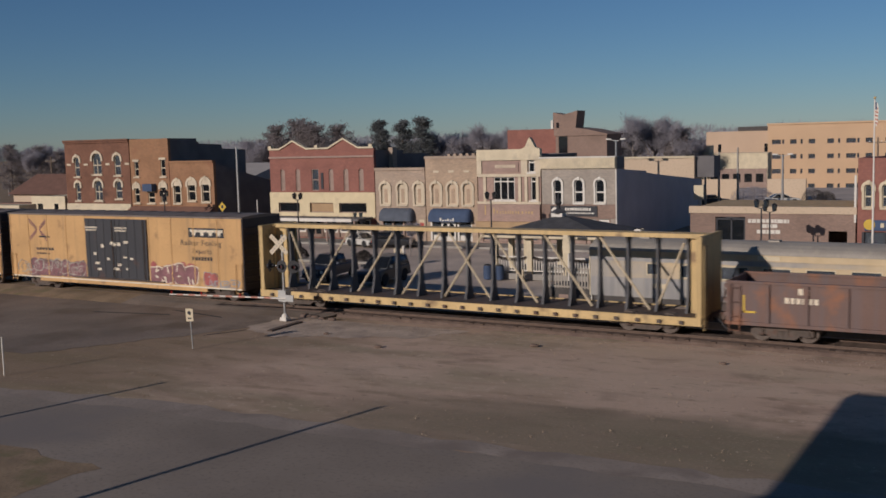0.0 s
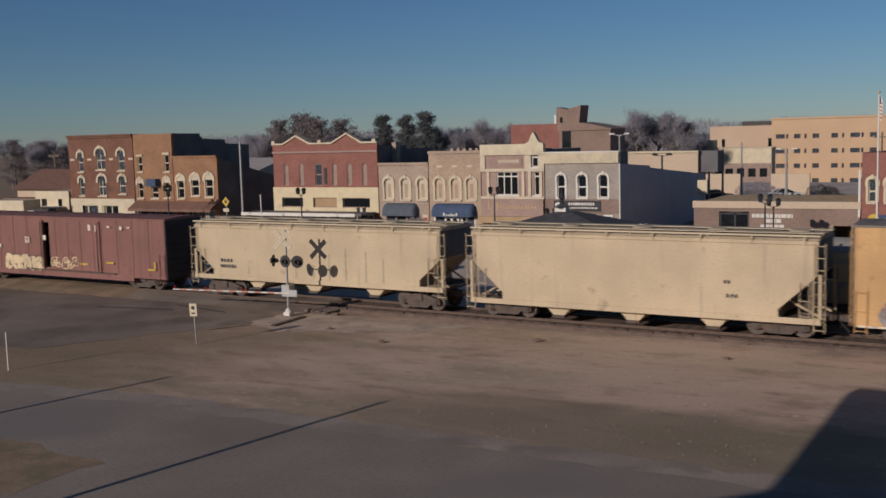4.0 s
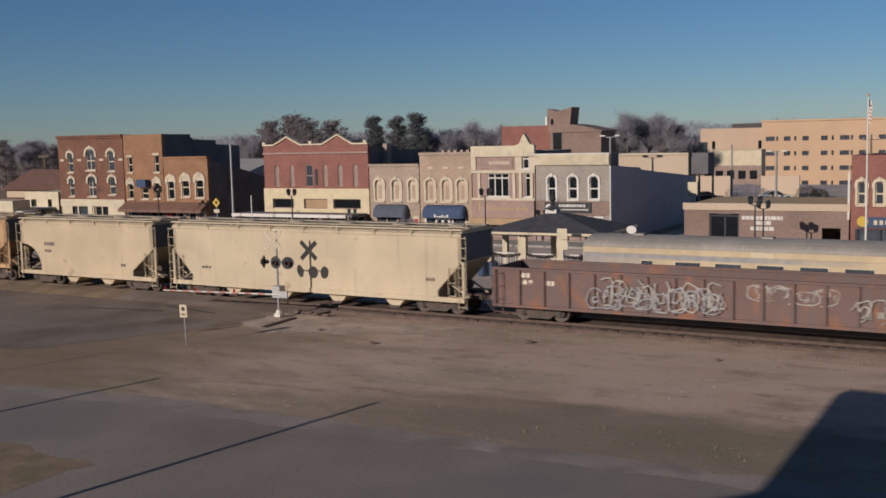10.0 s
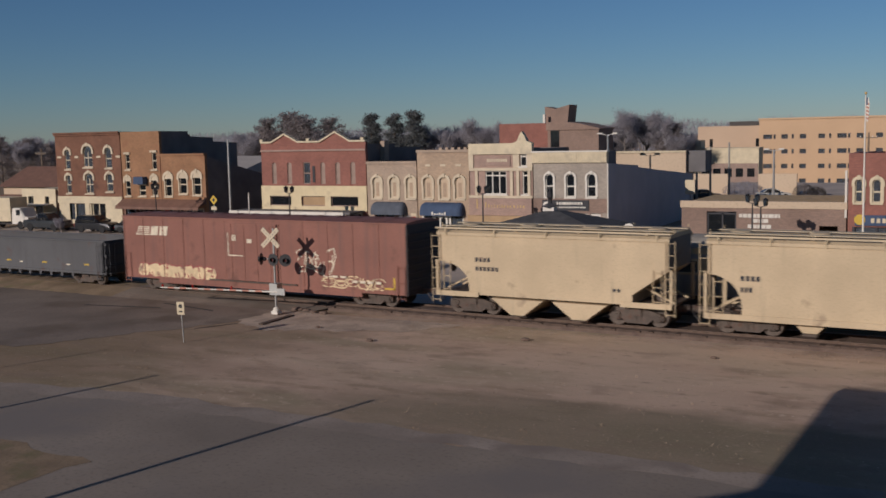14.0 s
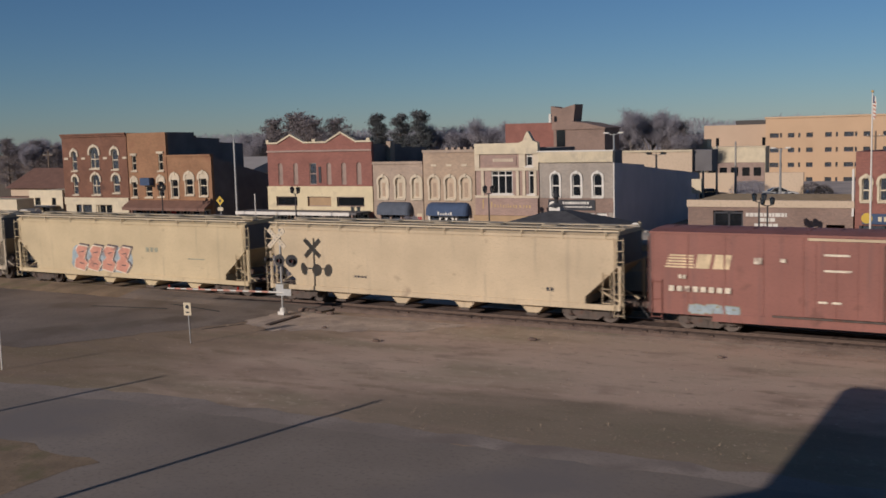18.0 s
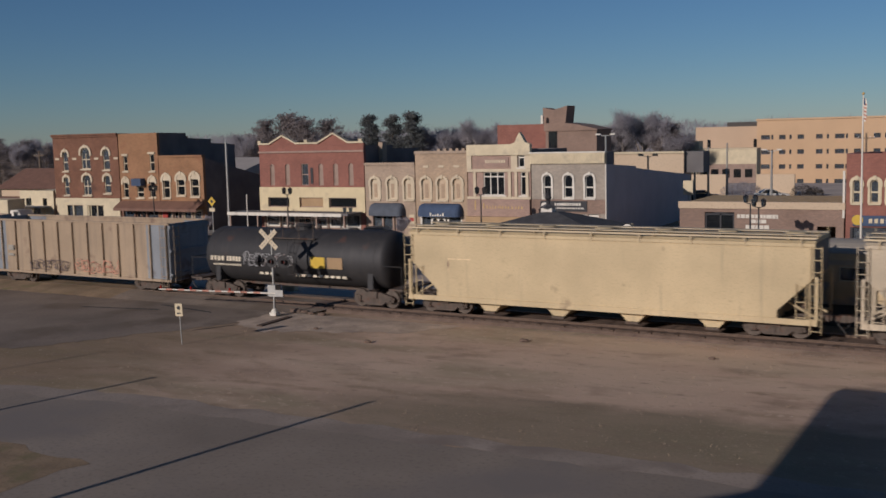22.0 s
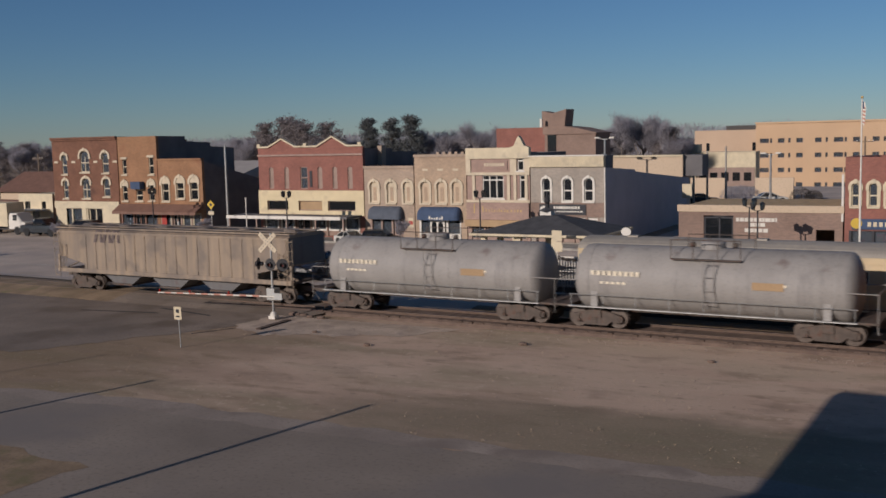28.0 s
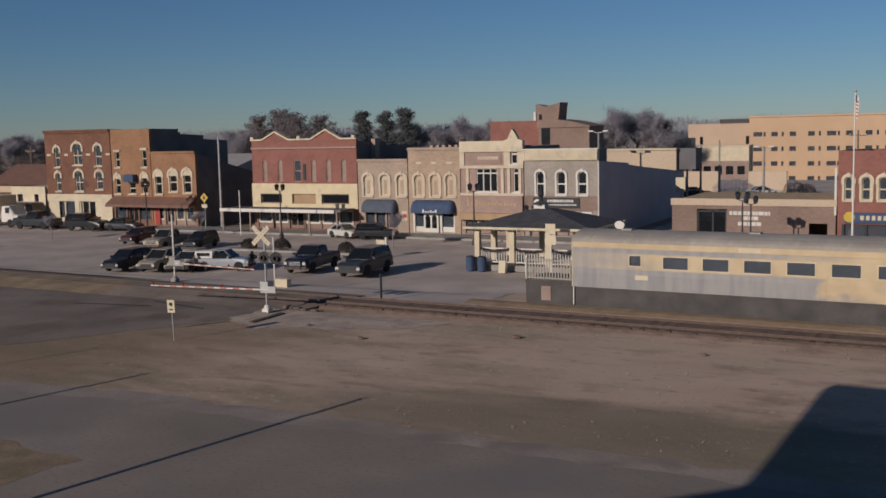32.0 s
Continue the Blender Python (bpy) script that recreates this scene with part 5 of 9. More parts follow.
def arch_ring(bm, cx, w, z0, z1, t, y0, y1, rise):
    """A frame that follows an arched opening, open below; t: its breadth."""
    def line(k):
        r = w / 2 + k
        zc = z1 - rise
        return [(cx - r, z0)] + [(cx - r * math.cos(radians(a)), zc + (rise + k) * math.sin(radians(a))) for a in range(0, 181, 20)] + [(cx + r, z0)]
    outer, inner = line(t), line(0)
    for i in range(len(outer) - 1):
        prism(bm, [outer[i], outer[i + 1], inner[i + 1], inner[i]], "y", y0, y1)
    bmesh.ops.remove_doubles(bm, verts=bm.verts, dist=0.0005)
    return bm


def window(b, h, y, pane="glass", trim="cream_stone", hood=0.0, sill=True, bars_n=1, panel=None, surround=0.0, bar_at=0.5, tymp=False):
    """A window in the hole h of a wall whose face is at y: frame, panes, sill, hood."""
    x0, x1, z0, z1, ar = h
    w, cx = x1 - x0, (x0 + x1) / 2
    rise = w / 2 * 0.9 if ar else 0.0
    win = bmesh.new()
    t = 0.07
    zm = z0 + (z1 - rise * 0.5 - z0) * bar_at
    loops = []
    for o in (0.0, t):  # outer and inner outline of the frame
        head = [(cx + (w / 2 - o) * math.cos(radians(a)), z1 - rise + (rise - o) * math.sin(radians(a))) for a in range(0, 181, 20)] if ar else [(x1 - o, z1 - o), (x0 + o, z1 - o)]
        loops.append([[win.verts.new((px, py, pz)) for px, pz in [(x0 + o, z0 + o), (x1 - o, z0 + o)] + head] for py in (y + 0.06, y + 0.14)])
    (of, ob_), (nf, nb) = loops
    for i in range(len(of)):
        j = (i + 1) % len(of)
        for p, q in ((of, nf), (nf, nb), (nb, ob_), (ob_, of)):
            win.faces.new((p[i], p[j], q[j], q[i]))
    wob = part("window", win, M[trim], b)
    if not panel:
        part("glazing_bar", box(bmesh.new(), x0 + t, x1 - t, y + 0.05, y + 0.13, zm - 0.05, zm + 0.05), M[trim], wob)
        for i in range(1, bars_n):
            x = x0 + w * i / bars_n
            part("glazing_bar", box(bmesh.new(), x - 0.04, x + 0.04, y + 0.04, y + 0.12, z0 + t, z1 - rise - t), M[trim], wob)
    top = [(cx + (w / 2 - t * 0.5) * math.cos(radians(a)), z1 - rise + (rise - t * 0.5) * math.sin(radians(a))) for a in range(0, 181, 20)] if ar else [(x1 - t * 0.5, z1 - t * 0.5), (x0 + t * 0.5, z1 - t * 0.5)]
    pts = [(x0 + t * 0.5, z0 + t * 0.5), (x1 - t * 0.5, z0 + t * 0.5)] + top
    part("infill_panel" if panel else "pane", prism(bmesh.new(), pts, "y", y + 0.1, y + 0.115), M[panel or pane], wob)
    if sill:
        part("sill", box(bmesh.new(), x0 - 0.12, x1 + 0.12, y - 0.12, y + 0.06, z0 - 0.14, z0 - 0.004), M[trim], wob)
    if hood:
        bm = bmesh.new()
        if ar:
            arch_ring(bm, cx, w + 0.02, z1 - rise - 0.25, z1 + 0.02, hood, y - 0.1, y - 0.003, rise)
            part("keystone", box(bmesh.new(), cx - 0.1, cx + 0.1, y - 0.14, y - 0.103, z1 - 0.02, z1 + hood + 0.08), M[trim], wob)
        else:
            box(bm, x0 - 0.12, x1 + 0.12, y - 0.12, y - 0.003, z1, z1 + hood)
        part("hood", bm, M[trim], wob)
    if tymp:
        pts = [(cx + (w / 2 + 0.02) * math.cos(radians(a)), z1 - rise - 0.1 + (rise + 0.12) * math.sin(radians(a))) for a in range(0, 181, 15)]
        part("tympanum", prism(bmesh.new(), pts, "y", y - 0.06, y + 0.055), M[trim], wob, "filled cream arch")
    if surround:
        for a, c in ((x0 - surround, x0 - 0.002), (x1 + 0.002, x1 + surround)):
            part("jamb_trim", box(bmesh.new(), a, c, y - 0.05, y - 0.003, z0, z1 - rise), M[trim], wob)
    return wob


def block(name, x0, x1, h, depth, wall, label, holes=(), side_wall=None, y=FRONT, roof_drop=0.5, z0=0.0, back_h=None, cat="building", pitched=None):
    """A shop building: front wall with openings, side walls, back, roof behind the parapet. Local x and y are world's.
    pitched: heights of side walls that fall from the front to the back."""
    b = thing(name, pose(0, 0, 0), label, cat)
    sw, g, t = side_wall or wall, 0.03, 0.35
    part("front_wall", wall_with_holes(bmesh.new(), x0 + g, x1 - g, z0, h, y, y + t, list(holes)), M[wall], b)
    hb = back_h or h - 0.4
    ya, yb = y + t + 0.001, y + depth
    if cat == "corner shop":
        d = yb - ya
        top = [(ya, 5.98), (ya + 0.3 * d, 5.55), (ya + 0.3 * d, 5.4), (ya + 0.5 * d, 5.0), (yb, 4.1)]
    elif pitched:
        top = [(ya, pitched[0]), (yb, pitched[1])]  # falls towards the far right corner
    else:  # the parapet steps down towards the back
        d = (yb - ya) / 3
        top = [(ya, h), (ya + d, h - 0.06), (ya + d, h - (h - hb) * 0.42), (ya + 2 * d, h - (h - hb) * 0.55), (ya + 2 * d, h - (h - hb) * 0.85), (yb, hb)]
    for a, c in ((x0 + g, x0 + g + t), (x1 - g - t, x1 - g)):
        part("side_wall", prism(bmesh.new(), [(ya, z0)] + top + [(yb, z0)], "x", a, c), M[sw], b)
    low = top[-1][1]
    bpart("back_wall", (x0 + g + t, x1 - g - t, yb - t, yb, z0, low), M[sw], b)
    if pitched:  # a roof sunk between the falling walls
        part("roof", prism(bmesh.new(), [(ya, pitched[0] - 0.55), (ya, pitched[0] - 0.4), (yb - t, low - 0.4), (yb - t, low - 0.55)], "x", x0 + g + t, x1 - g - t), M["roof"], b)
    else:
        bpart("roof", (x0 + g + t, x1 - g - t, y + t, yb - t, low - roof_drop - 0.15, low - roof_drop), M["roof"], b)
    bpart("upper_floor", (x0 + g + t, x1 - g - t, y + t, yb - t, 3.0 + z0, 3.15 + z0), M["wood"], b)
    bpart("inner_wall", (x0 + g + t, x1 - g - t, y + 5.0, y + 5.2, z0, low - roof_drop - 0.16), M["board"], b)
    return b


def cornice(b, x0, x1, z, mname, y=FRONT, steps=((0.0, 0.18, 0.12), (0.18, 0.34, 0.22)), dent=0):
    bm = bmesh.new()
    for a, c, d in steps:
        box(bm, x0, x1, y - d, y - 0.003, z + a, z + c)
    part("cornice", bm, M[mname], b)
    for i in range(dent):
        x = x0 + 0.1 + (x1 - x0 - 0.2) * i / max(1, dent - 1)
        part("bracket", box(bmesh.new(), x - 0.07, x + 0.07, y - 0.16, y - 0.003, z - 0.22, z - 0.003), M[mname], b)


def storefront(b, x0, x1, z0, z1, y, trim, n=3, door=1, bulk=0.45, sash=None):
    """Shop windows with posts, bulkhead and a door in one bay, set in an opening."""
    w = (x1 - x0) / n
    for i in range(n):
        a, c = x0 + w * i, x0 + w * (i + 1)
        if i == door:
            d = part("door", box(bmesh.new(), a + 0.12, c - 0.12, y + 0.12, y + 0.17, z0 + 0.02, z0 + 0.3), M[trim], b)
            bm = bmesh.new()
            for p, q in ((a + 0.12, a + 0.24), (c - 0.24, c - 0.12), ((a + c) / 2 - 0.06, (a + c) / 2 + 0.06)):
                box(bm, p, q, y + 0.12, y + 0.17, z0 + 0.3, z0 + 2.05)
            box(bm, a + 0.12, c - 0.12, y + 0.12, y + 0.17, z0 + 2.05, z0 + 2.2)
            part("door_frame", bm, M[trim], d)
            part("door_glass", box(bmesh.new(), a + 0.24, c - 0.24, y + 0.14, y + 0.15, z0 + 0.3, z0 + 2.05), M["glass_dark"], d)
            part("door_handle", rod(bmesh.new(), ((a + c) / 2 - 0.12, y + 0.07, z0 + 0.9), ((a + c) / 2 - 0.12, y + 0.07, z0 + 1.3), 0.02, seg=6), M["steel"], d)
        else:
            s = part("shop_window", box(bmesh.new(), a + 0.1, c - 0.1, y + 0.08, y + 0.2, z0 + 0.02, z0 + bulk), M[trim], b)
            part("pane", box(bmesh.new(), a + 0.1, c - 0.1, y + 0.13, y + 0.145, z0 + bulk, z1 - 0.05), M["glass"], s)
            if sash:  # pale sash round the pane
                bm = bmesh.new()
                for q in ((a + 0.1, a + 0.22, z0 + bulk, z1 - 0.05), (c - 0.22, c - 0.1, z0 + bulk, z1 - 0.05), (a + 0.22, c - 0.22, z0 + bulk, z0 + bulk + 0.14), (a + 0.22, c - 0.22, z1 - 0.2, z1 - 0.05)):
                    box(bm, q[0], q[1], y + 0.06, y + 0.128, q[2], q[3])
                part("sash", bm, M[sash], s, "pale painted window sash")
            r = random.Random(int(x0 * 7) + i)
            for _ in range(4):  # goods in the window
                k, dw, dh = r.uniform(a + 0.15, c - 0.4), r.uniform(0.15, 0.5), r.uniform(0.15, 0.7)
                dz = z0 + bulk + r.choice((0.0, 0.0, 0.5)) * r.random()
                part("display", box(bmesh.new(), k, min(k + dw, c - 0.12), y + 0.22 + r.random() * 0.1, y + 0.34 + r.random() * 0.1, dz, min(dz + dh, z1 - 0.1)), M[r.choice(("cream", "white", "board", "awning_blue", "red", "sign_tan"))], s)
        bpart("pilaster", (a - 0.08, a + 0.09, y - 0.03, y + 0.2, z0, z1), M[trim], b)
    bpart("pilaster", (x1 - 0.09, x1 + 0.02, y - 0.03, y + 0.2, z0, z1), M[trim], b)


def awning(b, x0, x1, z0, z1, out, mname, y=FRONT, label="canvas awning"):
    """A shed awning, or a canvas one that rounds over at its ends, with a valance."""
    if mname == "awning_brown":
        curve = [(y - 0.01, z1), (y - 0.2, z1 - 0.04), (y - out, z0 + 0.25)]
        inner = [(y - out + 0.04, z0), (y - out + 0.04, z0 + 0.22), (y - 0.01, z1 - 0.35)]
        return part("awning", prism(bmesh.new(), curve + [(y - out, z0)] + inner, "x", x0, x1), M[mname], b, label)
    bm, rows, w = bmesh.new(), [], 0.35
    for k, u in enumerate((0.0, 0.15, 0.45, 1.0, 1.0, 0.45, 0.15, 0.0)):  # cross-sections from end to end
        x = x0 + w * u if k < 4 else x1 - w * u
        grow = (0.45, 0.7, 0.9, 1.0)[min(k, 7 - k)]
        prof = [(y - 0.01 - out * grow * math.sin(radians(a)), z0 + 0.25 + (z1 - z0 - 0.25) * grow * math.cos(radians(a))) for a in (0, 25, 45, 60, 75, 90)]
        rows.append([bm.verts.new((x, py, pz)) for py, pz in prof + [(y - 0.01 - out * grow, z0), (y - 0.01, z0)]])
    for p, q in zip(rows, rows[1:]):
        for i in range(len(p) - 1):
            bm.faces.new((p[i], p[i + 1], q[i + 1], q[i]))
    bm.faces.new(rows[0])
    bm.faces.new(rows[-1])
    bmesh.ops.recalc_face_normals(bm, faces=bm.faces)
    return part("awning", bm, M[mname], b, label)


def build_shops():
    F = FRONT
    # dark red brick corner house
    h = [(-82.95, -82.25, 5.75, 7.7, 1), (-80.4, -79.2, 5.95, 8.05, 1), (-77.45, -76.6, 5.85, 7.85, 1), (-82.95, -82.3, 3.35, 5.15, 1), (-80.3, -79.25, 3.35, 5.35, 1), (-77.45, -76.6, 3.55, 5.3, 1), (-84.0, -75.6, 0.25, 2.3, 0)]
    b = block("shop_building", -84.3, -75.4, 9.35, 10, "brick_dark", "dark red brick two-storey shop with cream arched window hoods", h, "brick_dark")
    for q in h[:6]:
        window(b, q, F, hood=0.22, bars_n=2 if q[1] - q[0] > 1 else 1)
    bpart("fascia", (-84.25, -75.45, F - 0.12, F - 0.003, 2.35, 3.05), M["cream"], b, "cream painted fascia board")
    storefront(b, -84.0, -75.6, 0.25, 2.3, F, "cream", 4, 2)
    for xa, xb in ((-84.1, -82.65), (-80.5, -79.9), (-77.6, -75.5)):
        bpart("front_panel", (xa, xb, F - 0.09, F - 0.034, 0.25, 2.34), M["cream"], b)
    for x in (-84.0, -81.6, -78.6, -76.0):
        bpart("stone_block", (x, x + 0.55, F - 0.06, F - 0.003, 6.85, 7.05), M["cream_stone"], b)
    cornice(b, -84.3, -75.4, 9.05, "brick_dark")
    # orange brick house, tall part and low part
    h1 = [(-74.8, -74.25, 5.7, 7.15, 0), (-71.4, -70.8, 5.7, 7.3, 0), (-74.95, -74.3, 3.15, 4.95, 1), (-73.2, -72.35, 3.15, 4.2, 0), (-71.55, -70.85, 3.2, 5.05, 1), (-75.2, -70.6, 0.25, 2.1, 0)]
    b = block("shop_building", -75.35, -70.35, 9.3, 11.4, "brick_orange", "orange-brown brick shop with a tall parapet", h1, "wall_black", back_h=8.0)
    for q in h1[:5]:
        window(b, q, F, hood=0.2, tymp=bool(q[4]), pane="glass_dark")
    storefront(b, -75.2, -70.6, 0.25, 2.1, F, "awning_brown", 3, 1)
    bpart("window_canopy", (-73.35, -72.15, F - 0.6, F - 0.01, 4.3, 5.0), M["awning_blue"], b, "small dark awning over a window")
    h2 = [(-69.85, -69.05, 3.15, 5.25, 1), (-68.1, -67.2, 3.4, 5.35, 1), (-66.4, -65.5, 3.3, 5.4, 1), (-70.1, -65.2, 0.25, 2.1, 0)]
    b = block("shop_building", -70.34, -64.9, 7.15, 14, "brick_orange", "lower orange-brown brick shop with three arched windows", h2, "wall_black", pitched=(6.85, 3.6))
    for q in h2[:3]:
        window(b, q, F, hood=0.24, surround=0.12, tymp=True, pane="glass_dark")
    storefront(b, -70.1, -65.2, 0.25, 2.1, F, "board", 4, 1, sash="cream")
    bpart("red_door", (-70.05, -69.45, F - 0.07, F - 0.034, 0.25, 1.95), M["red"], b, "red painted shop door")
    awning(b, -75.3, -64.95, 1.95, 2.85, 1.2, "awning_brown", label="long brown shingled awning")
    cornice(b, -70.3, -64.95, 6.95, "brick_orange", steps=((0.0, 0.2, 0.1),))
    # red brick shop with two gablets
    wx = (-57.24, -55.58, -53.85, -52.04, -50.5, -48.95)
    h = [(x, x + (0.5 if i != 2 else 0.75), 4.35, 6.25, 1 if i != 2 else 0) for i, x in enumerate(wx)]
    h += [(-58.0, -47.8, 0.25, 2.0, 0), (-57.5, -55.2, 2.45, 3.3, 0), (-54.1, -51.6, 2.45, 3.3, 0), (-51.0, -48.2, 2.45, 3.3, 0)]
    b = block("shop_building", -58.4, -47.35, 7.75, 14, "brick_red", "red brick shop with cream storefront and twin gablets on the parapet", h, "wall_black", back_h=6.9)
    for i, q in enumerate(h[:6]):
        window(b, q, F, trim="board", panel="board" if i != 2 else None, sill=False)
    bpart("shutter", (-52.85, -52.6, F - 0.05, F - 0.004, 4.5, 5.9), M["sign_dark"], b)
    bm = wall_with_holes(bmesh.new(), -58.42, -47.33, 2.05, 4.2, F - 0.1, F - 0.004, [q for q in h[7:]])
    part("fascia", bm, M["cream_yellow"], b, "wide cream painted storefront band")
    for q in h[7:]:
        window(b, q, F, trim="board", sill=False, panel="sign_tan" if q[0] == -54.1 else "glass_dark")
    storefront(b, -58.0, -47.8, 0.25, 2.0, F, "brick_house", 6, 2, sash="white")
    bpart("canopy", (-60.2, -47.6, F - 2.4, F - 0.105, 1.95, 2.12), M["roof"], b, "flat canopy over the pavement")
    bpart("canopy_edge", (-60.25, -48.2, F - 2.5, F - 2.405, 1.86, 2.14), M["white"], b, "white canopy fascia")
    for x in (-60.0, -57.0, -53.8, -50.8, -48.0):
        bpart("canopy_post", (x - 0.06, x + 0.06, F - 2.4, F - 2.28, 0.17, 1.945), M["board"], b)
    bm = bmesh.new()  # parapet with two gablets
    for a, c in ((-58.4, -57.2), (-54.3, -52.0), (-48.9, -47.35)):
        box(bm, a, c, F + 0.02, F + 0.3, 7.755, 7.95)
    prism(bm, [(-57.2, 7.755), (-57.2, 7.95), (-55.75, 8.65), (-54.3, 7.95), (-54.3, 7.755)], "y", F + 0.02, F + 0.3)
    prism(bm, [(-52.0, 7.755), (-52.0, 7.95), (-50.4, 8.75), (-48.9, 7.95), (-48.9, 7.755)], "y", F + 0.02, F + 0.3)
    part("parapet", bm, M["brick_red"], b)
    line = [(-58.4, 7.95), (-57.2, 7.95), (-55.75, 8.65), (-54.3, 7.95), (-52.0, 7.95), (-50.4, 8.75), (-48.9, 7.95), (-47.35, 7.95)]
    bm = bmesh.new()
    for p, q in zip(line, line[1:]):
        prism(bm, [p, q, (q[0], q[1] + 0.14), (p[0], p[1] + 0.14)], "y", F - 0.12, F + 0.34)
    bmesh.ops.remove_doubles(bm, verts=bm.verts, dist=0.0005)
    part("coping", bm, M["cream"], b, "cream painted coping")
    bpart("string_course", (-58.4, -47.35, F - 0.12, F - 0.004, 7.2, 7.36), M["stone_mauve"], b)
    for x in (-58.2, -53.2, -47.6):
        bpart("finial", (x - 0.16, x + 0.16, F - 0.16, F + 0.2, 8.1, 8.3), M["cream"], b)
    # chimney on the roof behind
    bpart("chimney", (-47.37, -46.95, F + 2.4, F + 3.1, 6.0, 7.95), M["brick_tan"], b)
    bpart("roof_stack", (-58.2, -57.5, F + 8.0, F + 8.8, 6.0, 7.6), M["cream_stone"], b)
    # two tan shops
    for x0, x1, top, xs, aw, wall, label in ((-47.33, -42.45, 6.25, (-46.75, -45.1, -43.5), (-46.8, -43.5), "brick_tan", "tan painted brick shop with blocked arched windows and a blue awning"), (-42.43, -37.62, 7.15, (-41.85, -40.35, -38.95), (-42.05, -38.1), "brick_tan2", "taller tan brick shop with arched windows and a blue awning")):
        h = [(x + 0.02, x + 0.82, 3.2, 4.95, 1) for x in xs] + [(aw[0] + 0.1, aw[1] - 0.1, 0.25, 2.45, 0)]
        b = block("shop_building", x0, x1, top, 22, wall, label, h, "wall_black", back_h=top - 0.3)
        for q in h[:3]:
            window(b, q, F, trim="cream_stone", hood=0.2, panel="cream_stone" if top < 7 else "tan_pale", surround=0.18)
            bpart("pane_strip", (q[0] + 0.25, q[1] - 0.25, F + 0.085, F + 0.098, 3.35, 4.5), M["brick_tan2"], b)
        storefront(b, aw[0] + 0.1, aw[1] - 0.1, 0.25, 2.45, F, "white" if top > 7 else "board", 3, 1 if top > 7 else 2)
        if top > 7:  # white double door with arched panes
            dd = bpart("double_door", (-41.0, -39.65, F - 0.09, F - 0.034, 0.25, 1.9), M["white"], b, "white double door with arched panes")
            for xa in (-40.85, -40.25):
                part("pane", prism(bmesh.new(), [(xa, 0.6), (xa + 0.45, 0.6)] + arc(xa + 0.225, 1.45, 0.225, 0, 180, 8), "y", F - 0.097, F - 0.091), M["glass_dark"], dd)
        else:
            p = bpart("poster", (-43.1, -42.6, F - 0.025, F - 0.004, 1.15, 1.95), M["cream"], b)
            bpart("picture", (-43.05, -42.65, F - 0.029, F - 0.0255, 1.4, 1.7), M["red"], p)
        blue = top > 7
        a = awning(b, aw[0], aw[1], 1.85, 2.9, 0.7, "awning_blue" if blue else "awning_grey", label="dark blue canvas awning" if blue else "faded grey-blue canvas awning")
        if blue:
            bm = bmesh.new()
            for i, k in enumerate((0.26, 0.12, 0.12, 0.2, 0.12, 0.24)):
                x = (aw[0] + aw[1]) / 2 - 0.7 + i * 0.23
                box(bm, x, x + 0.15, F - 0.73, F - 0.712, 1.92, 1.92 + k)
            tagged(part("lettering", bm, M["white"], a), kind="stuff")
        cornice(b, x0, x1, top - 0.2, "brick_tan", steps=((0.0, 0.22, 0.1),))
        if top > 7:
            for x in (-41.4, -40.0, -38.6):
                bpart("vent_panel", (x - 0.25, x + 0.25, F - 0.03, F - 0.003, 5.83, 6.0), M["cream_stone"], b)
            for i in range(5):
                bpart("merlon", (x0 + 2.1 + i * 0.56, x0 + 2.36 + i * 0.56, F, F + 0.3, top + 0.004, top + 0.2), M["brick_tan"], b)
    # stone-trimmed shop with an ornate gable
    h = [(-36.2, -34.36, 3.6, 5.44, 0), (-32.98, -32.5, 3.6, 5.44, 0), (-33.15, -32.62, 5.8, 6.75, 0), (-37.3, -32.4, 0.25, 1.3, 0)]
    b = block("shop_building", -37.6, -32.1, 6.75, 20, "stone_mauve", "mauve brick shop with cream stone trim and an ornate gable", h, "wall_black", back_h=6.5)
    for q in h[:3]:
        window(b, q, F, pane="glass_dark", trim="white", bar_at=0.8, bars_n=3 if q[1] - q[0] > 1 else 1, sill=True)
    bm = bmesh.new()
    box(bm, -37.6, -33.75, F - 0.15, F + 0.3, 6.754, 7.6)
    prism(bm, [(-33.75, 6.754), (-33.75, 7.6), (-33.35, 7.75), (-33.1, 8.3), (-32.95, 8.5), (-32.8, 8.3), (-32.5, 7.75), (-32.1, 7.6), (-32.1, 6.754)], "y", F - 0.2, F + 0.25)
    part("parapet", bm, M["cream"], b, "cream stone parapet with a pointed gable")
    for x0, x1, z0, z1, d in ((-37.6, -32.1, 5.45, 5.68, 0.14), (-37.6, -32.1, 3.3, 3.5, 0.14), (-37.62, -37.2, 5.69, 6.75, 0.1), (-33.75, -33.2, 5.69, 6.75, 0.1), (-32.55, -32.1, 5.69, 6.75, 0.1)):
        bpart("stone_band", (x0, x1, F - d, F - 0.003, z0, z1), M["cream_stone"], b)
    for x in (-36.95, -33.9, -33.35, -32.4):
        bpart("pilaster", (x - 0.12, x + 0.12, F - 0.1, F - 0.003, 3.51, 5.44), M["cream_stone"], b)
    bpart("name_panel", (-36.8, -34.0, F - 0.06, F - 0.003, 5.85, 6.6), M["stone_mauve"], b)
    bm = bmesh.new()
    for i in range(9):
        box(bm, -36.0 + i * 0.2, -35.86 + i * 0.2, F - 0.075, F - 0.061, 6.15, 6.4)
    tagged(part("lettering", bm, M["cream_stone"], b), kind="stuff")
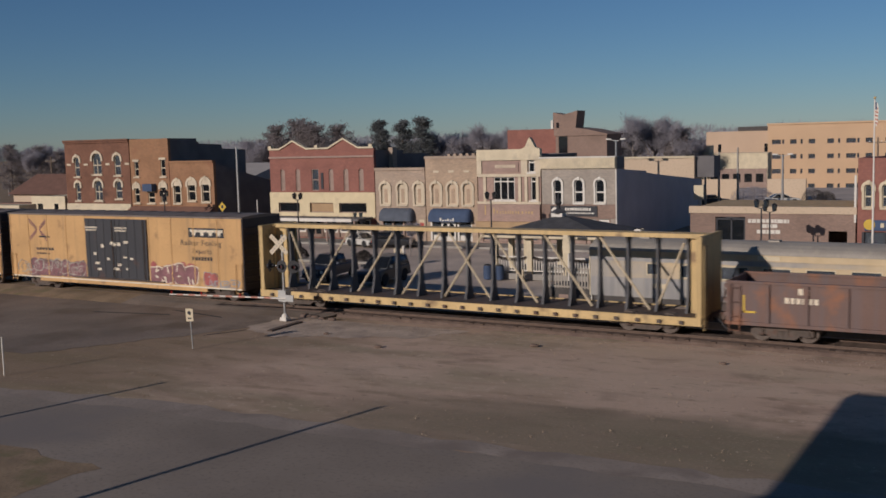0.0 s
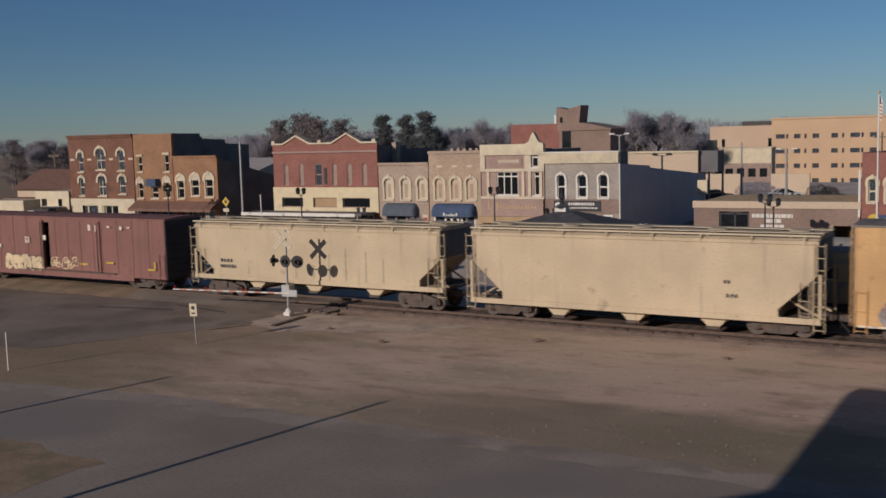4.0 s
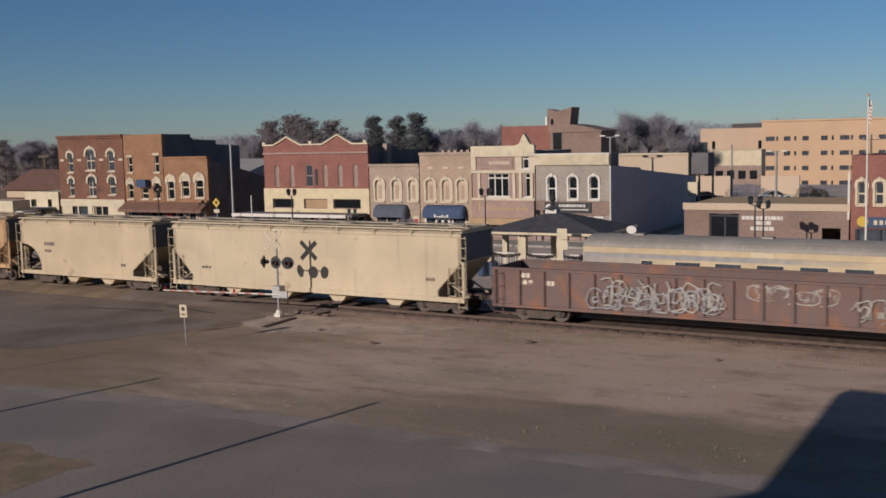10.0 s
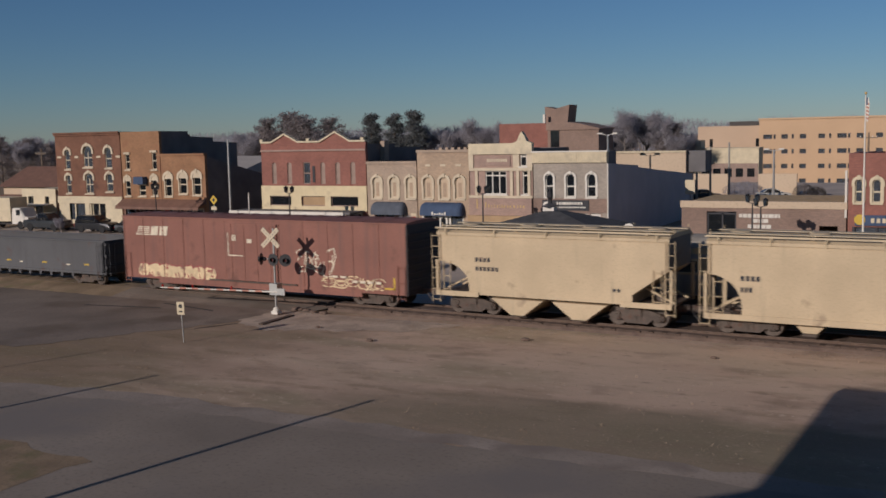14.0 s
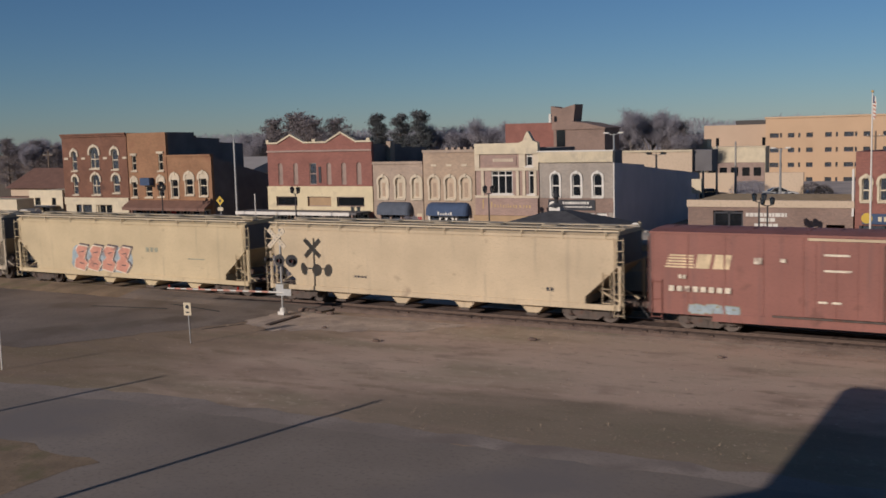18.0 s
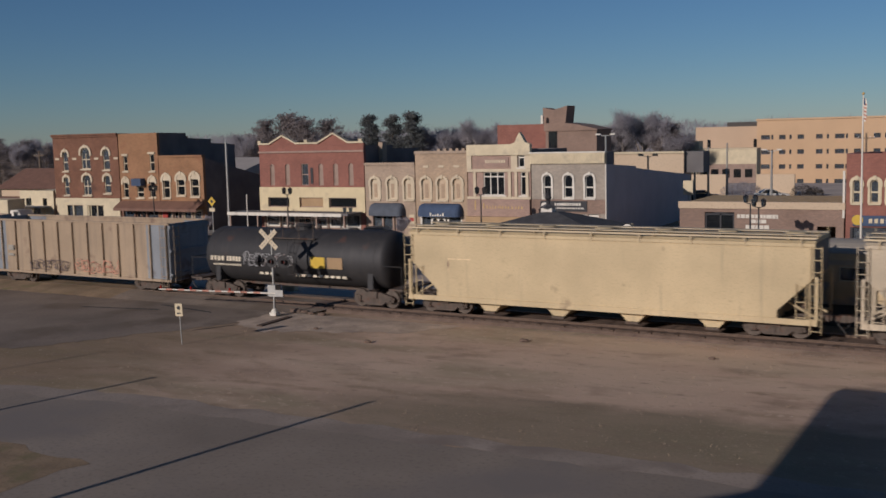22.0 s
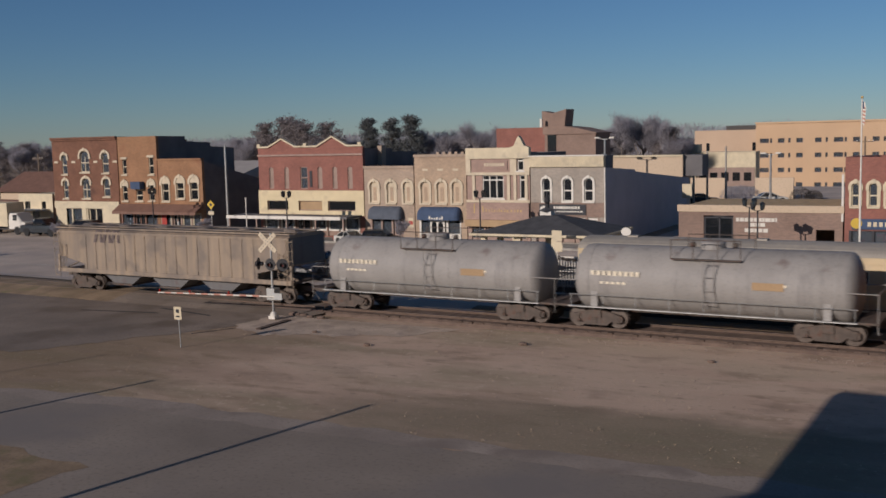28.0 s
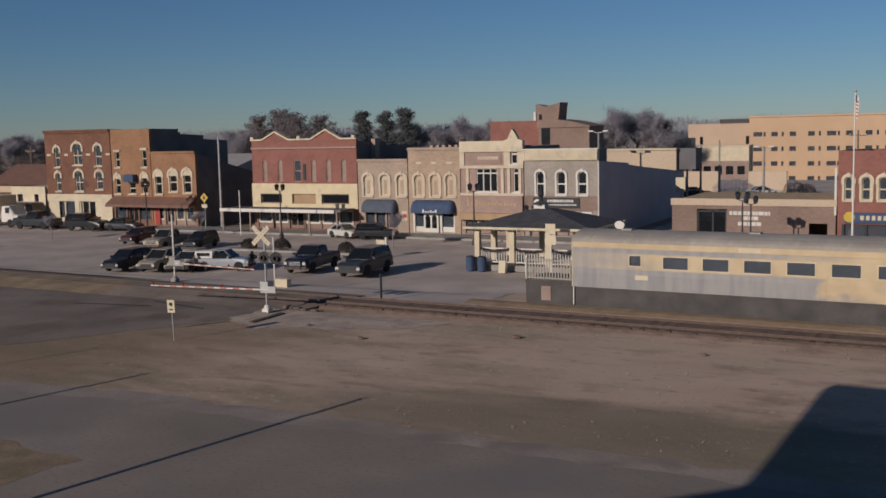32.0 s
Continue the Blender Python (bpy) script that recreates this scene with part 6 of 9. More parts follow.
    s = bpart("signboard", (-37.55, -32.15, F - 0.25, F - 0.004, 1.93, 3.29), M["stone_mauve"], b, "brown signboard with gold lettering")
    bm = bmesh.new()
    r = random.Random(5)
    x = -36.4
    while x < -32.7:
        w = r.uniform(0.1, 0.24)
        box(bm, x, x + w * 0.55, F - 0.268, F - 0.252, 2.55, 2.55 + r.choice((0.2, 0.26, 0.44)))
        x += w + r.uniform(0.04, 0.12)
    box(bm, -36.9, -36.8, F - 0.268, F - 0.252, 2.45, 3.2)
    tagged(part("lettering", bm, M["gold"], s), kind="stuff")
    bpart("ledge", (-37.6, -32.1, F - 0.5, F - 0.004, 1.4, 1.92), M["sign_tan"], b)
    storefront(b, -37.3, -32.4, 0.25, 1.3, F, "board", 4, 1, 0.2)
    # grey brick shop at the corner of the side street
    h = [(-31.05, -30.4, 3.45, 5.2, 1), (-29.35, -28.65, 3.45, 5.2, 1), (-27.65, -26.95, 3.45, 5.2, 1), (-31.6, -26.5, 0.25, 2.2, 0)]
    b = block("shop_building", -32.08, -26.05, 6.05, 24.5, "brick_grey", "grey painted brick shop with white arched windows", h, "wall_blue", back_h=4.1, cat="corner shop")
    for q in h[:3]:
        window(b, q, F, pane="glass_dark", trim="white", hood=0.14, surround=0.14)
    bm = bmesh.new()
    box(bm, -32.08, -26.05, F - 0.18, F + 0.32, 6.054, 6.85)
    part("parapet", bm, M["cream"], b, "cream ribbed parapet")
    for i in range(31):
        x = -32.0 + i * 0.195
        bpart("parapet_rib", (x, x + 0.07, F - 0.21, F - 0.183, 6.1, 6.75), M["cream"], b)
    bpart("coping", (-32.15, -25.98, F - 0.25, F + 0.36, 6.854, 6.95), M["white"], b)
    bpart("lower_facing", (-32.06, -26.07, F - 0.05, F - 0.004, 2.24, 3.32), M["brick_house"], b, "darker band of painted wall")
    s = bpart("signboard", (-31.3, -27.5, F - 0.12, F - 0.004, 2.4, 3.2), M["sign_dark"], b, "black signboard with white lettering")
    bm = bmesh.new()
    r = random.Random(8)
    for z, hh, x0, x1 in ((2.85, 0.2, -30.1, -28.0), (2.6, 0.1, -30.1, -27.9)):
        x = x0
        while x < x1:
            w = r.uniform(0.1, 0.22)
            box(bm, x, x + w, F - 0.138, F - 0.122, z, z + hh)
            x += w + r.uniform(0.03, 0.08)
    prism(bm, arc(-30.95, 2.8, 0.28, 0, 330, 12), "y", F - 0.138, F - 0.122)
    tagged(part("lettering", bm, M["white"], s), kind="stuff")
    storefront(b, -31.6, -26.5, 0.25, 2.2, F, "board", 5, 2, sash="white")
    part("downpipe", rod(bmesh.new(), (-26.0, F - 0.05, 0.2), (-26.0, F - 0.05, 6.0), 0.06), M["white"], b)
    # shed with a pale roof on the lot behind the orange shops
    b = thing("rear_shed", pose(0, 0, 0), "low shed with a pale sheet roof behind the shops", "shed")
    bpart("wall", (-95.0, -82.4, 101.2, 108.0, 0, 4.15), M["tan_pale"], b)
    part("roof", prism(bmesh.new(), [(100.8, 4.16), (100.8, 4.26), (108.3, 6.1), (108.3, 4.16)], "x", -95.3, -82.2), M["roof_metal"], b, "pale grey sheet-metal roof")
    # long lit wall of the shop behind
    b = thing("rear_building", pose(0, 0, 0), "low orange-tan building behind the corner shop", "building")
    bpart("wall", (-36.0, -27.95, 104.0, 107.0, 0, 6.0), M["tan_pale"], b)
    bpart("coping", (-36.1, -27.9, 103.85, 104.3, 6.004, 6.2), M["cream"], b)
    # dark box that stands for the building's dark right-hand side
    bpart("side_annex", (-27.94, -26.1, 104.5, 107.0, 4.05, 6.15), M["roof"], b, "dark box at the right end of the rear building")
    # flat garage across the side street
    h = [(-18.6, -16.5, 0.1, 2.5, 0), (-10.9, -9.7, 0.1, 1.6, 0)]
    b = block("garage_building", -20.45, -9.15, 2.75, 9, "brick_house", "low brown brick garage with a pale parapet band", h, "brick_house", back_h=2.0, roof_drop=0.2)
    bpart("parapet", (-20.5, -9.1, F - 0.08, F + 0.3, 2.76, 3.25), M["tan_pale"], b, "pale tan parapet band")
    bm = bmesh.new()
    for x in (-18.6, -17.55, -16.62):
        box(bm, x, x + 0.12, F + 0.1, F + 0.18, 0.1, 2.4)
    box(bm, -18.48, -16.62, F + 0.1, F + 0.18, 2.28, 2.4)
    w = part("shop_window", bm, M["sign_dark"], b)
    part("pane", box(bmesh.new(), -18.5, -16.55, F + 0.13, F + 0.145, 0.1, 2.28), M["glass_dark"], w)
    bm = bmesh.new()
    r = random.Random(3)
    for z, x0, x1 in ((2.1, -16.3, -13.6), (1.75, -15.4, -14.4), (1.35, -15.7, -14.2)):
        x = x0
        while x < x1:
            k = r.uniform(0.15, 0.4)
            box(bm, x, min(x + k, x1 + 0.1), F - 0.03, F - 0.003, z, z + 0.26)
            x += k + 0.05
    tagged(part("lettering", bm, M["white"], b, "white raised lettering"), kind="stuff")
    # red brick shop at the far side
    h = [(-8.65, -8.15, 3.25, 4.8, 1), (-7.55, -7.0, 3.25, 4.8, 1), (-6.5, -5.95, 3.25, 4.8, 1), (-5.45, -4.9, 3.25, 4.8, 1), (-8.7, -1.5, 0.25, 1.6, 0)]
    b = block("shop_building", -9.1, -1.0, 6.55, 20, "brick_red", "red brick shop with white-framed windows", h, "brick_red")
    for q in h[:4]:
        window(b, q, F, trim="cream", hood=0.2, surround=0.16)
    bpart("downpipe", (-9.28, -9.14, F - 0.05, F + 0.1, 2.2, 5.4), M["white"], b)
    storefront(b, -8.7, -1.5, 0.25, 1.6, F, "sign_dark", 5, 2)
    s = bpart("signboard", (-8.6, -3.0, F - 0.14, F - 0.004, 1.7, 2.4), M["awning_blue"], b, "blue signboard with a yellow disc")
    part("disc", prism(bmesh.new(), arc(-8.3, 2.1, 0.36, 0, 340, 14), "y", F - 0.16, F - 0.142), M["yellow"], s)
    bm = bmesh.new()
    for i in range(10):
        box(bm, -7.6 + i * 0.36, -7.38 + i * 0.36, F - 0.158, F - 0.142, 1.9, 2.2)
    tagged(part("lettering", bm, M["cream"], s), kind="stuff")


def build_distance():
    # long tan hospital-like block on lower ground
    b = thing("office_block", pose(-27.4, 262, -7, 0, 0, 0), "long tan four-storey block with rows of small windows", "building")
    holes = []
    for zi in range(4):
        for i in range(16):
            x, z = -24.0 + i * 4.25, 1.35 + zi * 3.55
            holes.append((x, x + (1.5 if i % 4 else 2.1), z, z + 1.15, 0))
            if i % 3 != 2:
                holes.append((x + 2.4, x + 2.9, z, z + 1.15, 0))
    part("wall", wall_with_holes(bmesh.new(), -25, 80, 0, 16.7, 0, 0.4, holes), M["tan_wall"], b)
    bpart("core", (-24.9, 79.9, 2.0, 20, 0, 16.4), M["tan_wall"], b)
    for q in holes:
        w = part("window", box(bmesh.new(), q[0], q[1], 0.2, 0.26, q[2], q[2] + 0.12), M["board"], b)
        part("pane", box(bmesh.new(), q[0], q[1], 0.22, 0.24, q[2] + 0.12, q[3]), M["glass"], w)
    bpart("cornice", (-25.2, 80.2, -0.25, 0.5, 16.7, 17.1), M["tan_wall"], b)
    b2 = thing("office_wing", pose(-27.4, 268, -7, 0, 0, 0), "pale wing at the end of the tan block", "building")
    bpart("wall", (-41.5, -25.3, 0, 20, 0, 15.4), M["tan_mid"], b2)
    bpart("roof_plant", (-34, -25.4, 2, 8, 15.404, 16.5), M["coach_dark"], b2)
    for i, z in enumerate((6.5, 10.2)):
        for x in (-38.5, -27):
            bpart("window", (x, x + 0.8, -0.06, -0.003, z, z + 2.0), M["glass_dark"], b2)
    b3 = thing("white_hall", pose(-44, 190, -4.5), "pale flat-roofed hall beyond the car park", "building")
    bpart("wall", (-4.3, 6, 0, 3.5, 0, 8.9), M["cream"], b3)
    bpart("stair_tower", (-6.4, -4.4, 0.5, 3.5, 0, 10.5), M["cream"], b3)
    bpart("roof", (-4.35, 6.1, -0.1, 3.6, 8.904, 9.1), M["cream"], b3)
    bpart("shaded_front", (-4.2, 5.9, -0.12, -0.003, 0, 6.3), M["board"], b3)
    for i in range(5):
        bpart("window", (-4 + i * 2.0, -2.7 + i * 2.0, -0.16, -0.123, 3.9, 5.4), M["glass_dark"], b3)
    # brick hall with a square tower and dark roof behind the shops
    b = thing("brick_hall", pose(-61.5, 150, -1), "large brown brick hall with a stepped roof", "building")
    bpart("wall", (-8.4, -0.1, 0, 16, 0, 10.6), M["brick_red"], b)
    bpart("tower", (0.0, 8.2, -0.6, 6, 0, 9.46), M["brick_house"], b)
    bpart("tall_window", (0.5, 1.9, -0.66, -0.603, 2.0, 9.4), M["glass_dark"], b)
    part("roof", prism(bmesh.new(), [(-0.2, 9.464), (-0.2, 10.7), (2.9, 10.7), (5.2, 10.4), (8.4, 9.65), (8.4, 9.464)], "y", -0.8, 6.2), M["brick_house"], b)
    part("roof_lantern", prism(bmesh.new(), [(-0.9, 10.704), (-0.9, 13.1), (0.8, 12.7), (3.1, 13.3), (2.8, 10.704)], "y", 0.6, 4), M["brick_house"], b)
    bpart("roof_vent", (-0.7, -0.35, -0.75, -0.4, 10.6, 11.9), M["white"], b)


build_ground()
build_track()
in_town()
build_shops()
build_distance()
in_town(False)


# ---- things on the ground ----
def post_on(name, x, y, h, r, material, label, category, r1=None, z=0.05):
    ob = thing(name, pose(x, y, z), label, category)
    part("post", rod(bmesh.new(), (0, 0, 0), (0, 0, h), r, r1 or r, 10), material, ob)
    return ob


CAR_PAINT = {}


def gloss(name, col):
    if name not in CAR_PAINT:
        m = mat(name, col, 0.28, 0.15, var=0.06, scale=1.0, fine=30, bump=0.0, rnd=0, spec=0.5, stain=(tuple(c * 0.8 + 0.02 for c in col), 0.15, 1.5))
        CAR_PAINT[name] = m
    return CAR_PAINT[name]


TYRE = mat("tyre_rubber", (0.025, 0.025, 0.026), 0.9, var=0.2)
LAMP = mat("headlamp_lens", (0.75, 0.72, 0.66), 0.12, 0.3, var=0.05, bump=0, rnd=0)
LENS = mat("dark_red_lens", (0.1, 0.025, 0.022), 0.3, var=0.05, bump=0, rnd=0)
TAIL = mat("tail_lamp_lens", (0.35, 0.02, 0.015), 0.2, var=0.05, bump=0, rnd=0)
WHEEL_MESH = {}


def wheel_of(v, x, y, r=0.36):
    if r not in WHEEL_MESH:
        t = mesh_of("tyre", lathe(bmesh.new(), [(-0.11, r * 0.62), (-0.11, r * 0.93), (-0.08, r), (0.08, r), (0.11, r * 0.93), (0.11, r * 0.62)], "y", 20), TYRE)
        bm = lathe(bmesh.new(), [(-0.09, r * 0.6), (-0.1, r * 0.55), (-0.06, r * 0.2), (-0.08, 0.03)], "y", 16, False)
        lathe(bm, [(0.09, r * 0.6), (0.1, r * 0.55), (0.06, r * 0.2), (0.08, 0.03)], "y", 16, False)
        WHEEL_MESH[r] = (t, mesh_of("rim", bm, M["steel"]))
    w = part("wheel", WHEEL_MESH[r][0], None, v, at=(x, y, r))
    part("rim", WHEEL_MESH[r][1], None, w)


def loft(bm, sections):
    """Rounded body from cross-sections along x: (x, half width low, half width high, z low, z high)."""
    rings = []
    for x, wl, wh, z0, z1 in sections:
        c = min(0.08, (z1 - z0) * 0.3)
        pts = [(-wl, z0), (wl, z0), (wl, (z0 + z1) / 2), (wh, z1 - c), (wh - c, z1), (-wh + c, z1), (-wh, z1 - c), (-wl, (z0 + z1) / 2)]
        rings.append([bm.verts.new((x, y, z)) for y, z in pts])
    for p, q in zip(rings, rings[1:]):
        for i in range(8):
            bm.faces.new((p[i], p[(i + 1) % 8], q[(i + 1) % 8], q[i]))
    bm.faces.new(rings[0][::-1])
    bm.faces.new(rings[-1])
    return bm


def vehicle(kind, x, y, heading, paint, label, cat, cap=False, size=0.9):
    """A car that faces along its x axis; x, y: its middle; heading in degrees."""
    v = thing({"pickup": "pickup_truck", "suv": "suv", "sedan": "sedan_car"}[kind], pose(x, y, 0.055, 0, 0, heading), label, cat)
    if kind == "pickup":
        L, w, r = 5.6, 0.98, 0.39
        body = [(-2.8, 0.9, 0.92, 0.5, 1.12), (-2.7, 0.96, 0.95, 0.45, 1.16), (-0.75, w, 0.96, 0.42, 1.16), (1.0, w, 0.95, 0.42, 1.2), (2.45, 0.97, 0.92, 0.42, 1.14), (2.75, 0.9, 0.84, 0.5, 1.02)]
        cab = [(-0.85, 0.9, 0.74, 1.14, 1.3), (-0.75, 0.9, 0.76, 1.14, 1.82), (0.35, 0.9, 0.76, 1.14, 1.86), (1.15, 0.9, 0.8, 1.16, 1.25)]
        axles = (-1.75, 1.85)
    elif kind == "suv":
        L, w, r = 4.8, 0.94, 0.37
        body = [(-2.4, 0.86, 0.86, 0.45, 1.0), (-2.25, 0.94, 0.92, 0.38, 1.08), (0.9, w, 0.92, 0.36, 1.08), (2.05, 0.92, 0.86, 0.36, 1.0), (2.4, 0.84, 0.78, 0.42, 0.85)]
        cab = [(-2.3, 0.86, 0.76, 1.04, 1.2), (-2.05, 0.88, 0.74, 1.04, 1.68), (0.1, 0.88, 0.74, 1.04, 1.72), (1.05, 0.88, 0.78, 1.05, 1.14)]
        axles = (-1.45, 1.45)
    else:
        L, w, r = 4.6, 0.9, 0.33
        body = [(-2.3, 0.8, 0.8, 0.4, 0.85), (-2.15, 0.9, 0.86, 0.3, 0.95), (0.9, w, 0.88, 0.28, 0.93), (2.0, 0.88, 0.82, 0.28, 0.84), (2.3, 0.8, 0.74, 0.34, 0.7)]
        cab = [(-1.75, 0.82, 0.74, 0.9, 0.98), (-1.0, 0.82, 0.66, 0.9, 1.38), (0.1, 0.82, 0.66, 0.9, 1.42), (1.0, 0.82, 0.74, 0.9, 0.97)]
        axles = (-1.35, 1.4)
    part("body", loft(bmesh.new(), body), paint, v)
    part("cabin_glass", loft(bmesh.new(), cab), M["glass_dark"], v)
    zt = cab[2][4]
    xs = [s[0] for s in cab]
    bm = bmesh.new()
    box(bm, xs[1] + 0.05, xs[2] + 0.02, -0.64, 0.64, zt - 0.02, zt + 0.03)
    roof = part("roof", bm, paint, v)
    for s in (-1, 1):
        for xa, xb, q in ((xs[1], xs[0] + 0.05, 0.05), (xs[2], xs[3] - 0.02, 0.05), ((xs[1] + xs[2]) / 2, (xs[1] + xs[2]) / 2, 0.04)):
            part("pillar", rod(bmesh.new(), (xa, s * 0.72, zt - 0.02), (xb, s * 0.86, cab[0][3] + 0.04), q, seg=5), paint, v)
        part("mirror", shift(box(bmesh.new(), -0.08, 0.08, -0.11, 0.11, 0, 0.16), xs[3] - 0.3, s * (w + 0.12), cab[0][3] + 0.08), paint, v)
        xf = body[-1][0]
        part("headlight", box(bmesh.new(), xf - 0.1, xf + 0.02, s * 0.76 - 0.16, s * 0.76 + 0.06, body[-1][4] - 0.3, body[-1][4] - 0.1), LAMP, v)
        xr = body[0][0]
        part("tail_light", box(bmesh.new(), xr - 0.02, xr + 0.1, s * 0.8 - 0.08, s * 0.8 + 0.08, body[0][4] - 0.4, body[0][4] - 0.1), TAIL, v)
        for ax in axles:
            wheel_of(v, ax, s * (w - 0.1), r)
            part("wheel_arch", prism(bmesh.new(), arc(ax, r, r + 0.1, 0, 180, 10), "y", s * (w + 0.006) - 0.02, s * (w + 0.006) + 0.012), TYRE, v)
    xf = body[-1][0]
    chrome = M["dark_steel"] if kind == "pickup" else M["black"]
    gr = part("grille", box(bmesh.new(), xf - 0.05, xf + 0.03, -0.5, 0.5, body[-1][4] - 0.36, body[-1][4] - 0.08), M["black"], v)
    if kind == "pickup":
        for k in range(3):
            z = body[-1][4] - 0.33 + k * 0.1
            part("grille_bar", box(bmesh.new(), xf + 0.031, xf + 0.045, -0.46, 0.46, z, z + 0.03), M["steel"], gr)
    part("bumper", box(bmesh.new(), xf - 0.1, xf + 0.08, -w + 0.08, w - 0.08, 0.38, 0.58), chrome, v)
    part("rear_bumper", box(bmesh.new(), body[0][0] - 0.1, body[0][0] + 0.08, -w + 0.06, w - 0.06, 0.4, 0.58), chrome, v)
    if kind == "pickup":
        if cap:
            c = part("bed_cap", loft(bmesh.new(), [(-2.72, 0.88, 0.8, 1.165, 1.78), (-0.9, 0.88, 0.8, 1.165, 1.82)]), M["white"], v, "white camper cap over the bed")
            for s in (-1, 1):
                part("cap_window", box(bmesh.new(), -2.5, -1.15, s * 0.875 - 0.01, s * 0.875 + 0.01, 1.36, 1.66), M["glass_dark"], c)
        else:
            bm = bmesh.new()
            box(bm, -2.66, -0.9, -0.82, 0.82, 1.162, 1.175)
            part("bed_cover", bm, M["black"], v)
        part("tailgate", box(bmesh.new(), -2.835, -2.802, -0.8, 0.8, 0.68, 1.12), paint, v)
    v.scale = (size * 0.96 * K, size * K, size * K)
    return v


def crossing_signal(x, y, h, front, label, gate=0.0, lights=((-0.35, 0), (0.35, 0)), z_lights=2.35, arm_side=-1, cross=True):
    """Mast with crossbuck and flashers; front: the pale face is towards the street below."""
    s = thing("crossing_signal", pose(x, y, 0.05), label, "crossing signal")
    pole = M["steel"] if front else M["black"]
    part("mast", rod(bmesh.new(), (0, 0, 0.3), (0, 0, h), 0.055, seg=10), pole, s)
    bm = bmesh.new()
    prism(bm, [(-0.18, -0.18), (0.18, -0.18), (0.18, 0.18), (-0.18, 0.18)], "z", 0, 0.16)
    lathe(bm, [(0.16, 0.17), (0.3, 0.13), (0.34, 0.08)], "z", 10)
    part("base", bm, M["white"] if front else M["concrete"], s, "pale concrete and cast base")
    for k, a in enumerate((42, -42) if cross else ()):
        bm = bmesh.new()
        box(bm, -0.64, 0.64, -0.012, 0.012, -0.115, 0.115)
        bl = part("crossbuck_blade", bm, M["cream_stone"] if front else M["black"], s, at=(-0.13 if front else 0, -0.08 - 0.03 * k, h - 0.45))
        bl.rotation_euler = (0, radians(a), 0)
        if front:
            bm = bmesh.new()
            for i in range(6):
                box(bm, -0.5 + i * 0.18, -0.44 + i * 0.18, -0.016, -0.0125, -0.03, 0.03)
            tagged(part("lettering", bm, M["blind"], bl), kind="stuff")
    if cross:
        part("light_arm", rod(bmesh.new(), (min(l[0] for l in lights), 0, z_lights), (max(l[0] for l in lights), 0, z_lights), 0.03), pole, s)
    for dx, yaw in lights if cross else ():
        bm = lathe(bmesh.new(), [(-0.14, 0.3), (-0.15, 0.3), (-0.15, 0.12), (-0.28, 0.13), (-0.28, 0.1), (-0.13, 0.09), (-0.1, 0.1), (0.06, 0.1), (0.1, 0.04)], "y", 18)
        l = part("flasher", bm, M["black"], s, at=(dx, -0.06, z_lights))
        l.rotation_euler = (0, 0, radians(yaw))
        part("lens", lathe(bmesh.new(), [(-0.152, 0.1), (-0.16, 0.09), (-0.17, 0.02)], "y", 14), LENS, l)
    if gate:
        part("gate_mechanism", box(bmesh.new(), -0.2, 0.25, -0.22, 0.22, 0.95, 1.5), M["steel"], s)
        part("counterweight", box(bmesh.new(), 0.3, 0.75, -0.3, -0.23, 0.98, 1.3), M["steel"], s)
        arm = part("gate_arm", rod(bmesh.new(), (0.3, -0.26, 1.12), (arm_side * gate, -0.26, 0.98), 0.045, 0.03, 8), M["white"], s, "white gate arm with red bands")
        n = int(gate / 0.8)
        for i in range(n):
            a = 0.6 + i * 0.8
            za, zb = 1.12 - 0.14 * a / gate, 1.12 - 0.14 * (a + 0.4) / gate
            part("red_band", rod(bmesh.new(), (arm_side * a, -0.26, za), (arm_side * (a + 0.4), -0.26, zb), 0.05, 0.046, 8), M["band"], arm)
        for a in (gate * 0.35, gate * 0.7, gate * 0.98):
            part("gate_lamp", lathe(bmesh.new(), [(0, 0.05), (0.12, 0.05), (0.15, 0.02)], "z", 8), TAIL, arm, at=(arm_side * a, -0.26, 1.16 - 0.14 * a / gate))
    else:
        part("case", box(bmesh.new(), -0.3, 0.55, -0.15, 0.2, 0.35, 0.75), M["black"], s)
    return s


def street_lamp(x, y, h, twin=True):
    s = post_on("street_lamp", x, y, h - 0.5, 0.07, M["black"], "black cast-iron style street lamp by the pavement", "street lamp", 0.045, z=0.05 if y < 71.8 else 0.17)
    part("base", lathe(bmesh.new(), [(0, 0.2), (0.35, 0.16), (0.5, 0.09)], "z", 10), M["black"], s)
    for dx in ((-0.3, 0.3) if twin else (0.0,)):
        part("bracket", rod(bmesh.new(), (0, 0, h - 0.55), (dx, 0, h - 0.45), 0.03, seg=6), M["black"], s)
        part("lantern", lathe(bmesh.new(), [(0, 0.06), (0.05, 0.14), (0.38, 0.18), (0.42, 0.2), (0.55, 0.02)], "z", 10), M["glass_dark"], s, at=(dx, 0, h - 0.47))
    return s


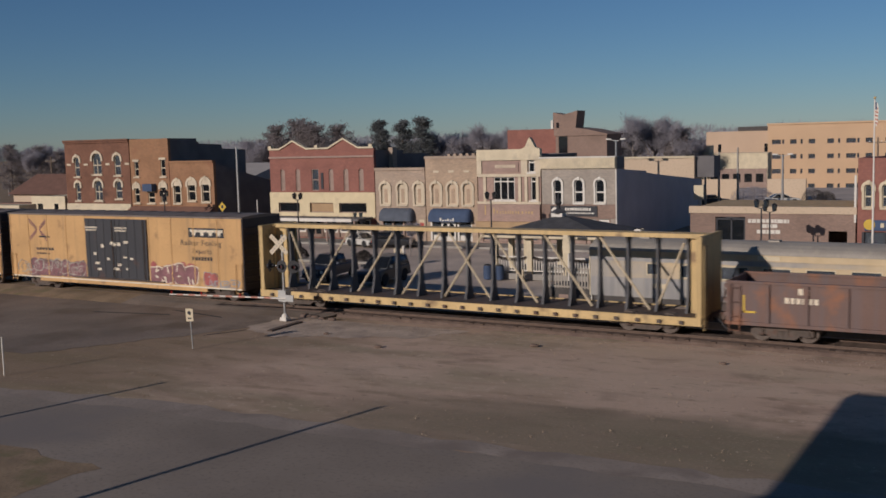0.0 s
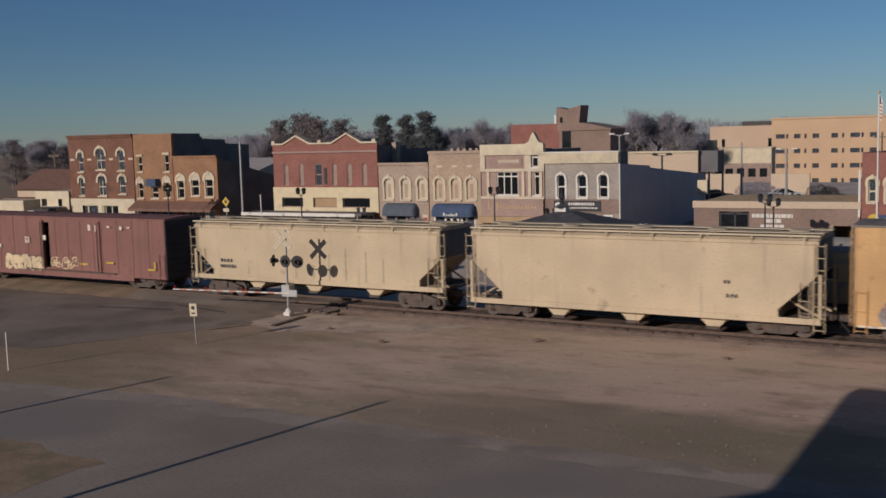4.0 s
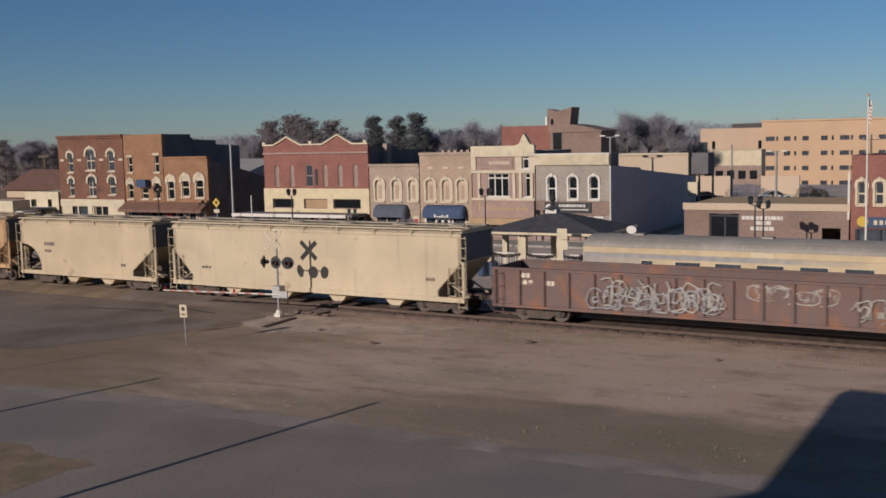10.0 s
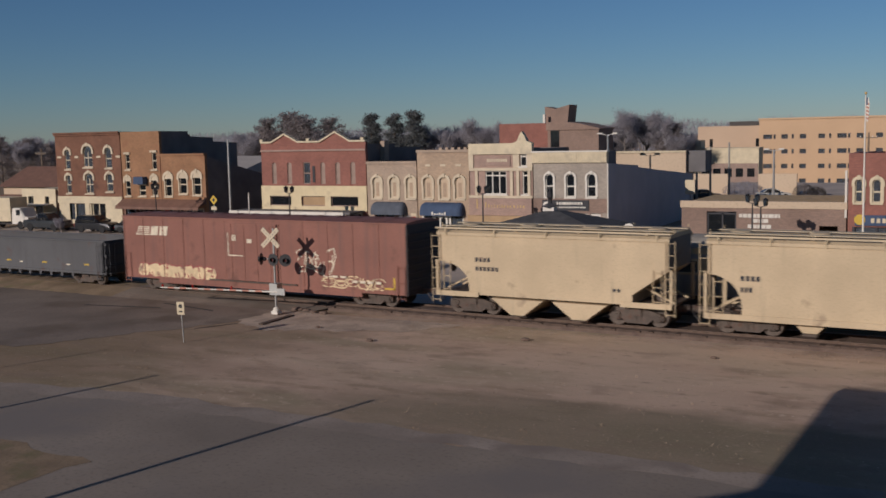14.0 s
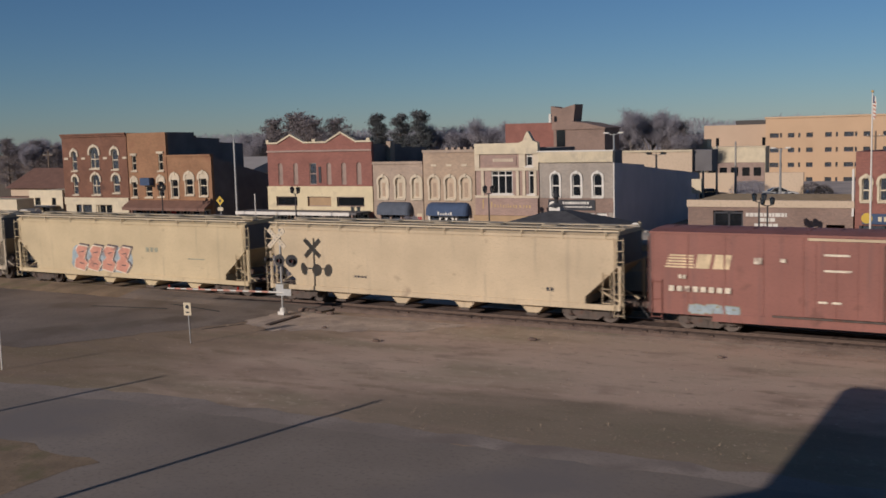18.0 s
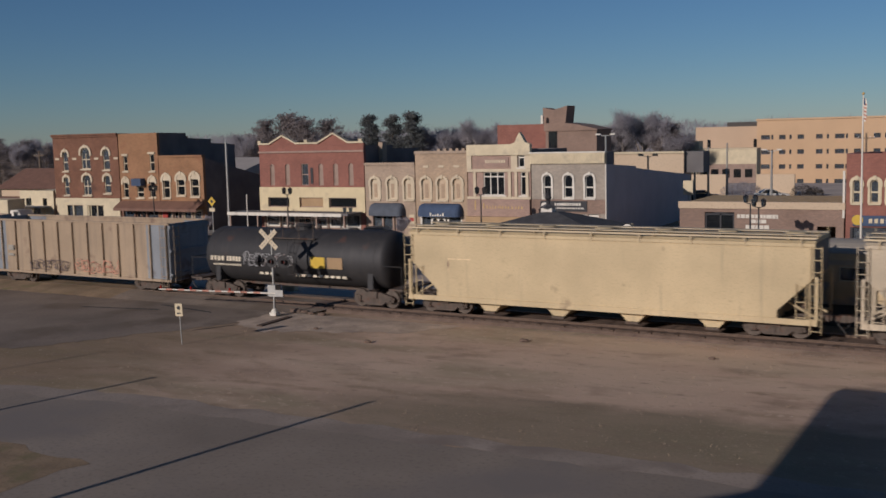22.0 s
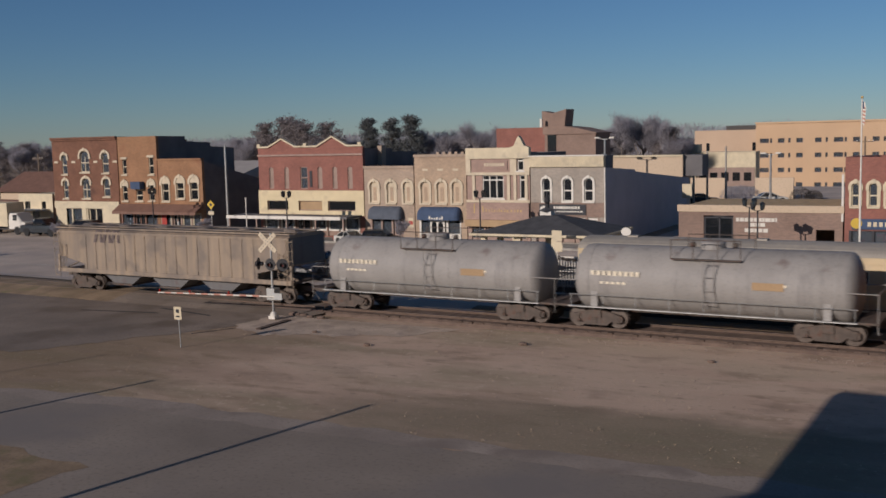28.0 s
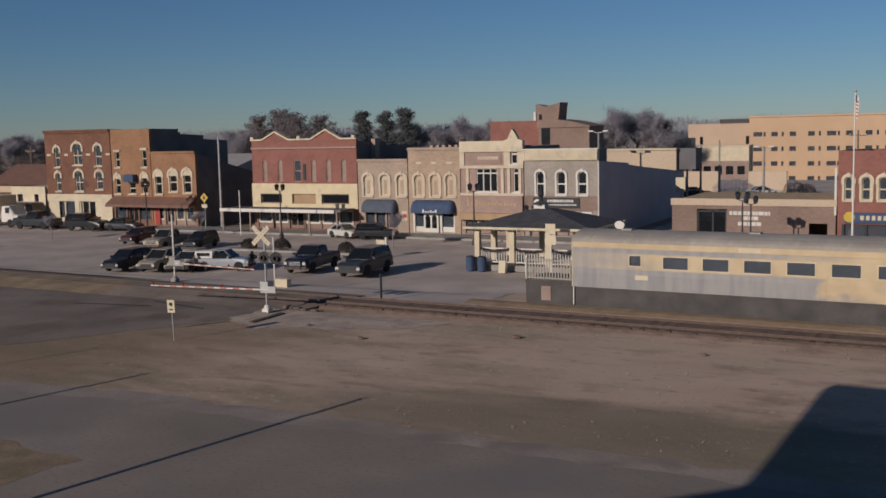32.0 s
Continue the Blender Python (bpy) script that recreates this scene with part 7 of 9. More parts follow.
def build_crossing():
    crossing_signal(-30.69, 40.05, 4.15, True, "railway crossing signal with white crossbuck and lowered gate", 7.1, ((-0.56, -70), (0.08, 0), (0.74, 20)), 2.66)
    g = crossing_signal(-42.45, 46.7, 3.95, False, "crossing signal across the track with its gate down", 6.1, ((-0.35, 180), (0.35, 180)), 2.35, arm_side=1, cross=False)
    for o in g.children:
        if o.name.startswith(("mast", "gate_mechanism")):
            o.data.materials[0] = M["white" if o.name.startswith("mast") else "concrete"]
    b = thing("relay_box", pose(-35.0, 47.2, 0.0), "low beige relay box on the ground beyond the track", "relay box")
    bpart("box", (-0.42, 0.42, -0.2, 0.2, 0.02, 0.44), M["cream"], b)
    bpart("lid", (-0.45, 0.45, -0.23, 0.23, 0.444, 0.49), M["cream"], b)
    # small sign in the grass
    s = post_on("notice_sign", -30.3, 33.1, 1.75, 0.028, M["steel"], "small pale notice sign on a leaning post in the grass", "sign", z=0.0)
    bpart("board", (-0.2, 0.2, -0.05, -0.03, 1.2, 1.74), M["cream"], s)
    bm = bmesh.new()
    prism(bm, arc(0, 1.55, 0.1, -60, 200, 8), "y", -0.054, -0.051)
    box(bm, -0.1, 0.1, -0.054, -0.051, 1.3, 1.36)
    tagged(part("lettering", bm, M["sign_dark"], s), kind="stuff")
    s.rotation_euler = (0, radians(-2), 0)
    p = post_on("marker_post", -27.22, 44.95, 1.4, 0.06, M["sign_dark"], "short dark marker post beside the track", "post", z=0.0)
    p = post_on("white_post", -33.75, 26.4, 1.5, 0.03, M["white"], "white post at the street's edge", "post", z=0.0)
    in_town()
    post_on("white_post", -37.28, 49.5, 2.5, 0.05, M["white"], "thin white post beyond the crossing", "post")
    s = post_on("car_park_sign", -36.3, 60.8, 1.35, 0.09, M["white"], "white post with a small yellowish board in the car park", "sign")
    bpart("board", (-0.75, -0.1, -0.06, -0.03, 0.65, 1.15), M["cream"], s)
    in_town(False)
    # stones by the track
    r = random.Random(4)
    for x, y, k in ((-30.41, 41.35, 0.22), (-29.88, 41.37, 0.15), (-29.3, 41.1, 0.13), (-28.6, 41.0, 0.16), (-17.0, 38.7, 0.14), (-9.2, 38.2, 0.1), (-26.8, 37.9, 0.1), (-23.0, 36.2, 0.12)):
        bm = bmesh.new()
        bmesh.ops.create_icosphere(bm, subdivisions=2, radius=k)
        for v in bm.verts:
            v.co = Vector((v.co.x * 1.4, v.co.y, v.co.z * 0.6)) * (1 + 0.25 * noise.noise(v.co * 9 + Vector((x, y, 0))))
        alone("stone", bm, M["ballast"], "dark stone lying beside the track", "stone", pose(x, y, 0.02 + k * 0.3), "stones beside the track")
    # thin dark strip along the dark line beside the signal's foot
    alone("plank", box(bmesh.new(), -0.14, 0.14, -1.25, 1.25, 0.0, 0.07), M["sleeper"], "long dark strip lying by the crossing signal", "plank", pose(-29.75, 38.8, 0.0, 0, 0, 2))


def build_gazebo():
    g = thing("gazebo", pose(-24.0, 59.2, 0.05), "white gazebo with a dark hipped roof and garlands on its railing", "gazebo")
    hx, hy = 3.6, 2.5
    bpart("floor", (-hx, hx, -hy, hy, 0.0, 0.35), M["concrete"], g)
    nx, ny = 4, 3
    spots = [(-hx + 0.15 + (2 * hx - 0.3) * i / (nx - 1), y) for i in range(nx) for y in (-hy + 0.15, hy - 0.15)] + [(x, 0.0) for x in (-hx + 0.15, hx - 0.15)]
    post = mesh_of("post", box(bmesh.new(), -0.16, 0.16, -0.16, 0.16, 0.35, 2.6), M["cream"])
    for x, y in spots:
        part("post", post, None, g, at=(x, y, 0))
    for y0, y1 in ((-hy, -hy + 0.2), (hy - 0.2, hy)):
        bpart("beam", (-hx, hx, y0, y1, 2.45, 2.7), M["cream"], g)
    bm = bmesh.new()
    e = 0.55
    base = [bm.verts.new((sx * (hx + e), sy * (hy + e), 2.66)) for sx, sy in ((-1, -1), (1, -1), (1, 1), (-1, 1))]
    top = [bm.verts.new((sx * 0.5, sy * 0.4, 3.62)) for sx, sy in ((-1, -1), (1, -1), (1, 1), (-1, 1))]
    bm.faces.new(base)
    bm.faces.new(top)
    for i in range(4):
        bm.faces.new((base[i], base[(i + 1) % 4], top[(i + 1) % 4], top[i]))
    part("roof", bm, M["shingle"], g, "dark shingled hipped roof")
    bm = bmesh.new()
    for a, b in (((-hx - e, -hy - e), (hx + e, -hy - e)), ((hx + e, -hy - e), (hx + e, hy + e)), ((-hx - e, -hy - e), (-hx - e, hy + e)), ((-hx - e, hy + e), (hx + e, hy + e))):
        x0, x1, y0, y1 = min(a[0], b[0]) - 0.02, max(a[0], b[0]) + 0.02, min(a[1], b[1]) - 0.02, max(a[1], b[1]) + 0.02
        box(bm, x0, x1, y0, y1, 2.56, 2.7)
    part("fascia", bm, M["cream"], g)
    c = part("cupola", box(bmesh.new(), -0.62, 0.1, -0.3, 0.3, 3.55, 3.85), M["white"], g, "small white cupola")
    part("weathervane", lathe(bmesh.new(), [(3.9, 0.16), (4.3, 0.12), (4.45, 0.22), (4.6, 0.2), (4.8, 0.06), (5.1, 0.03)], "z", 8), M["black"], c, "dark finial", at=(-0.26, 0, 0))
    part("cupola_roof", shift(lathe(bmesh.new(), [(0, 0.6), (0.25, 0.1), (0.5, 0.02)], "z", 4), -0.26, 0, 3.86), M["shingle"], c)
    for i in range(nx - 1):
        a = -hx + 0.3 + (2 * hx - 0.3) * i / (nx - 1)
        b = a + (2 * hx - 0.3) / (nx - 1) - 0.3
        bm = box(bmesh.new(), a, b, -hy + 0.1, -hy + 0.2, 1.32, 1.4)
        box(bm, a, b, -hy + 0.1, -hy + 0.2, 0.5, 0.56)
        rl = part("railing", bm, M["white"], g)
        k = 12
        for j in range(k):
            x = a + (b - a) * (j + 0.5) / k
            part("baluster", box(bmesh.new(), x - 0.02, x + 0.02, -hy + 0.13, -hy + 0.17, 0.56, 1.32), M["white"], rl)
        r = random.Random(i)
        bm = bmesh.new()
        for j in range(60):  # garland of green twigs along the rail
            u = j / 59
            p = Vector((a + (b - a) * u, -hy + 0.06, 1.42 - 0.16 * math.sin(math.pi * u) - 0.05))
            for _ in range(5):
                q = p + Vector((r.uniform(-0.12, 0.12), r.uniform(-0.1, 0.08), r.uniform(-0.12, 0.1)))
                w = Vector((r.uniform(-0.05, 0.05), r.uniform(-0.05, 0.05), r.uniform(-0.05, 0.05)))
                bm.faces.new([bm.verts.new(p), bm.verts.new(q + w), bm.verts.new(q - w)])
        part("garland", bm, M["shrub"], g, "evergreen garland")
    # barrels, tables and a board by the gazebo
    for x, y in ((-27.72, 56.3), (-26.95, 56.3)):
        b = alone("barrel", lathe(bmesh.new(), [(0, 0.24), (0.05, 0.27), (0.45, 0.28), (0.78, 0.27), (0.84, 0.24)], "z", 18), M["awning_blue"], "blue-grey litter barrel beside the gazebo", "barrel", pose(x, y, 0.05), "barrels by the gazebo")
        part("lid", lathe(bmesh.new(), [(0.841, 0.25), (0.89, 0.23), (0.93, 0.1)], "z", 18), M["black"], b)
    t = thing("sandwich_board", pose(-25.44, 56.0, 0.05), "small cream sandwich board before the gazebo", "sign")
    for side in (-1, 1):
        p = part("panel", box(bmesh.new(), -0.22, 0.22, -0.015, 0.015, 0, 0.75), M["cream"], t, at=(0, side * 0.16, 0))
        p.rotation_euler = (radians(side * 10), 0, 0)
    s = post_on("information_board", -21.96, 55.0, 2.2, 0.05, M["white"], "white board with two rounded panels on a post", "sign")
    bpart("panel", (-0.3, 0.3, -0.08, -0.052, 2.5, 3.1), M["cream"], s)
    part("panel", prism(bmesh.new(), [(-0.32, 1.9), (0.32, 1.9), (0.36, 2.2), (0.28, 2.46), (-0.28, 2.46), (-0.36, 2.2)], "y", -0.08, -0.052), M["cream"], s)
    part("mast", rod(bmesh.new(), (0, 0, 2.2), (0, 0, 3.05), 0.04), M["white"], s)
    s = post_on("round_sign", -16.93, 52.05, 3.1, 0.04, M["steel"], "round white sign on a post behind the coach", "sign")
    part("disc", prism(bmesh.new(), [(0.27 * math.cos(radians(a)), 3.41 + 0.22 * math.sin(radians(a))) for a in range(0, 360, 24)], "y", -0.08, -0.052), M["white"], s)


def build_coach():
    """The parked passenger coach and its entrance deck."""
    m = TRACK @ pose(7.35, 3.72, 0.0)
    c = thing("passenger_coach", m, "parked silver and cream passenger coach with a row of windows", "railway coach")
    L, w, z0, z1 = 25.0, 2.9, 1.0, 3.16
    h = [(2.83, 3.37, 2.12, 2.58, 0)] + [(4.44 + i * 1.83, 5.58 + i * 1.83, 2.04, 2.57, 0) for i in range(10)]
    part("side_wall", wall_with_holes(bmesh.new(), 0, L, z0, z1, 0, 0.09, h), M["coach"], c, "dulled aluminium side with cream patches")
    part("side_wall", box(bmesh.new(), 0, L, w - 0.09, w, z0, z1), M["coach"], c)
    for x0, x1 in ((0.0, 0.1), (L - 0.1, L)):
        bpart("end_wall", (x0, x1, 0.09, w - 0.09, z0, z1), M["coach"], c)
    pts = [(w / 2 - (w / 2 + 0.03) * math.cos(radians(a)), z1 + 0.003 + 0.48 * math.sin(radians(a))) for a in (0, 8, 20, 35, 55, 75, 90, 105, 125, 145, 160, 172, 180)]
    part("roof", prism(bmesh.new(), pts, "x", -0.04, L + 0.04), M["coach_roof"], c, "rounded grey roof", smooth=False)
    bpart("floor", (0.1, L - 0.1, 0.09, w - 0.09, z0, z0 + 0.12), M["coach_dark"], c)
    bpart("aisle_wall", (0.1, L - 0.1, 1.9, 1.95, z0 + 0.13, z1), M["board"], c)
    for q in h:
        bm = bmesh.new()
        x0, x1, a, b, _ = q
        for p in ((x0 - 0.05, x0, a - 0.05, b + 0.05), (x1, x1 + 0.05, a - 0.05, b + 0.05), (x0, x1, a - 0.05, a), (x0, x1, b, b + 0.05)):
            box(bm, p[0], p[1], -0.02, -0.003, p[2], p[3])
        f = part("window", bm, M["cream"], c)
        part("blind", box(bmesh.new(), x0, x1, 0.07, 0.08, a + (0.12 if int(x0 * 10) % 3 == 0 else 0.0), b), M["blind"], f, "drawn grey window blind")
        part("pane", box(bmesh.new(), x0, x1, 0.03, 0.045, a, b), M["glass"], f)
    for z, d in ((z1 - 0.28, 0.03), (2.64, 0.016), (1.94, 0.016), (z0, 0.03)):
        bpart("belt_rail", (0.0, L, -d, -0.002, z, z + 0.05), M["coach"], c)
    for i in range(14):  # fluted lower side
        z = 1.06 + i * 0.045
        bpart("flute", (0.1, L - 0.1, -0.012, -0.002, z, z + 0.02), M["coach"], c)
    bpart("notice_board", (3.1, 3.72, -0.018, -0.013, 1.47, 1.68), M["cream"], c)
    bpart("letter_board", (7.85, 8.8, -0.016, -0.005, 2.93, 3.12), M["cream"], c)
    bpart("corner_trim", (-0.05, -0.004, -0.02, 0.12, z0, z1), M["cream"], c)
    bpart("skirt", (0.1, L - 0.1, 0.06, 0.12, 0.02, z0 - 0.004), M["coach_dark"], c, "dark underframe skirt")
    bpart("underframe", (0.3, L - 0.3, 0.3, w - 0.3, 0.2, z0 - 0.006), M["coach_dark"], c)
    for x in (3.0, L - 3.0):
        for dx in (-1.2, 1.2):
            for y in (0.55, w - 0.55):
                part("wheel", GEAR["wheel"], None, c, at=(x + dx, y, 0.4))
    for i in range(4):
        part("roof_vent", box(bmesh.new(), 2.0 + i * 6, 2.5 + i * 6, w / 2 - 0.25, w / 2 + 0.25, z1 + 0.44, z1 + 0.54), M["coach_roof"], c)
    d = thing("entrance_deck", TRACK @ pose(4.75, 3.9, 0.0), "small wooden entrance deck with pale pickets beside the coach", "deck")
    bpart("platform", (0, 2.5, 0, 2.4, 1.05, 1.2), M["coach_dark"], d)
    bpart("skirting", (0.02, 2.48, 0.02, 2.38, 0.0, 1.046), M["coach_dark"], d, "dark panelled base")
    bpart("hatch", (0.85, 1.35, -0.01, 0.015, 0.2, 0.9), M["board"], d)
    for z in (1.26, 2.12):
        bpart("rail", (0, 2.5, -0.03, 0.03, z, z + 0.08), M["coach_roof"], d)
    picket = mesh_of("picket", box(bmesh.new(), -0.035, 0.035, -0.055, -0.032, 1.22, 2.26), M["coach_roof"])
    for i in range(16):
        part("picket", picket, None, d, at=(0.1 + i * 0.153, 0, 0))
    for x in (0.03, 2.47):
        bpart("newel", (x - 0.05, x + 0.05, 0.032, 0.13, 1.2, 2.35), M["white"], d)
    s = post_on("deck_pole", -17.5, 46.7, 1.05, 0.04, M["white"], "thin white marker pole by the coach", "post", z=0.1)


def build_vehicles():
    vehicle("suv", -49.3, 49.9, -84, gloss("black_gloss", (0.02, 0.021, 0.024)), "black estate car waiting at the crossing with headlights towards the track", "car", size=0.76)
    vehicle("suv", -47.0, 50.5, -80, gloss("beige_gloss", (0.36, 0.31, 0.23)), "beige estate car with dark windows waiting at the crossing", "car", size=0.76)
    vehicle("sedan", -45.2, 51.2, -80, gloss("cream_gloss", (0.5, 0.45, 0.36)), "cream sedan waiting at the crossing", "car", size=0.82)
    vehicle("pickup", -42.95, 51.9, 15, gloss("grey_blue_gloss", (0.33, 0.35, 0.37)), "silver-blue pickup truck with a white bed cap in the car park", "pickup truck", cap=True, size=0.68)
    vehicle("pickup", -37.3, 53.5, -84, gloss("navy_gloss", (0.02, 0.026, 0.045)), "dark blue pickup truck waiting near the crossing", "pickup truck", size=0.84)
    vehicle("suv", -33.1, 52.9, -86, gloss("charcoal_gloss", (0.045, 0.05, 0.055)), "dark grey estate car with a chrome grille", "car", size=0.92)
    vehicle("pickup", -55.6, 60.6, -84, gloss("beige_gloss", (0.36, 0.31, 0.23)), "beige pickup truck in the car park", "pickup truck", size=0.78)
    vehicle("suv", -53.4, 61.8, -84, gloss("black_gloss", (0.02, 0.021, 0.024)), "black estate car parked beside a beige pickup", "car", size=0.7)
    vehicle("suv", -60.9, 63.0, -84, gloss("dark_red_gloss", (0.09, 0.03, 0.03)), "dark red estate car in the car park", "car", size=0.7)
    vehicle("sedan", -70.3, 71.0, 6, gloss("charcoal_gloss", (0.045, 0.05, 0.055)), "charcoal sedan parked by the kerb", "car", size=0.8)
    vehicle("sedan", -46.2, 71.0, -20, gloss("white_gloss", (0.62, 0.6, 0.55)), "white sedan parked in front of the shops", "car", size=0.75)
    vehicle("suv", -43.2, 70.9, 14, gloss("black_gloss", (0.02, 0.021, 0.024)), "black estate car parked under the blue awnings", "car", size=0.72)
    vehicle("suv", -74.2, 70.3, 4, gloss("black_gloss", (0.02, 0.021, 0.024)), "black estate car parked by the shops", "car")
    vehicle("pickup", -80.6, 70.2, 2, gloss("charcoal_gloss", (0.045, 0.05, 0.055)), "dark pickup truck parked by the shops", "pickup truck")
    vehicle("sedan", -23.0, 123.5, 25, gloss("white_gloss", (0.62, 0.6, 0.55)), "white sedan in the car park behind the garage", "car", size=0.85)
    vehicle("sedan", -30.2, 121.0, 15, gloss("black_gloss", (0.02, 0.021, 0.024)), "black sedan in the car park behind the garage", "car", size=0.85)
    # small box truck beside the corner shop
    t = thing("box_truck", pose(-87.0, 71.0, 0.055, 0, 0, 4), "cream box truck parked at the street corner", "truck")
    bpart("cargo_box", (-3.0, 1.4, -1.1, 1.1, 0.8, 3.1), M["cream"], t)
    part("cab", loft(bmesh.new(), [(1.45, 1.0, 0.9, 0.55, 2.1), (2.4, 1.0, 0.9, 0.55, 2.1), (3.0, 0.98, 0.85, 0.5, 1.3), (3.4, 0.95, 0.85, 0.5, 1.15)]), M["white"], t)
    bpart("windscreen_band", (2.0, 2.45, -1.005, 1.005, 1.4, 1.95), M["glass_dark"], t)
    bpart("chassis", (-3.0, 3.0, -0.5, 0.5, 0.45, 0.79), M["black"], t)
    for x in (-1.9, 2.5):
        for y in (-0.9, 0.9):
            wheel_of(t, x, y, 0.42)


def build_street():
    for x, y, h in ((-51.1, 69.0, 4.4), (-66.9, 70.4, 4.5), (-33.6, 69.0, 4.5), (-13.97, 68.0, 4.1), (-13.75, 69.5, 3.75)):
        street_lamp(x, y, h)
    s = post_on("crossing_sign", -60.0, 70.2, 3.5, 0.04, M["steel"], "yellow diamond warning sign on a post", "sign")
    part("diamond", prism(bmesh.new(), [(0, 2.75), (0.42, 3.17), (0, 3.59), (-0.42, 3.17)], "y", -0.07, -0.045), M["yellow"], s)
    part("symbol", prism(bmesh.new(), arc(0, 3.17, 0.14, 0, 330, 10), "y", -0.075, -0.071), M["black"], s)
    bpart("plate", (-0.3, 0.3, -0.07, -0.045, 2.3, 2.6), M["cream"], s)
    post_on("banner_pole", -56.3, 70.3, 3.8, 0.05, M["white"], "thin white pole by the canopy", "post")
    # utility poles
    for x, y, h, arms in ((-63.85, 77.0, 8.3, 3), (-28.9, 112.0, 5.6, 3), (-27.2, 111.0, 6.4, 3), (-25.7, 113.0, 6.8, 3), (-20.5, 110.0, 6.0, 2), (-33.85, 97.5, 8.0, 2), (-12.6, 120.0, 7.5, 1), (-106, 92, 7.6, 1)):
        p = thing("utility_pole", pose(x, y, town_z(x, y)), {2: "tall lamp pole behind the shops", 3: "plain grey steel pole"}.get(arms, "weathered wooden utility pole behind the shops"), "utility pole")
        part("pole", rod(bmesh.new(), (0, 0, 0), (0, 0, h), 0.14, 0.09, 8), M["pole_wood"] if arms < 2 else M["steel" if arms == 2 or y < 100 else "concrete"], p)
        if arms == 1:
            bpart("crossarm", (-0.9, 0.9, -0.14, -0.02, h - 0.6, h - 0.5), M["pole_wood"], p)
            for dx in (-0.8, -0.4, 0.4, 0.8):
                part("insulator", lathe(bmesh.new(), [(0, 0.04), (0.1, 0.05), (0.14, 0.02)], "z", 6), M["white"], p, at=(dx, -0.08, h - 0.5))
        if arms == 2:
            for s in (-1, 1):
                part("lamp_arm", rod(bmesh.new(), (0, 0, h - 0.1), (s * 0.7, 0, h + 0.05), 0.03, seg=6), M["steel"], p)
                bpart("lamp_head", (min(s * 0.5, s * 1.0), max(s * 0.5, s * 1.0), -0.14, 0.14, h + 0.03, h + 0.16), M["white"], p)
    # flagpole
    f = post_on("flagpole", -7.35, 68.0, 10.2, 0.07, M["white"], "white flagpole with a limp striped flag", "flagpole", 0.04)
    part("finial", shift(lathe(bmesh.new(), [(0, 0.02), (0.05, 0.08), (0.12, 0.08), (0.17, 0.02)], "z", 10), 0, 0, 10.2), M["gold"], f)
    fl = part("flag", prism(bmesh.new(), [(0.05, 10.05), (0.3, 9.98), (0.42, 9.6), (0.36, 9.0), (0.24, 8.55), (0.06, 8.7)], "y", -0.012, 0.012), M["white"], f, "limp flag with red stripes")
    for i in range(5):
        z = 8.75 + i * 0.22
        part("stripe", prism(bmesh.new(), [(0.07, z), (0.34, z - 0.08), (0.36, z + 0.03), (0.07, z + 0.11)], "y", -0.02, 0.02), M["band"], fl)
    fl.scale = (0.55, 1, 1)
    part("canton", prism(bmesh.new(), [(0.06, 9.6), (0.22, 9.56), (0.2, 10.0), (0.06, 10.04)], "y", -0.024, 0.024), M["awning_blue"], fl)
    # low cream house and brown-roofed house at the end of the street
    b = thing("small_house", pose(-88.4, 76.0, 0), "low cream stucco shop with a flat roof", "house")
    hh = [(-1.6, -0.8, 1.9, 2.9, 0), (0.9, 1.5, 1.9, 2.9, 0), (-0.6, 0.5, 0.1, 2.0, 0)]
    part("front_wall", wall_with_holes(bmesh.new(), -2.5, 2.5, 0, 3.7, 0, 0.3, hh), M["cream"], b)
    bpart("body", (-2.45, 2.45, 1.2, 9, 0, 3.6), M["cream"], b)
    for q in hh:
        w = part("window", box(bmesh.new(), q[0], q[1], 0.1, 0.16, q[2], q[2] + 0.1), M["white"], b)
        part("pane", box(bmesh.new(), q[0], q[1], 0.12, 0.14, q[2] + 0.1, q[3]), M["glass_dark"], w)
    bpart("awning", (-3.0, 2.0, -1.2, -0.01, 2.0, 2.15), M["white"], b)
    b = thing("small_house", pose(-98.5, 84.0, 0), "house with a brown gabled roof at the end of the street", "house")
    bpart("wall", (-5, 5, 0, 8, 0, 3.4), M["tan_pale"], b)
    part("roof", prism(bmesh.new(), [(-0.5, 3.4), (4.0, 5.6), (8.5, 3.4)], "x", -5.5, 5.5), M["awning_brown"], b)
    for x in (-3.2, 0.0, 2.8):
        bpart("window", (x, x + 1.1, -0.05, -0.003, 1.1, 2.4), M["glass_dark"], b)
    bpart("porch", (-5, 2, -2.0, -0.01, 2.3, 2.5), M["awning_brown"], b)
    for x in (-4.8, -1.5, 1.8):
        bpart("porch_post", (x - 0.08, x + 0.08, -1.9, -1.75, 0, 2.296), M["cream"], b)
    # retaining walls in the rear car park
    for x0, x1 in ((-35.0, -29.85), (-26.35, -21.8)):
        alone("retaining_wall", box(bmesh.new(), x0, x1, 131.5, 132.0, -0.8, 2.6), M["tan_pale"], "pale tan retaining wall behind the car park", "wall", kind="structure")


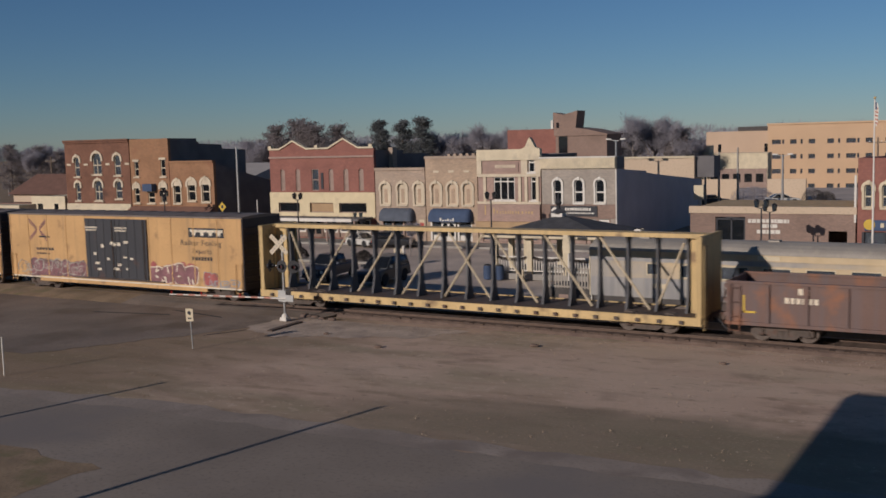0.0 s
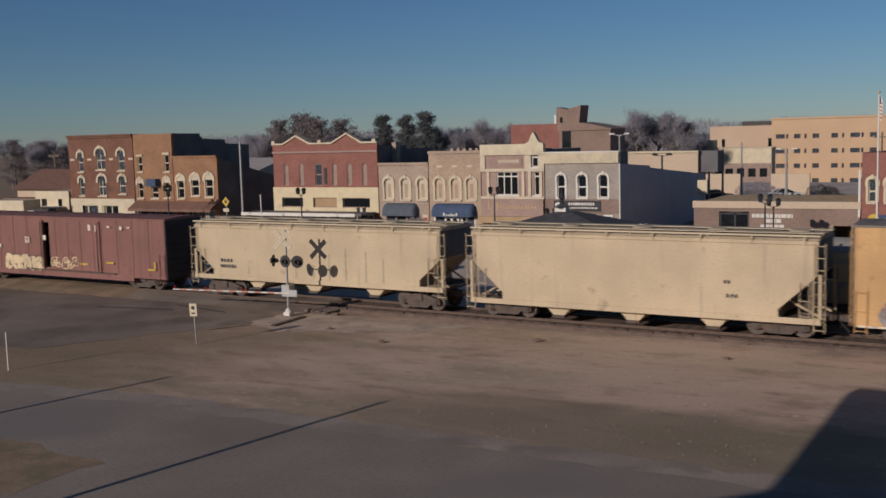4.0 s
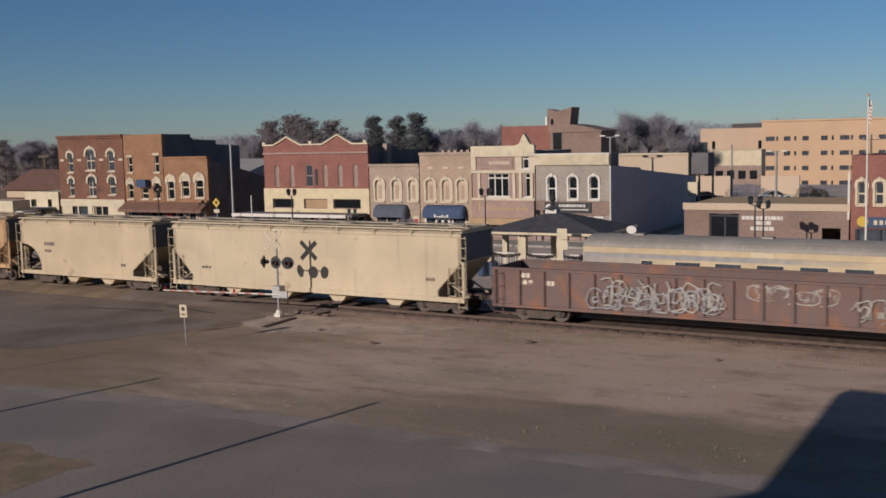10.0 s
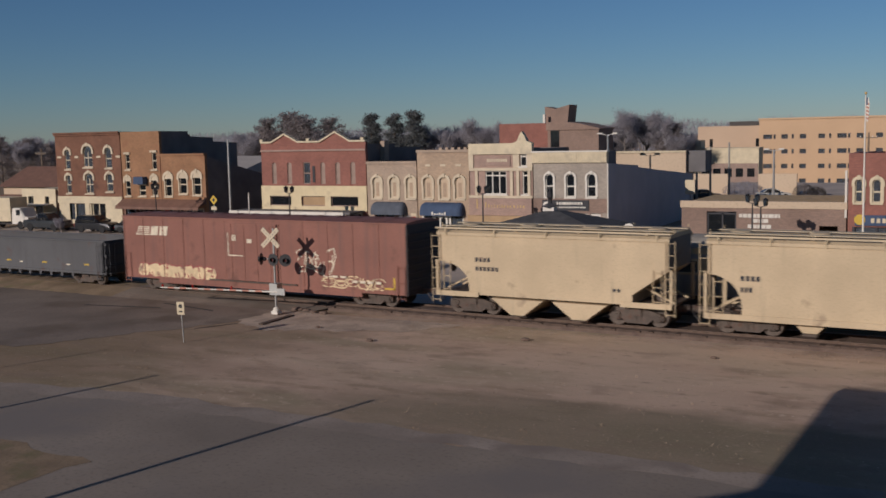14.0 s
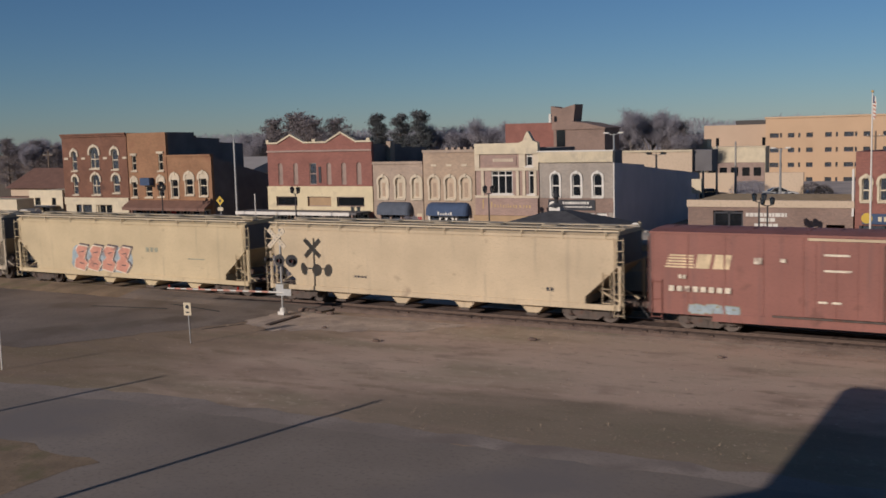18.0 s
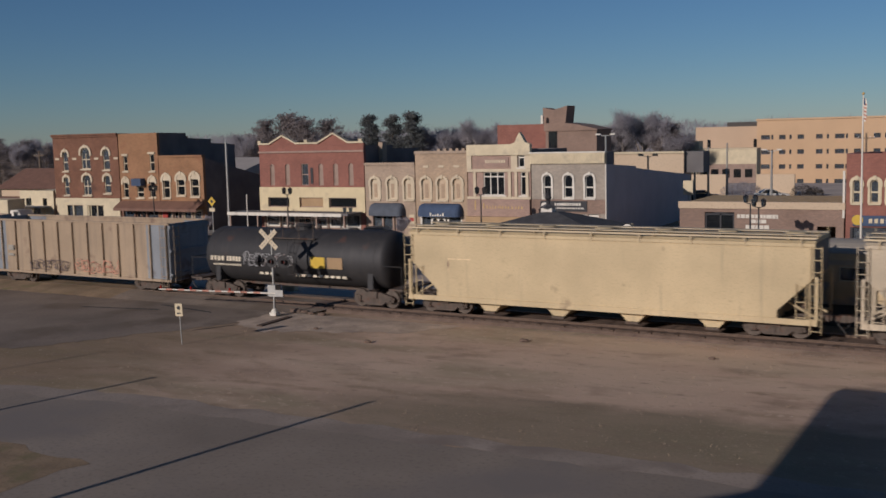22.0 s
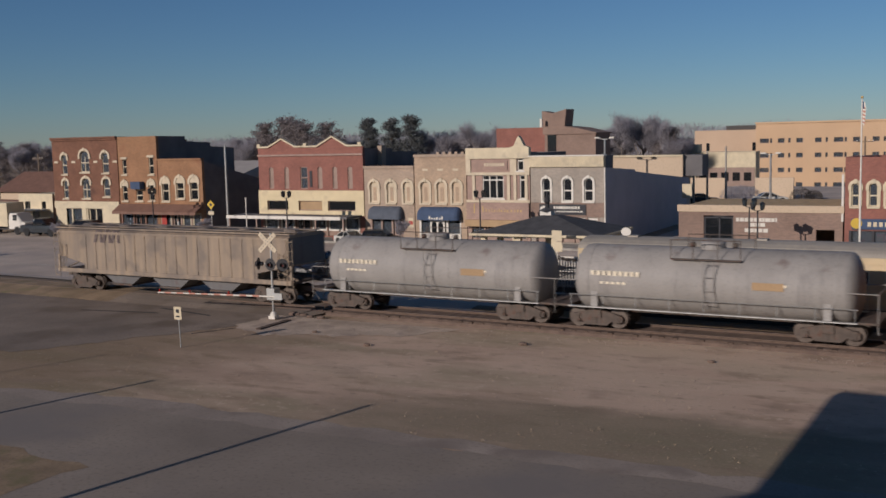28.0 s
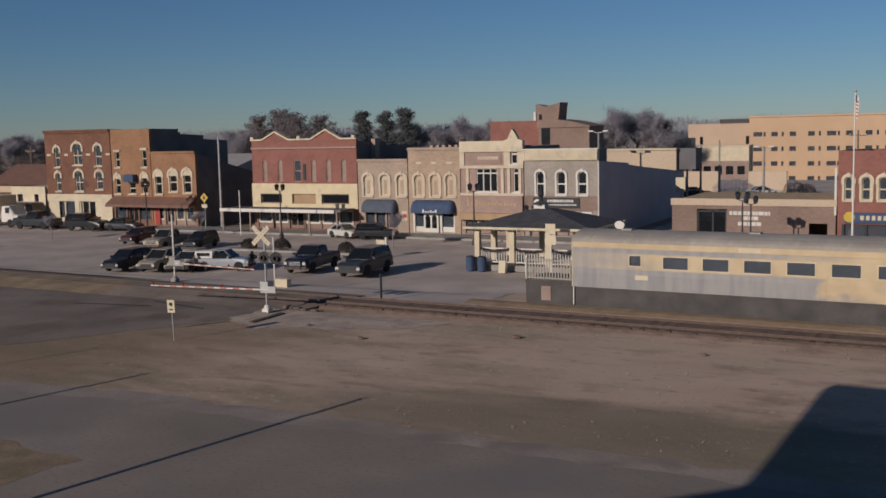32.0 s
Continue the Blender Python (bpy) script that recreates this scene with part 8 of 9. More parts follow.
def build_near():
    # unseen tall house behind whose windows the camera stands, added to cast the near shadow
    b = thing("street_house", pose(0, 0, 0), "unseen tall brick house along the near street, casting the near shadow", "building")
    reach = 35.95 / math.sin(SUN_AZ)
    x0, hb = -4.25 - reach * math.cos(SUN_AZ), reach * math.tan(SUN_EL)
    bpart("wall", (x0 + 3.2, 30, -16, -0.75, 0, hb - 0.35), M["brick_house"], b)
    plan = [(x0, -0.35), (30.5, -0.35), (30.5, -22), (x0 - 7.0, -18.2), (x0 - 0.38, -11.1)]  # overhang and splay follow the wanted shadow's outline
    part("roof", prism(bmesh.new(), plan, "z", hb - 0.3, hb), M["roof"], b, "flat overhanging roof outlined to cast the near shadow")
    # unseen poles beside the near street, leaned until their shadows fall in place
    for x, y, l, lean in ((-17.75, 28.1, 27.0, 7.0), (-27.0, 28.0, 24.0, 4.0)):
        a = radians(math.degrees(SUN_AZ) + lean)
        foot = Vector((x - l * math.cos(a), y - l * math.sin(a), 0))
        k = l * 0.98
        head = Vector((x - k * math.cos(SUN_AZ), y - k * math.sin(SUN_AZ), k * math.tan(SUN_EL)))
        p = thing("utility_pole", Matrix.Translation(foot), "leaning wooden utility pole beside the near street", "utility pole")
        part("pole", rod(bmesh.new(), (0, 0, 0), head - foot, 0.1, 0.075, 8), M["pole_wood"], p)


def build_side_street():
    s = post_on("box_sign", -23.77, 90.0, 2.74, 0.06, M["steel"], "cream box sign on a post in the side street", "sign")
    bpart("box", (-0.42, 0.42, -0.15, 0.15, 2.69, 3.93), M["cream"], s)


# ---- plants ----
def limbs(bm, p, d, length, r, depth, rnd, tips):
    q = p + d * length
    rod(bm, p, q, r, r * 0.6, 5)
    if depth == 0:
        tips.append((q, d))
        return
    for _ in range(3 if depth > 1 else 4):
        nd = (d + Vector((rnd.uniform(-0.75, 0.75), rnd.uniform(-0.75, 0.75), rnd.uniform(-0.1, 0.55)))).normalized()
        limbs(bm, p + d * length * rnd.uniform(0.55, 1.0), nd, length * rnd.uniform(0.55, 0.78), r * 0.5, depth - 1, rnd, tips)


TALL = {}


def bare_tree(seed, h, label="bare grey-brown winter tree behind the shops"):
    rnd = random.Random(seed)
    t = thing("tree", pose(0, 0, 0), label, "tree", "bare trees on the skyline")
    bm, tips = bmesh.new(), []
    limbs(bm, Vector((0, 0, 0)), Vector((0.03, 0, 1)).normalized(), h * 0.34, h * 0.018, 3, rnd, tips)
    part("trunk", bm, M["grey_bark"], t)
    verts, faces = [], []
    for q, d in tips:
        for _ in range(300):
            v = (d + Vector((rnd.gauss(0, 0.8), rnd.gauss(0, 0.8), rnd.gauss(0.2, 0.5)))).normalized()
            o = q - d * rnd.uniform(0, h * 0.1) + Vector((rnd.gauss(0, 1), rnd.gauss(0, 1), rnd.gauss(0, 1))) * h * 0.022
            e = o + v * h * rnd.uniform(0.025, 0.06)
            s = v.cross(Vector((rnd.uniform(-1, 1), rnd.uniform(-1, 1), rnd.uniform(-1, 1)))).normalized() * h * 0.0014
            k = len(verts)
            verts += [tuple(o - s), tuple(o + s), tuple(e)]
            faces.append((k, k + 1, k + 2))
    me = bpy.data.meshes.new("crown")
    me.from_pydata(verts, [], faces)
    me.materials.append(M["twig"])
    part("crown", me, None, t)
    TALL[t.name] = max(v[2] for v in verts)
    return t


def pine_tree(seed, h, bare_to=0.25, spread=0.2, leaf="needle", label="dark green pine standing above the rooftops", group="pines on the skyline"):
    rnd = random.Random(seed)
    t = thing("pine_tree", pose(0, 0, 0), label, "tree", group)
    part("trunk", rod(bmesh.new(), (0, 0, 0), (0, 0, h * 0.97), h * 0.017, h * 0.004, 7), M["bark"], t)
    bm, verts, faces = bmesh.new(), [], []
    for i in range(60):
        u = bare_to + (1 - bare_to) * (i + rnd.random()) / 60
        a = rnd.uniform(0, 2 * math.pi)
        reach = h * spread * (1.05 - min(u, 1.0)) ** 0.5 * rnd.uniform(0.45, 1.1)
        o = Vector((0, 0, h * u))
        e = o + Vector((math.cos(a) * reach, math.sin(a) * reach, reach * rnd.uniform(-0.1, 0.35)))
        rod(bm, o, e, h * 0.004, h * 0.0015, 4)
        for _ in range(150):
            p = o.lerp(e, rnd.uniform(0.6, 1.05)) + Vector((rnd.gauss(0, 1), rnd.gauss(0, 1), rnd.gauss(0, 0.6))) * h * (0.03 if leaf == "needle" else 0.04)
            v = Vector((rnd.gauss(0, 1), rnd.gauss(0, 1), rnd.gauss(0.1, 0.5))).normalized() * h * 0.026
            s = v.cross(Vector((rnd.uniform(-1, 1), rnd.uniform(-1, 1), 0.3))).normalized() * h * 0.0065
            k = len(verts)
            verts += [tuple(p - s), tuple(p + s), tuple(p + v)]
            faces.append((k, k + 1, k + 2))
    part("branchwork", bm, M["bark"], t)
    me = bpy.data.meshes.new("crown")
    me.from_pydata(verts, [], faces)
    me.materials.append(M[leaf])
    part("crown", me, None, t)
    return t


def build_plants():
    r = random.Random(12)
    kinds = [bare_tree(s, 10.0) for s in (1, 2, 3, 4)]
    first = [True] * 4
    spots = [(-141, 176, 10.5), (-120, 178, 9.8), (-115, 182, 9.0), (-99, 184, 9.6), (-94, 190, 10.2), (-88, 186, 10.8), (-90, 185, 12.0), (-85.5, 186, 11.2), (-101, 186, 11.2), (-95, 187, 10.8), (-80, 188, 9.8), (-74, 196, 9.4), (-66, 185, 10.0), (-69, 185, 9.4), (-64, 184, 10.3), (-61, 185, 11.6), (-58.5, 186, 12.7), (-56.5, 184, 12.8), (-54, 186, 11.0), (-51, 188, 8.6), (-166, 140, 9.0), (-158, 150, 8.2), (-172, 150, 9.4), (-150, 160, 8.4), (-147, 178, 9.2), (-70, 205, 9.6), (-91, 205, 10), (-104, 200, 9.2), (-128, 195, 9.8), (-178, 165, 10), (-186, 150, 10.4), (-110, 190, 8.6), (-177, 150, 10.2), (-173, 146, 9.8), (-180.5, 152, 10.3), (-168, 150, 8.8), (-164, 152, 8.2)]
    for i, (x, y, h) in enumerate(spots):
        z = town_z(x, y)
        m = pose(x, y, z, 0, 0, r.uniform(0, 360)) @ Matrix.Scale((h - z) / 10.0, 4)
        k = i % 4
        m = TOWN @ m @ Matrix.Scale(10.0 / TALL[kinds[k].name], 4)
        if first[k]:
            kinds[k].matrix_basis, first[k] = m, False
        else:
            copy_thing(kinds[k], m).matrix_basis = m
    pines = [pine_tree(21, 10.0, 0.3, 0.22), pine_tree(22, 10.0, 0.12, 0.37, "oak", "broad grey-brown oak with withered leaves above the rooftops", "oaks on the skyline")]
    first = [True] * 2
    for x, y, h, k in ((-112.3, 180, 12.2, 0), (-106.9, 180, 12.0, 0), (-102.3, 180, 12.5, 0), (-137.5, 180, 11.8, 1), (-133.5, 182, 12.9, 1), (-129.5, 180, 12.2, 1), (-126.0, 178, 11.4, 1), (-122.5, 181, 11.5, 1), (-142.5, 183, 10.2, 1), (-51.5, 184, 8.8, 1), (-156, 146, 7.6, 1), (-163, 143, 7.8, 1), (-169, 144, 8.8, 1), (-175, 142, 9.3, 1)):
        z = town_z(x, y)
        m = TOWN @ pose(x, y, z, 0, 0, r.uniform(0, 360)) @ Matrix.Scale((h - z) / 10.0, 4)
        if first[k]:
            pines[k].matrix_basis, first[k] = m, False
        else:
            copy_thing(pines[k], m).matrix_basis = m
    # far woods along the skyline
    verts, faces = [], []
    for _ in range(60000):
        x = r.uniform(-330, 90)
        y = r.uniform(290, 380)
        top = town_z(x, y) + 16.0 + 3.0 * noise.noise((x * 0.05, y * 0.03, 3.0)) + 1.5 * noise.noise((x * 0.2, 1.0, 7.0))
        z = top - abs(r.gauss(0, 4.0))
        d = Vector((r.gauss(0, 0.5), r.gauss(0, 0.5), 1)).normalized() * r.uniform(0.8, 2.2)
        s = Vector((r.uniform(-1, 1), r.uniform(-1, 1), 0)).normalized() * r.uniform(0.04, 0.12)
        k = len(verts)
        p = Vector((x, y, z))
        verts += [tuple(p - s), tuple(p + s), tuple(p + d)]
        faces.append((k, k + 1, k + 2))
    for _ in range(500):
        x, y = r.uniform(-330, 90), r.uniform(290, 380)
        z = town_z(x, y)
        k = len(verts)
        verts += [(x - 0.2, y, z), (x + 0.2, y, z), (x + r.uniform(-1, 1), y, z + 13)]
        faces.append((k, k + 1, k + 2))
    me = bpy.data.meshes.new("far_woods")
    me.from_pydata(verts, [], faces)
    me.materials.append(M["twig"])
    woods = new("far_woods", me)
    woods.matrix_basis = TOWN
    tagged(woods, "distant leafless woods along the skyline", "woods", kind="stuff")
    # clipped shrubs in the car park islands
    for x, y, k, leaf in ((-45.5, 61.4, 0.55, "shrub"), (-39.8, 61.2, 0.5, "shrub"), (-48.4, 61.3, 0.5, "shrub"), (-56.5, 60.0, 0.5, "shrub"), (-29.2, 131.4, 1.2, "twig"), (-27.9, 131.8, 1.4, "twig"), (-26.9, 131.3, 1.1, "twig"), (-20.7, 130.5, 1.15, "shrub"), (-19.5, 131.5, 0.9, "shrub")):
        verts, faces = [], []
        for _ in range(900):
            v = Vector((r.gauss(0, 1), r.gauss(0, 1), r.gauss(0, 1))).normalized()
            p = Vector((v.x * k * 1.25, v.y * k, abs(v.z) * k * 1.2 + 0.12)) * r.uniform(0.8, 1.04)
            s = Vector((r.uniform(-1, 1), r.uniform(-1, 1), r.uniform(-1, 1))).normalized() * 0.07
            u = v.cross(s).normalized() * 0.07
            i = len(verts)
            verts += [tuple(p - s), tuple(p + s), tuple(p + u + v * 0.05)]
            faces.append((i, i + 1, i + 2))
        me = bpy.data.meshes.new("leaves")
        me.from_pydata(verts, [], faces)
        me.materials.append(M[leaf])
        far = y > 100
        t = thing("shrub", pose(x, y, town_z(x, y) if far else 0.2), ("bare grey shrub between the retaining walls" if leaf == "twig" else "dark evergreen bush beside the retaining wall") if far else "rounded dark shrub on a car park island", "shrub", "shrubs by the retaining wall" if far else "shrubs in the car park")
        part("stem", rod(bmesh.new(), (0, 0, 0), (0, 0, k), 0.05, 0.03, 6), M["bark"], t)
        part("leaves", me, None, t)
    # young street trees
    st = bare_tree(31, 10.0, "slender young street tree without leaves")
    m = TOWN @ pose(-59.2, 68.6, 0.05) @ Matrix.Scale(0.3, 4)
    st.matrix_basis = m
    for x, y, h in ((-38.8, 66.0, 3.6), (-70.2, 62.5, 3.0), (-72.5, 50.5, 3.4)):
        m = TOWN @ pose(x, y, 0.05, 0, 0, x * 40) @ Matrix.Scale(h / 10, 4)
        copy_thing(st, m).matrix_basis = m


def build_verge():
    """Straw tufts and loose stones on the waste ground."""
    r = random.Random(17)
    verts, faces = [], []
    n = 0
    while n < 900:
        x, y = r.uniform(-38, 6), r.uniform(25.6, 41.2)
        if x < -30 - (39.5 - y) * 0.62 or noise.noise((x * 0.3, y * 0.6, 0)) + r.uniform(-0.5, 0.5) < 0.05:
            continue
        n += 1
        for _ in range(3):
            d = Vector((r.gauss(0, 0.05), r.gauss(0, 0.05), r.uniform(0.02, 0.07)))
            s = Vector((r.uniform(-1, 1), r.uniform(-1, 1), 0)).normalized() * r.uniform(0.005, 0.014)
            p = Vector((x + r.gauss(0, 0.05), y + r.gauss(0, 0.05), -0.02 + 0.05))
            k = len(verts)
            verts += [tuple(p - s), tuple(p + s), tuple(p + d)]
            faces.append((k, k + 1, k + 2))
    me = bpy.data.meshes.new("grass_tufts")
    me.from_pydata(verts, [], faces)
    me.materials.append(M["straw"])
    tagged(new("grass_tufts", me), "short tufts of dry straw-coloured grass", "grass", kind="stuff")
    verts, faces = [], []
    for _ in range(1100):
        x = r.uniform(-32, 2)
        y = 41.2 - abs(r.gauss(0, 1.6 if x < -20 else 0.5)) - (x + 25) * 0.04
        k, s = len(verts), r.uniform(0.012, 0.035)
        c = Vector((x, y, 0.03))
        a = [Vector((r.uniform(-1, 1), r.uniform(-1, 1), 0)) * s for _ in range(3)]
        verts += [tuple(c + a[0]), tuple(c + a[1]), tuple(c + a[2]), tuple(c + Vector((0, 0, s)))]
        faces += [(k, k + 1, k + 3), (k + 1, k + 2, k + 3), (k + 2, k, k + 3)]
    me = bpy.data.meshes.new("gravel")
    me.from_pydata(verts, [], faces)
    me.materials.append(M["dusty"])
    tagged(new("gravel", me), "scattered brown gravel beside the track", "gravel", kind="stuff")


def build_sleepers():
    bed = bpy.data.objects["ballast"]
    me = mesh_of("sleeper", box(bmesh.new(), -0.11, 0.11, -1.27, 1.27, 0.02, 0.185), M["sleeper"])
    r = random.Random(2)
    for i in range(100):
        s = part("sleeper", me, None, bed, at=(-4.3 + i * 0.56, r.uniform(-0.06, 0.06), r.uniform(-0.01, 0.012)))
        s.rotation_euler = (0, 0, radians(r.uniform(-1.2, 1.2)))


build_crossing()
build_coach()
in_town()
build_gazebo()
build_vehicles()
build_street()
build_side_street()
build_plants()
in_town(False)
build_near()
build_verge()


def build_train():
    W, P, S = SPRAY["white"], PAINT, SPRAY
    side = -1.505
    # brown gondola ahead, centerbeam, two yellow boxcars
    c = gondola(23.6, 16.3, 2.75, P["gon_brown"], "brown steel gondola car with ribbed sides", 12, 0.85)
    bars(c, [(-5.4, 2.0, 0.5, 0.24, 2), (-5.9, 1.65, 1.3, 0.22, 6)], side, W)
    bars(c, [(-7.5, 1.2, 0.08, 0.7, 1), (-7.5, 1.2, 0.5, 0.08, 1), (-2.0, 0.95, 0.8, 0.1, 1)], side, M["yellow"], "reflector")
    centerbeam(2.95, 22.95, 4.45)
    for s, ln, seed in ((-18.85, 18.6, 3), (-38.3, 18.6, 5)):
        c = boxcar(s, ln, 4.9, P["yellow"], "yellow boxcar with black double doors and graffiti along the sill", [(-2.5, -0.07), (-0.03, 2.4)], P["doors"], ribs=12, roof_paint=P["roof"])
        bars(c, [(-6.6, 3.1, 0.9, 0.1, 1), (-6.9, 2.35, 1.6, 0.16, 6), (-6.9, 2.1, 1.2, 0.1, 5)], side, S["black"])
        for k, (xa, za, xb, zb) in enumerate(((-7.45, 3.0, -6.8, 3.5), (-7.45, 4.1, -6.8, 3.62), (-6.55, 3.5, -5.95, 3.0), (-6.55, 3.62, -5.95, 4.1))):  # four arms of a crossing mark
            bm = bmesh.new()
            for o in (-0.09, 0.0, 0.09):
                sprayed(bm, (xa, za + o), (xb, zb + o), 0.022, side, 0.005, 0.0)
            part("emblem_arm", bm, S["purple"], c)
        bpart("sill_stripe", (-ln / 2 + 0.2, ln / 2 - 0.2, side - 0.024, side - 0.02, 0.71, 0.79), W, c)
        part("emblem", box(bmesh.new(), 5.5, 8.0, side - 0.006, side - 0.001, 3.42, 3.92), S["black"], c, "black panel of the owner's mark")
        for k in range(4):
            xa = 5.62 + k * 0.59
            part("emblem_block", prism(bmesh.new(), [(xa + 0.16, 3.52), (xa + 0.36, 3.52), (xa + 0.4, 3.68), (xa + 0.56, 3.7), (xa + 0.56, 3.83), (xa, 3.83), (xa, 3.7), (xa + 0.14, 3.68)], "y", side - 0.009, side - 0.006), W, c)
        if seed == 3:
            words(c, "Railcar Pooling", 6.35, 2.98, 0.43, side, S["black"], "black slogan lettering")
            words(c, "Experts", 6.4, 2.55, 0.4, side, S["black"])
        bars(c, [(5.7, 2.18, 1.5, 0.2, 7)] if seed == 3 else [(5.2, 3.0, 2.4, 0.1, 8)], side, S["black"])
        for x in (-1.9, 0.5):
            bars(c, [(x - 0.55, 3.75, 1.0, 0.1, 6), (x - 0.5, 3.6, 0.9, 0.1, 5)], side - 0.1, W)
        r = random.Random(seed)
        bars(c, [(r.uniform(-2.8, 1.2), r.uniform(1.3, 3.0), r.uniform(0.12, 0.35), r.uniform(0.08, 0.2), 1) for _ in range(16)], side - 0.1, W, "stencil")
        if seed == 3:
            graffiti(c, -7.6, -2.6, 0.8, 1.85, side, 7, S["purple"], S["dark"], 2, "faded purple sprayed shapes", S["purple"])
            scrawl(c, -8.6, -2.6, 0.85, 1.9, side - 0.012, 8, S["pale"], 3)
            graffiti(c, 2.5, 6.0, 0.8, 1.95, side, 4, S["purple"], W, 6, "purple sprayed shapes with a white outline", S["red"])
            graffiti(c, 6.5, 7.5, 0.85, 1.65, side, 2, S["red"], S["grey"], 9)
            scrawl(c, 7.0, 8.9, 0.8, 1.25, side, 3, S["grey"], 10, k=0.045)
        else:
            graffiti(c, -8.1, -2.65, 0.8, 1.98, side, 6, S["red"], S["pale"], 4, "red and grey sprayed shapes", S["grey"])
            scrawl(c, -2.4, 2.3, 0.95, 1.9, side - 0.105, 8, S["pale"], 12, k=0.04)
            graffiti(c, 2.6, 5.9, 0.85, 1.7, side, 5, S["green"], S["dark"], 7, "dull green sprayed shapes", S["cream"])
            scrawl(c, 8.2, 8.9, 0.85, 1.65, side, 2, S["black"], 8, k=0.05)
    # two cream covered hoppers
    c = hopper(-56.3, 15.4, 4.3, P["cream"], "pale cream covered hopper car with smooth sides", 3)
    bars(c, [(4.0, 1.55, 0.5, 0.14, 3), (3.9, 2.1, 0.3, 0.14, 2)], side, S["black"])
    c = hopper(-73.1, 15.7, 4.26, P["cream"], "cream covered hopper car with vertical streaks", 3, sill=1.1, cut=1.4)
    bars(c, [(-5.9, 1.9, 0.9, 0.18, 4), (-5.9, 1.6, 1.1, 0.18, 6)], side, S["black"])
    bars(c, [(x, 1.25, 0.05, h, 1) for x, h in ((-4, 0.5), (-1.5, 1.1), (-0.9, 0.9), (0.2, 0.7), (1.2, 1.3), (2.2, 1.6), (3.4, 1.5), (4.4, 1.2))], side, S["green"], "rain_streak")
    # three oxide-red boxcars
    c = boxcar(-92.05, 18.15, 4.43, P["red_b"], "faded red-brown boxcar with its door slid open a crack", [(-1.08, -0.98), (-0.39, 3.9)], ribs=16, open_gap=(-0.96, -0.41))
    bars(c, [(-7.9, 2.1, 0.6, 0.2, 3), (-6.6, 2.1, 0.75, 0.2, 3), (-5.6, 2.1, 0.8, 0.2, 3), (-6.6, 2.6, 0.5, 0.12, 2), (-2.6, 2.7, 0.45, 0.12, 2), (-2.6, 2.45, 0.45, 0.2, 2), (-1.0, 2.65, 0.3, 0.3, 1), (3.0, 3.3, 0.2, 0.35, 1), (3.6, 3.25, 0.15, 0.4, 1), (4.6, 3.5, 0.2, 0.1, 1), (5.6, 3.4, 0.2, 0.2, 1), (6.2, 3.5, 0.2, 0.08, 1)], side - 0.09, W)
    bars(c, [(-7.2, 1.4, 0.09, 0.55, 1), (-7.2, 1.4, 0.5, 0.08, 1), (2.2, 1.3, 0.6, 0.1, 1), (4.4, 1.45, 0.6, 0.1, 1), (7.7, 1.2, 0.6, 0.09, 1), (8.2, 1.2, 0.09, 0.5, 1)], side - 0.09, M["yellow"], "reflector")
    graffiti(c, -4.65, -1.1, 0.78, 1.88, side - 0.024, 5, S["cream"], S["dark"], 11, "cream bubble-shaped spray paint")
    scrawl(c, -0.3, 2.05, 0.95, 1.75, side - 0.106, 5, S["cream"], 14, k=0.045)
    c = boxcar(-111.9, 18.6, 4.43, P["red"], "oxide-red boxcar with its side door wide open", [(-1.62, -1.47), (1.65, 4.9)], ribs=16, open_gap=(-1.45, 1.6))
    bpart("interior_panel", (0.06, 1.57, -1.0, -0.94, 1.03, 3.5), PAINT["cream_y"], c, "pale timber load seen through the doorway")
    for k in range(9):
        bpart("load_batten", (0.06, 1.57, -1.02, -1.002, 1.25 + k * 0.26, 1.28 + k * 0.26), M["wood"], c)
    bpart("door_jamb", (-1.47, -1.4, -1.62, -1.505, 0.95, 3.85), W, c, "pale door jamb")
    bpart("sill_plank", (-1.4, 1.8, -1.62, -1.51, 0.86, 1.0), M["wood"], c)
    emblem(c, -8.15, -6.8, 2.7, 3.2, side, W)
    bars(c, [(-8.0, 2.1, 0.35, 0.16, 2), (-8.0, 1.72, 0.5, 0.18, 3), (-7.0, 1.72, 0.55, 0.18, 3), (-7.9, 1.3, 0.3, 0.1, 1), (-2.3, 2.6, 0.2, 0.1, 2), (-2.3, 2.3, 0.35, 0.08, 3), (-2.3, 2.0, 0.4, 0.08, 3), (2.0, 2.3, 0.4, 0.08, 3), (3.2, 3.3, 0.75, 0.14, 5)], side, W)
    graffiti(c, -6.3, -3.7, 0.8, 1.6, side, 5, P["red_c"], S["purple"], 17, "dark red sprayed shapes")
    scrawl(c, -3.6, -1.6, 0.85, 1.5, side, 4, S["cream"], 18, k=0.04)
    graffiti(c, 1.9, 7.4, 0.8, 1.95, side - 0.106, 8, S["cream"], P["red_c"], 21, "cream sprayed shapes along the sill")
    c = boxcar(-132.15, 18.4, 4.43, P["red"], "oxide-red boxcar with a pale emblem and graffiti", [(-1.8, 1.6)], ribs=14)
    emblem(c, -8.25, -5.9, 2.55, 3.12, side, S["cream"])
    bars(c, [(-6.5, 2.1, 0.45, 0.2, 2), (-8.2, 1.62, 0.9, 0.24, 3), (-6.6, 1.62, 1.5, 0.24, 6), (-2.9, 3.0, 0.3, 0.3, 1), (-2.0, 3.05, 0.2, 0.2, 1), (-0.9, 3.35, 0.8, 0.1, 1), (-1.6, 2.65, 1.8, 0.06, 1), (-1.4, 1.8, 0.5, 0.08, 1), (0.1, 1.75, 0.6, 0.08, 1), (6.5, 1.8, 0.4, 0.2, 1)], side - 0.1, W)
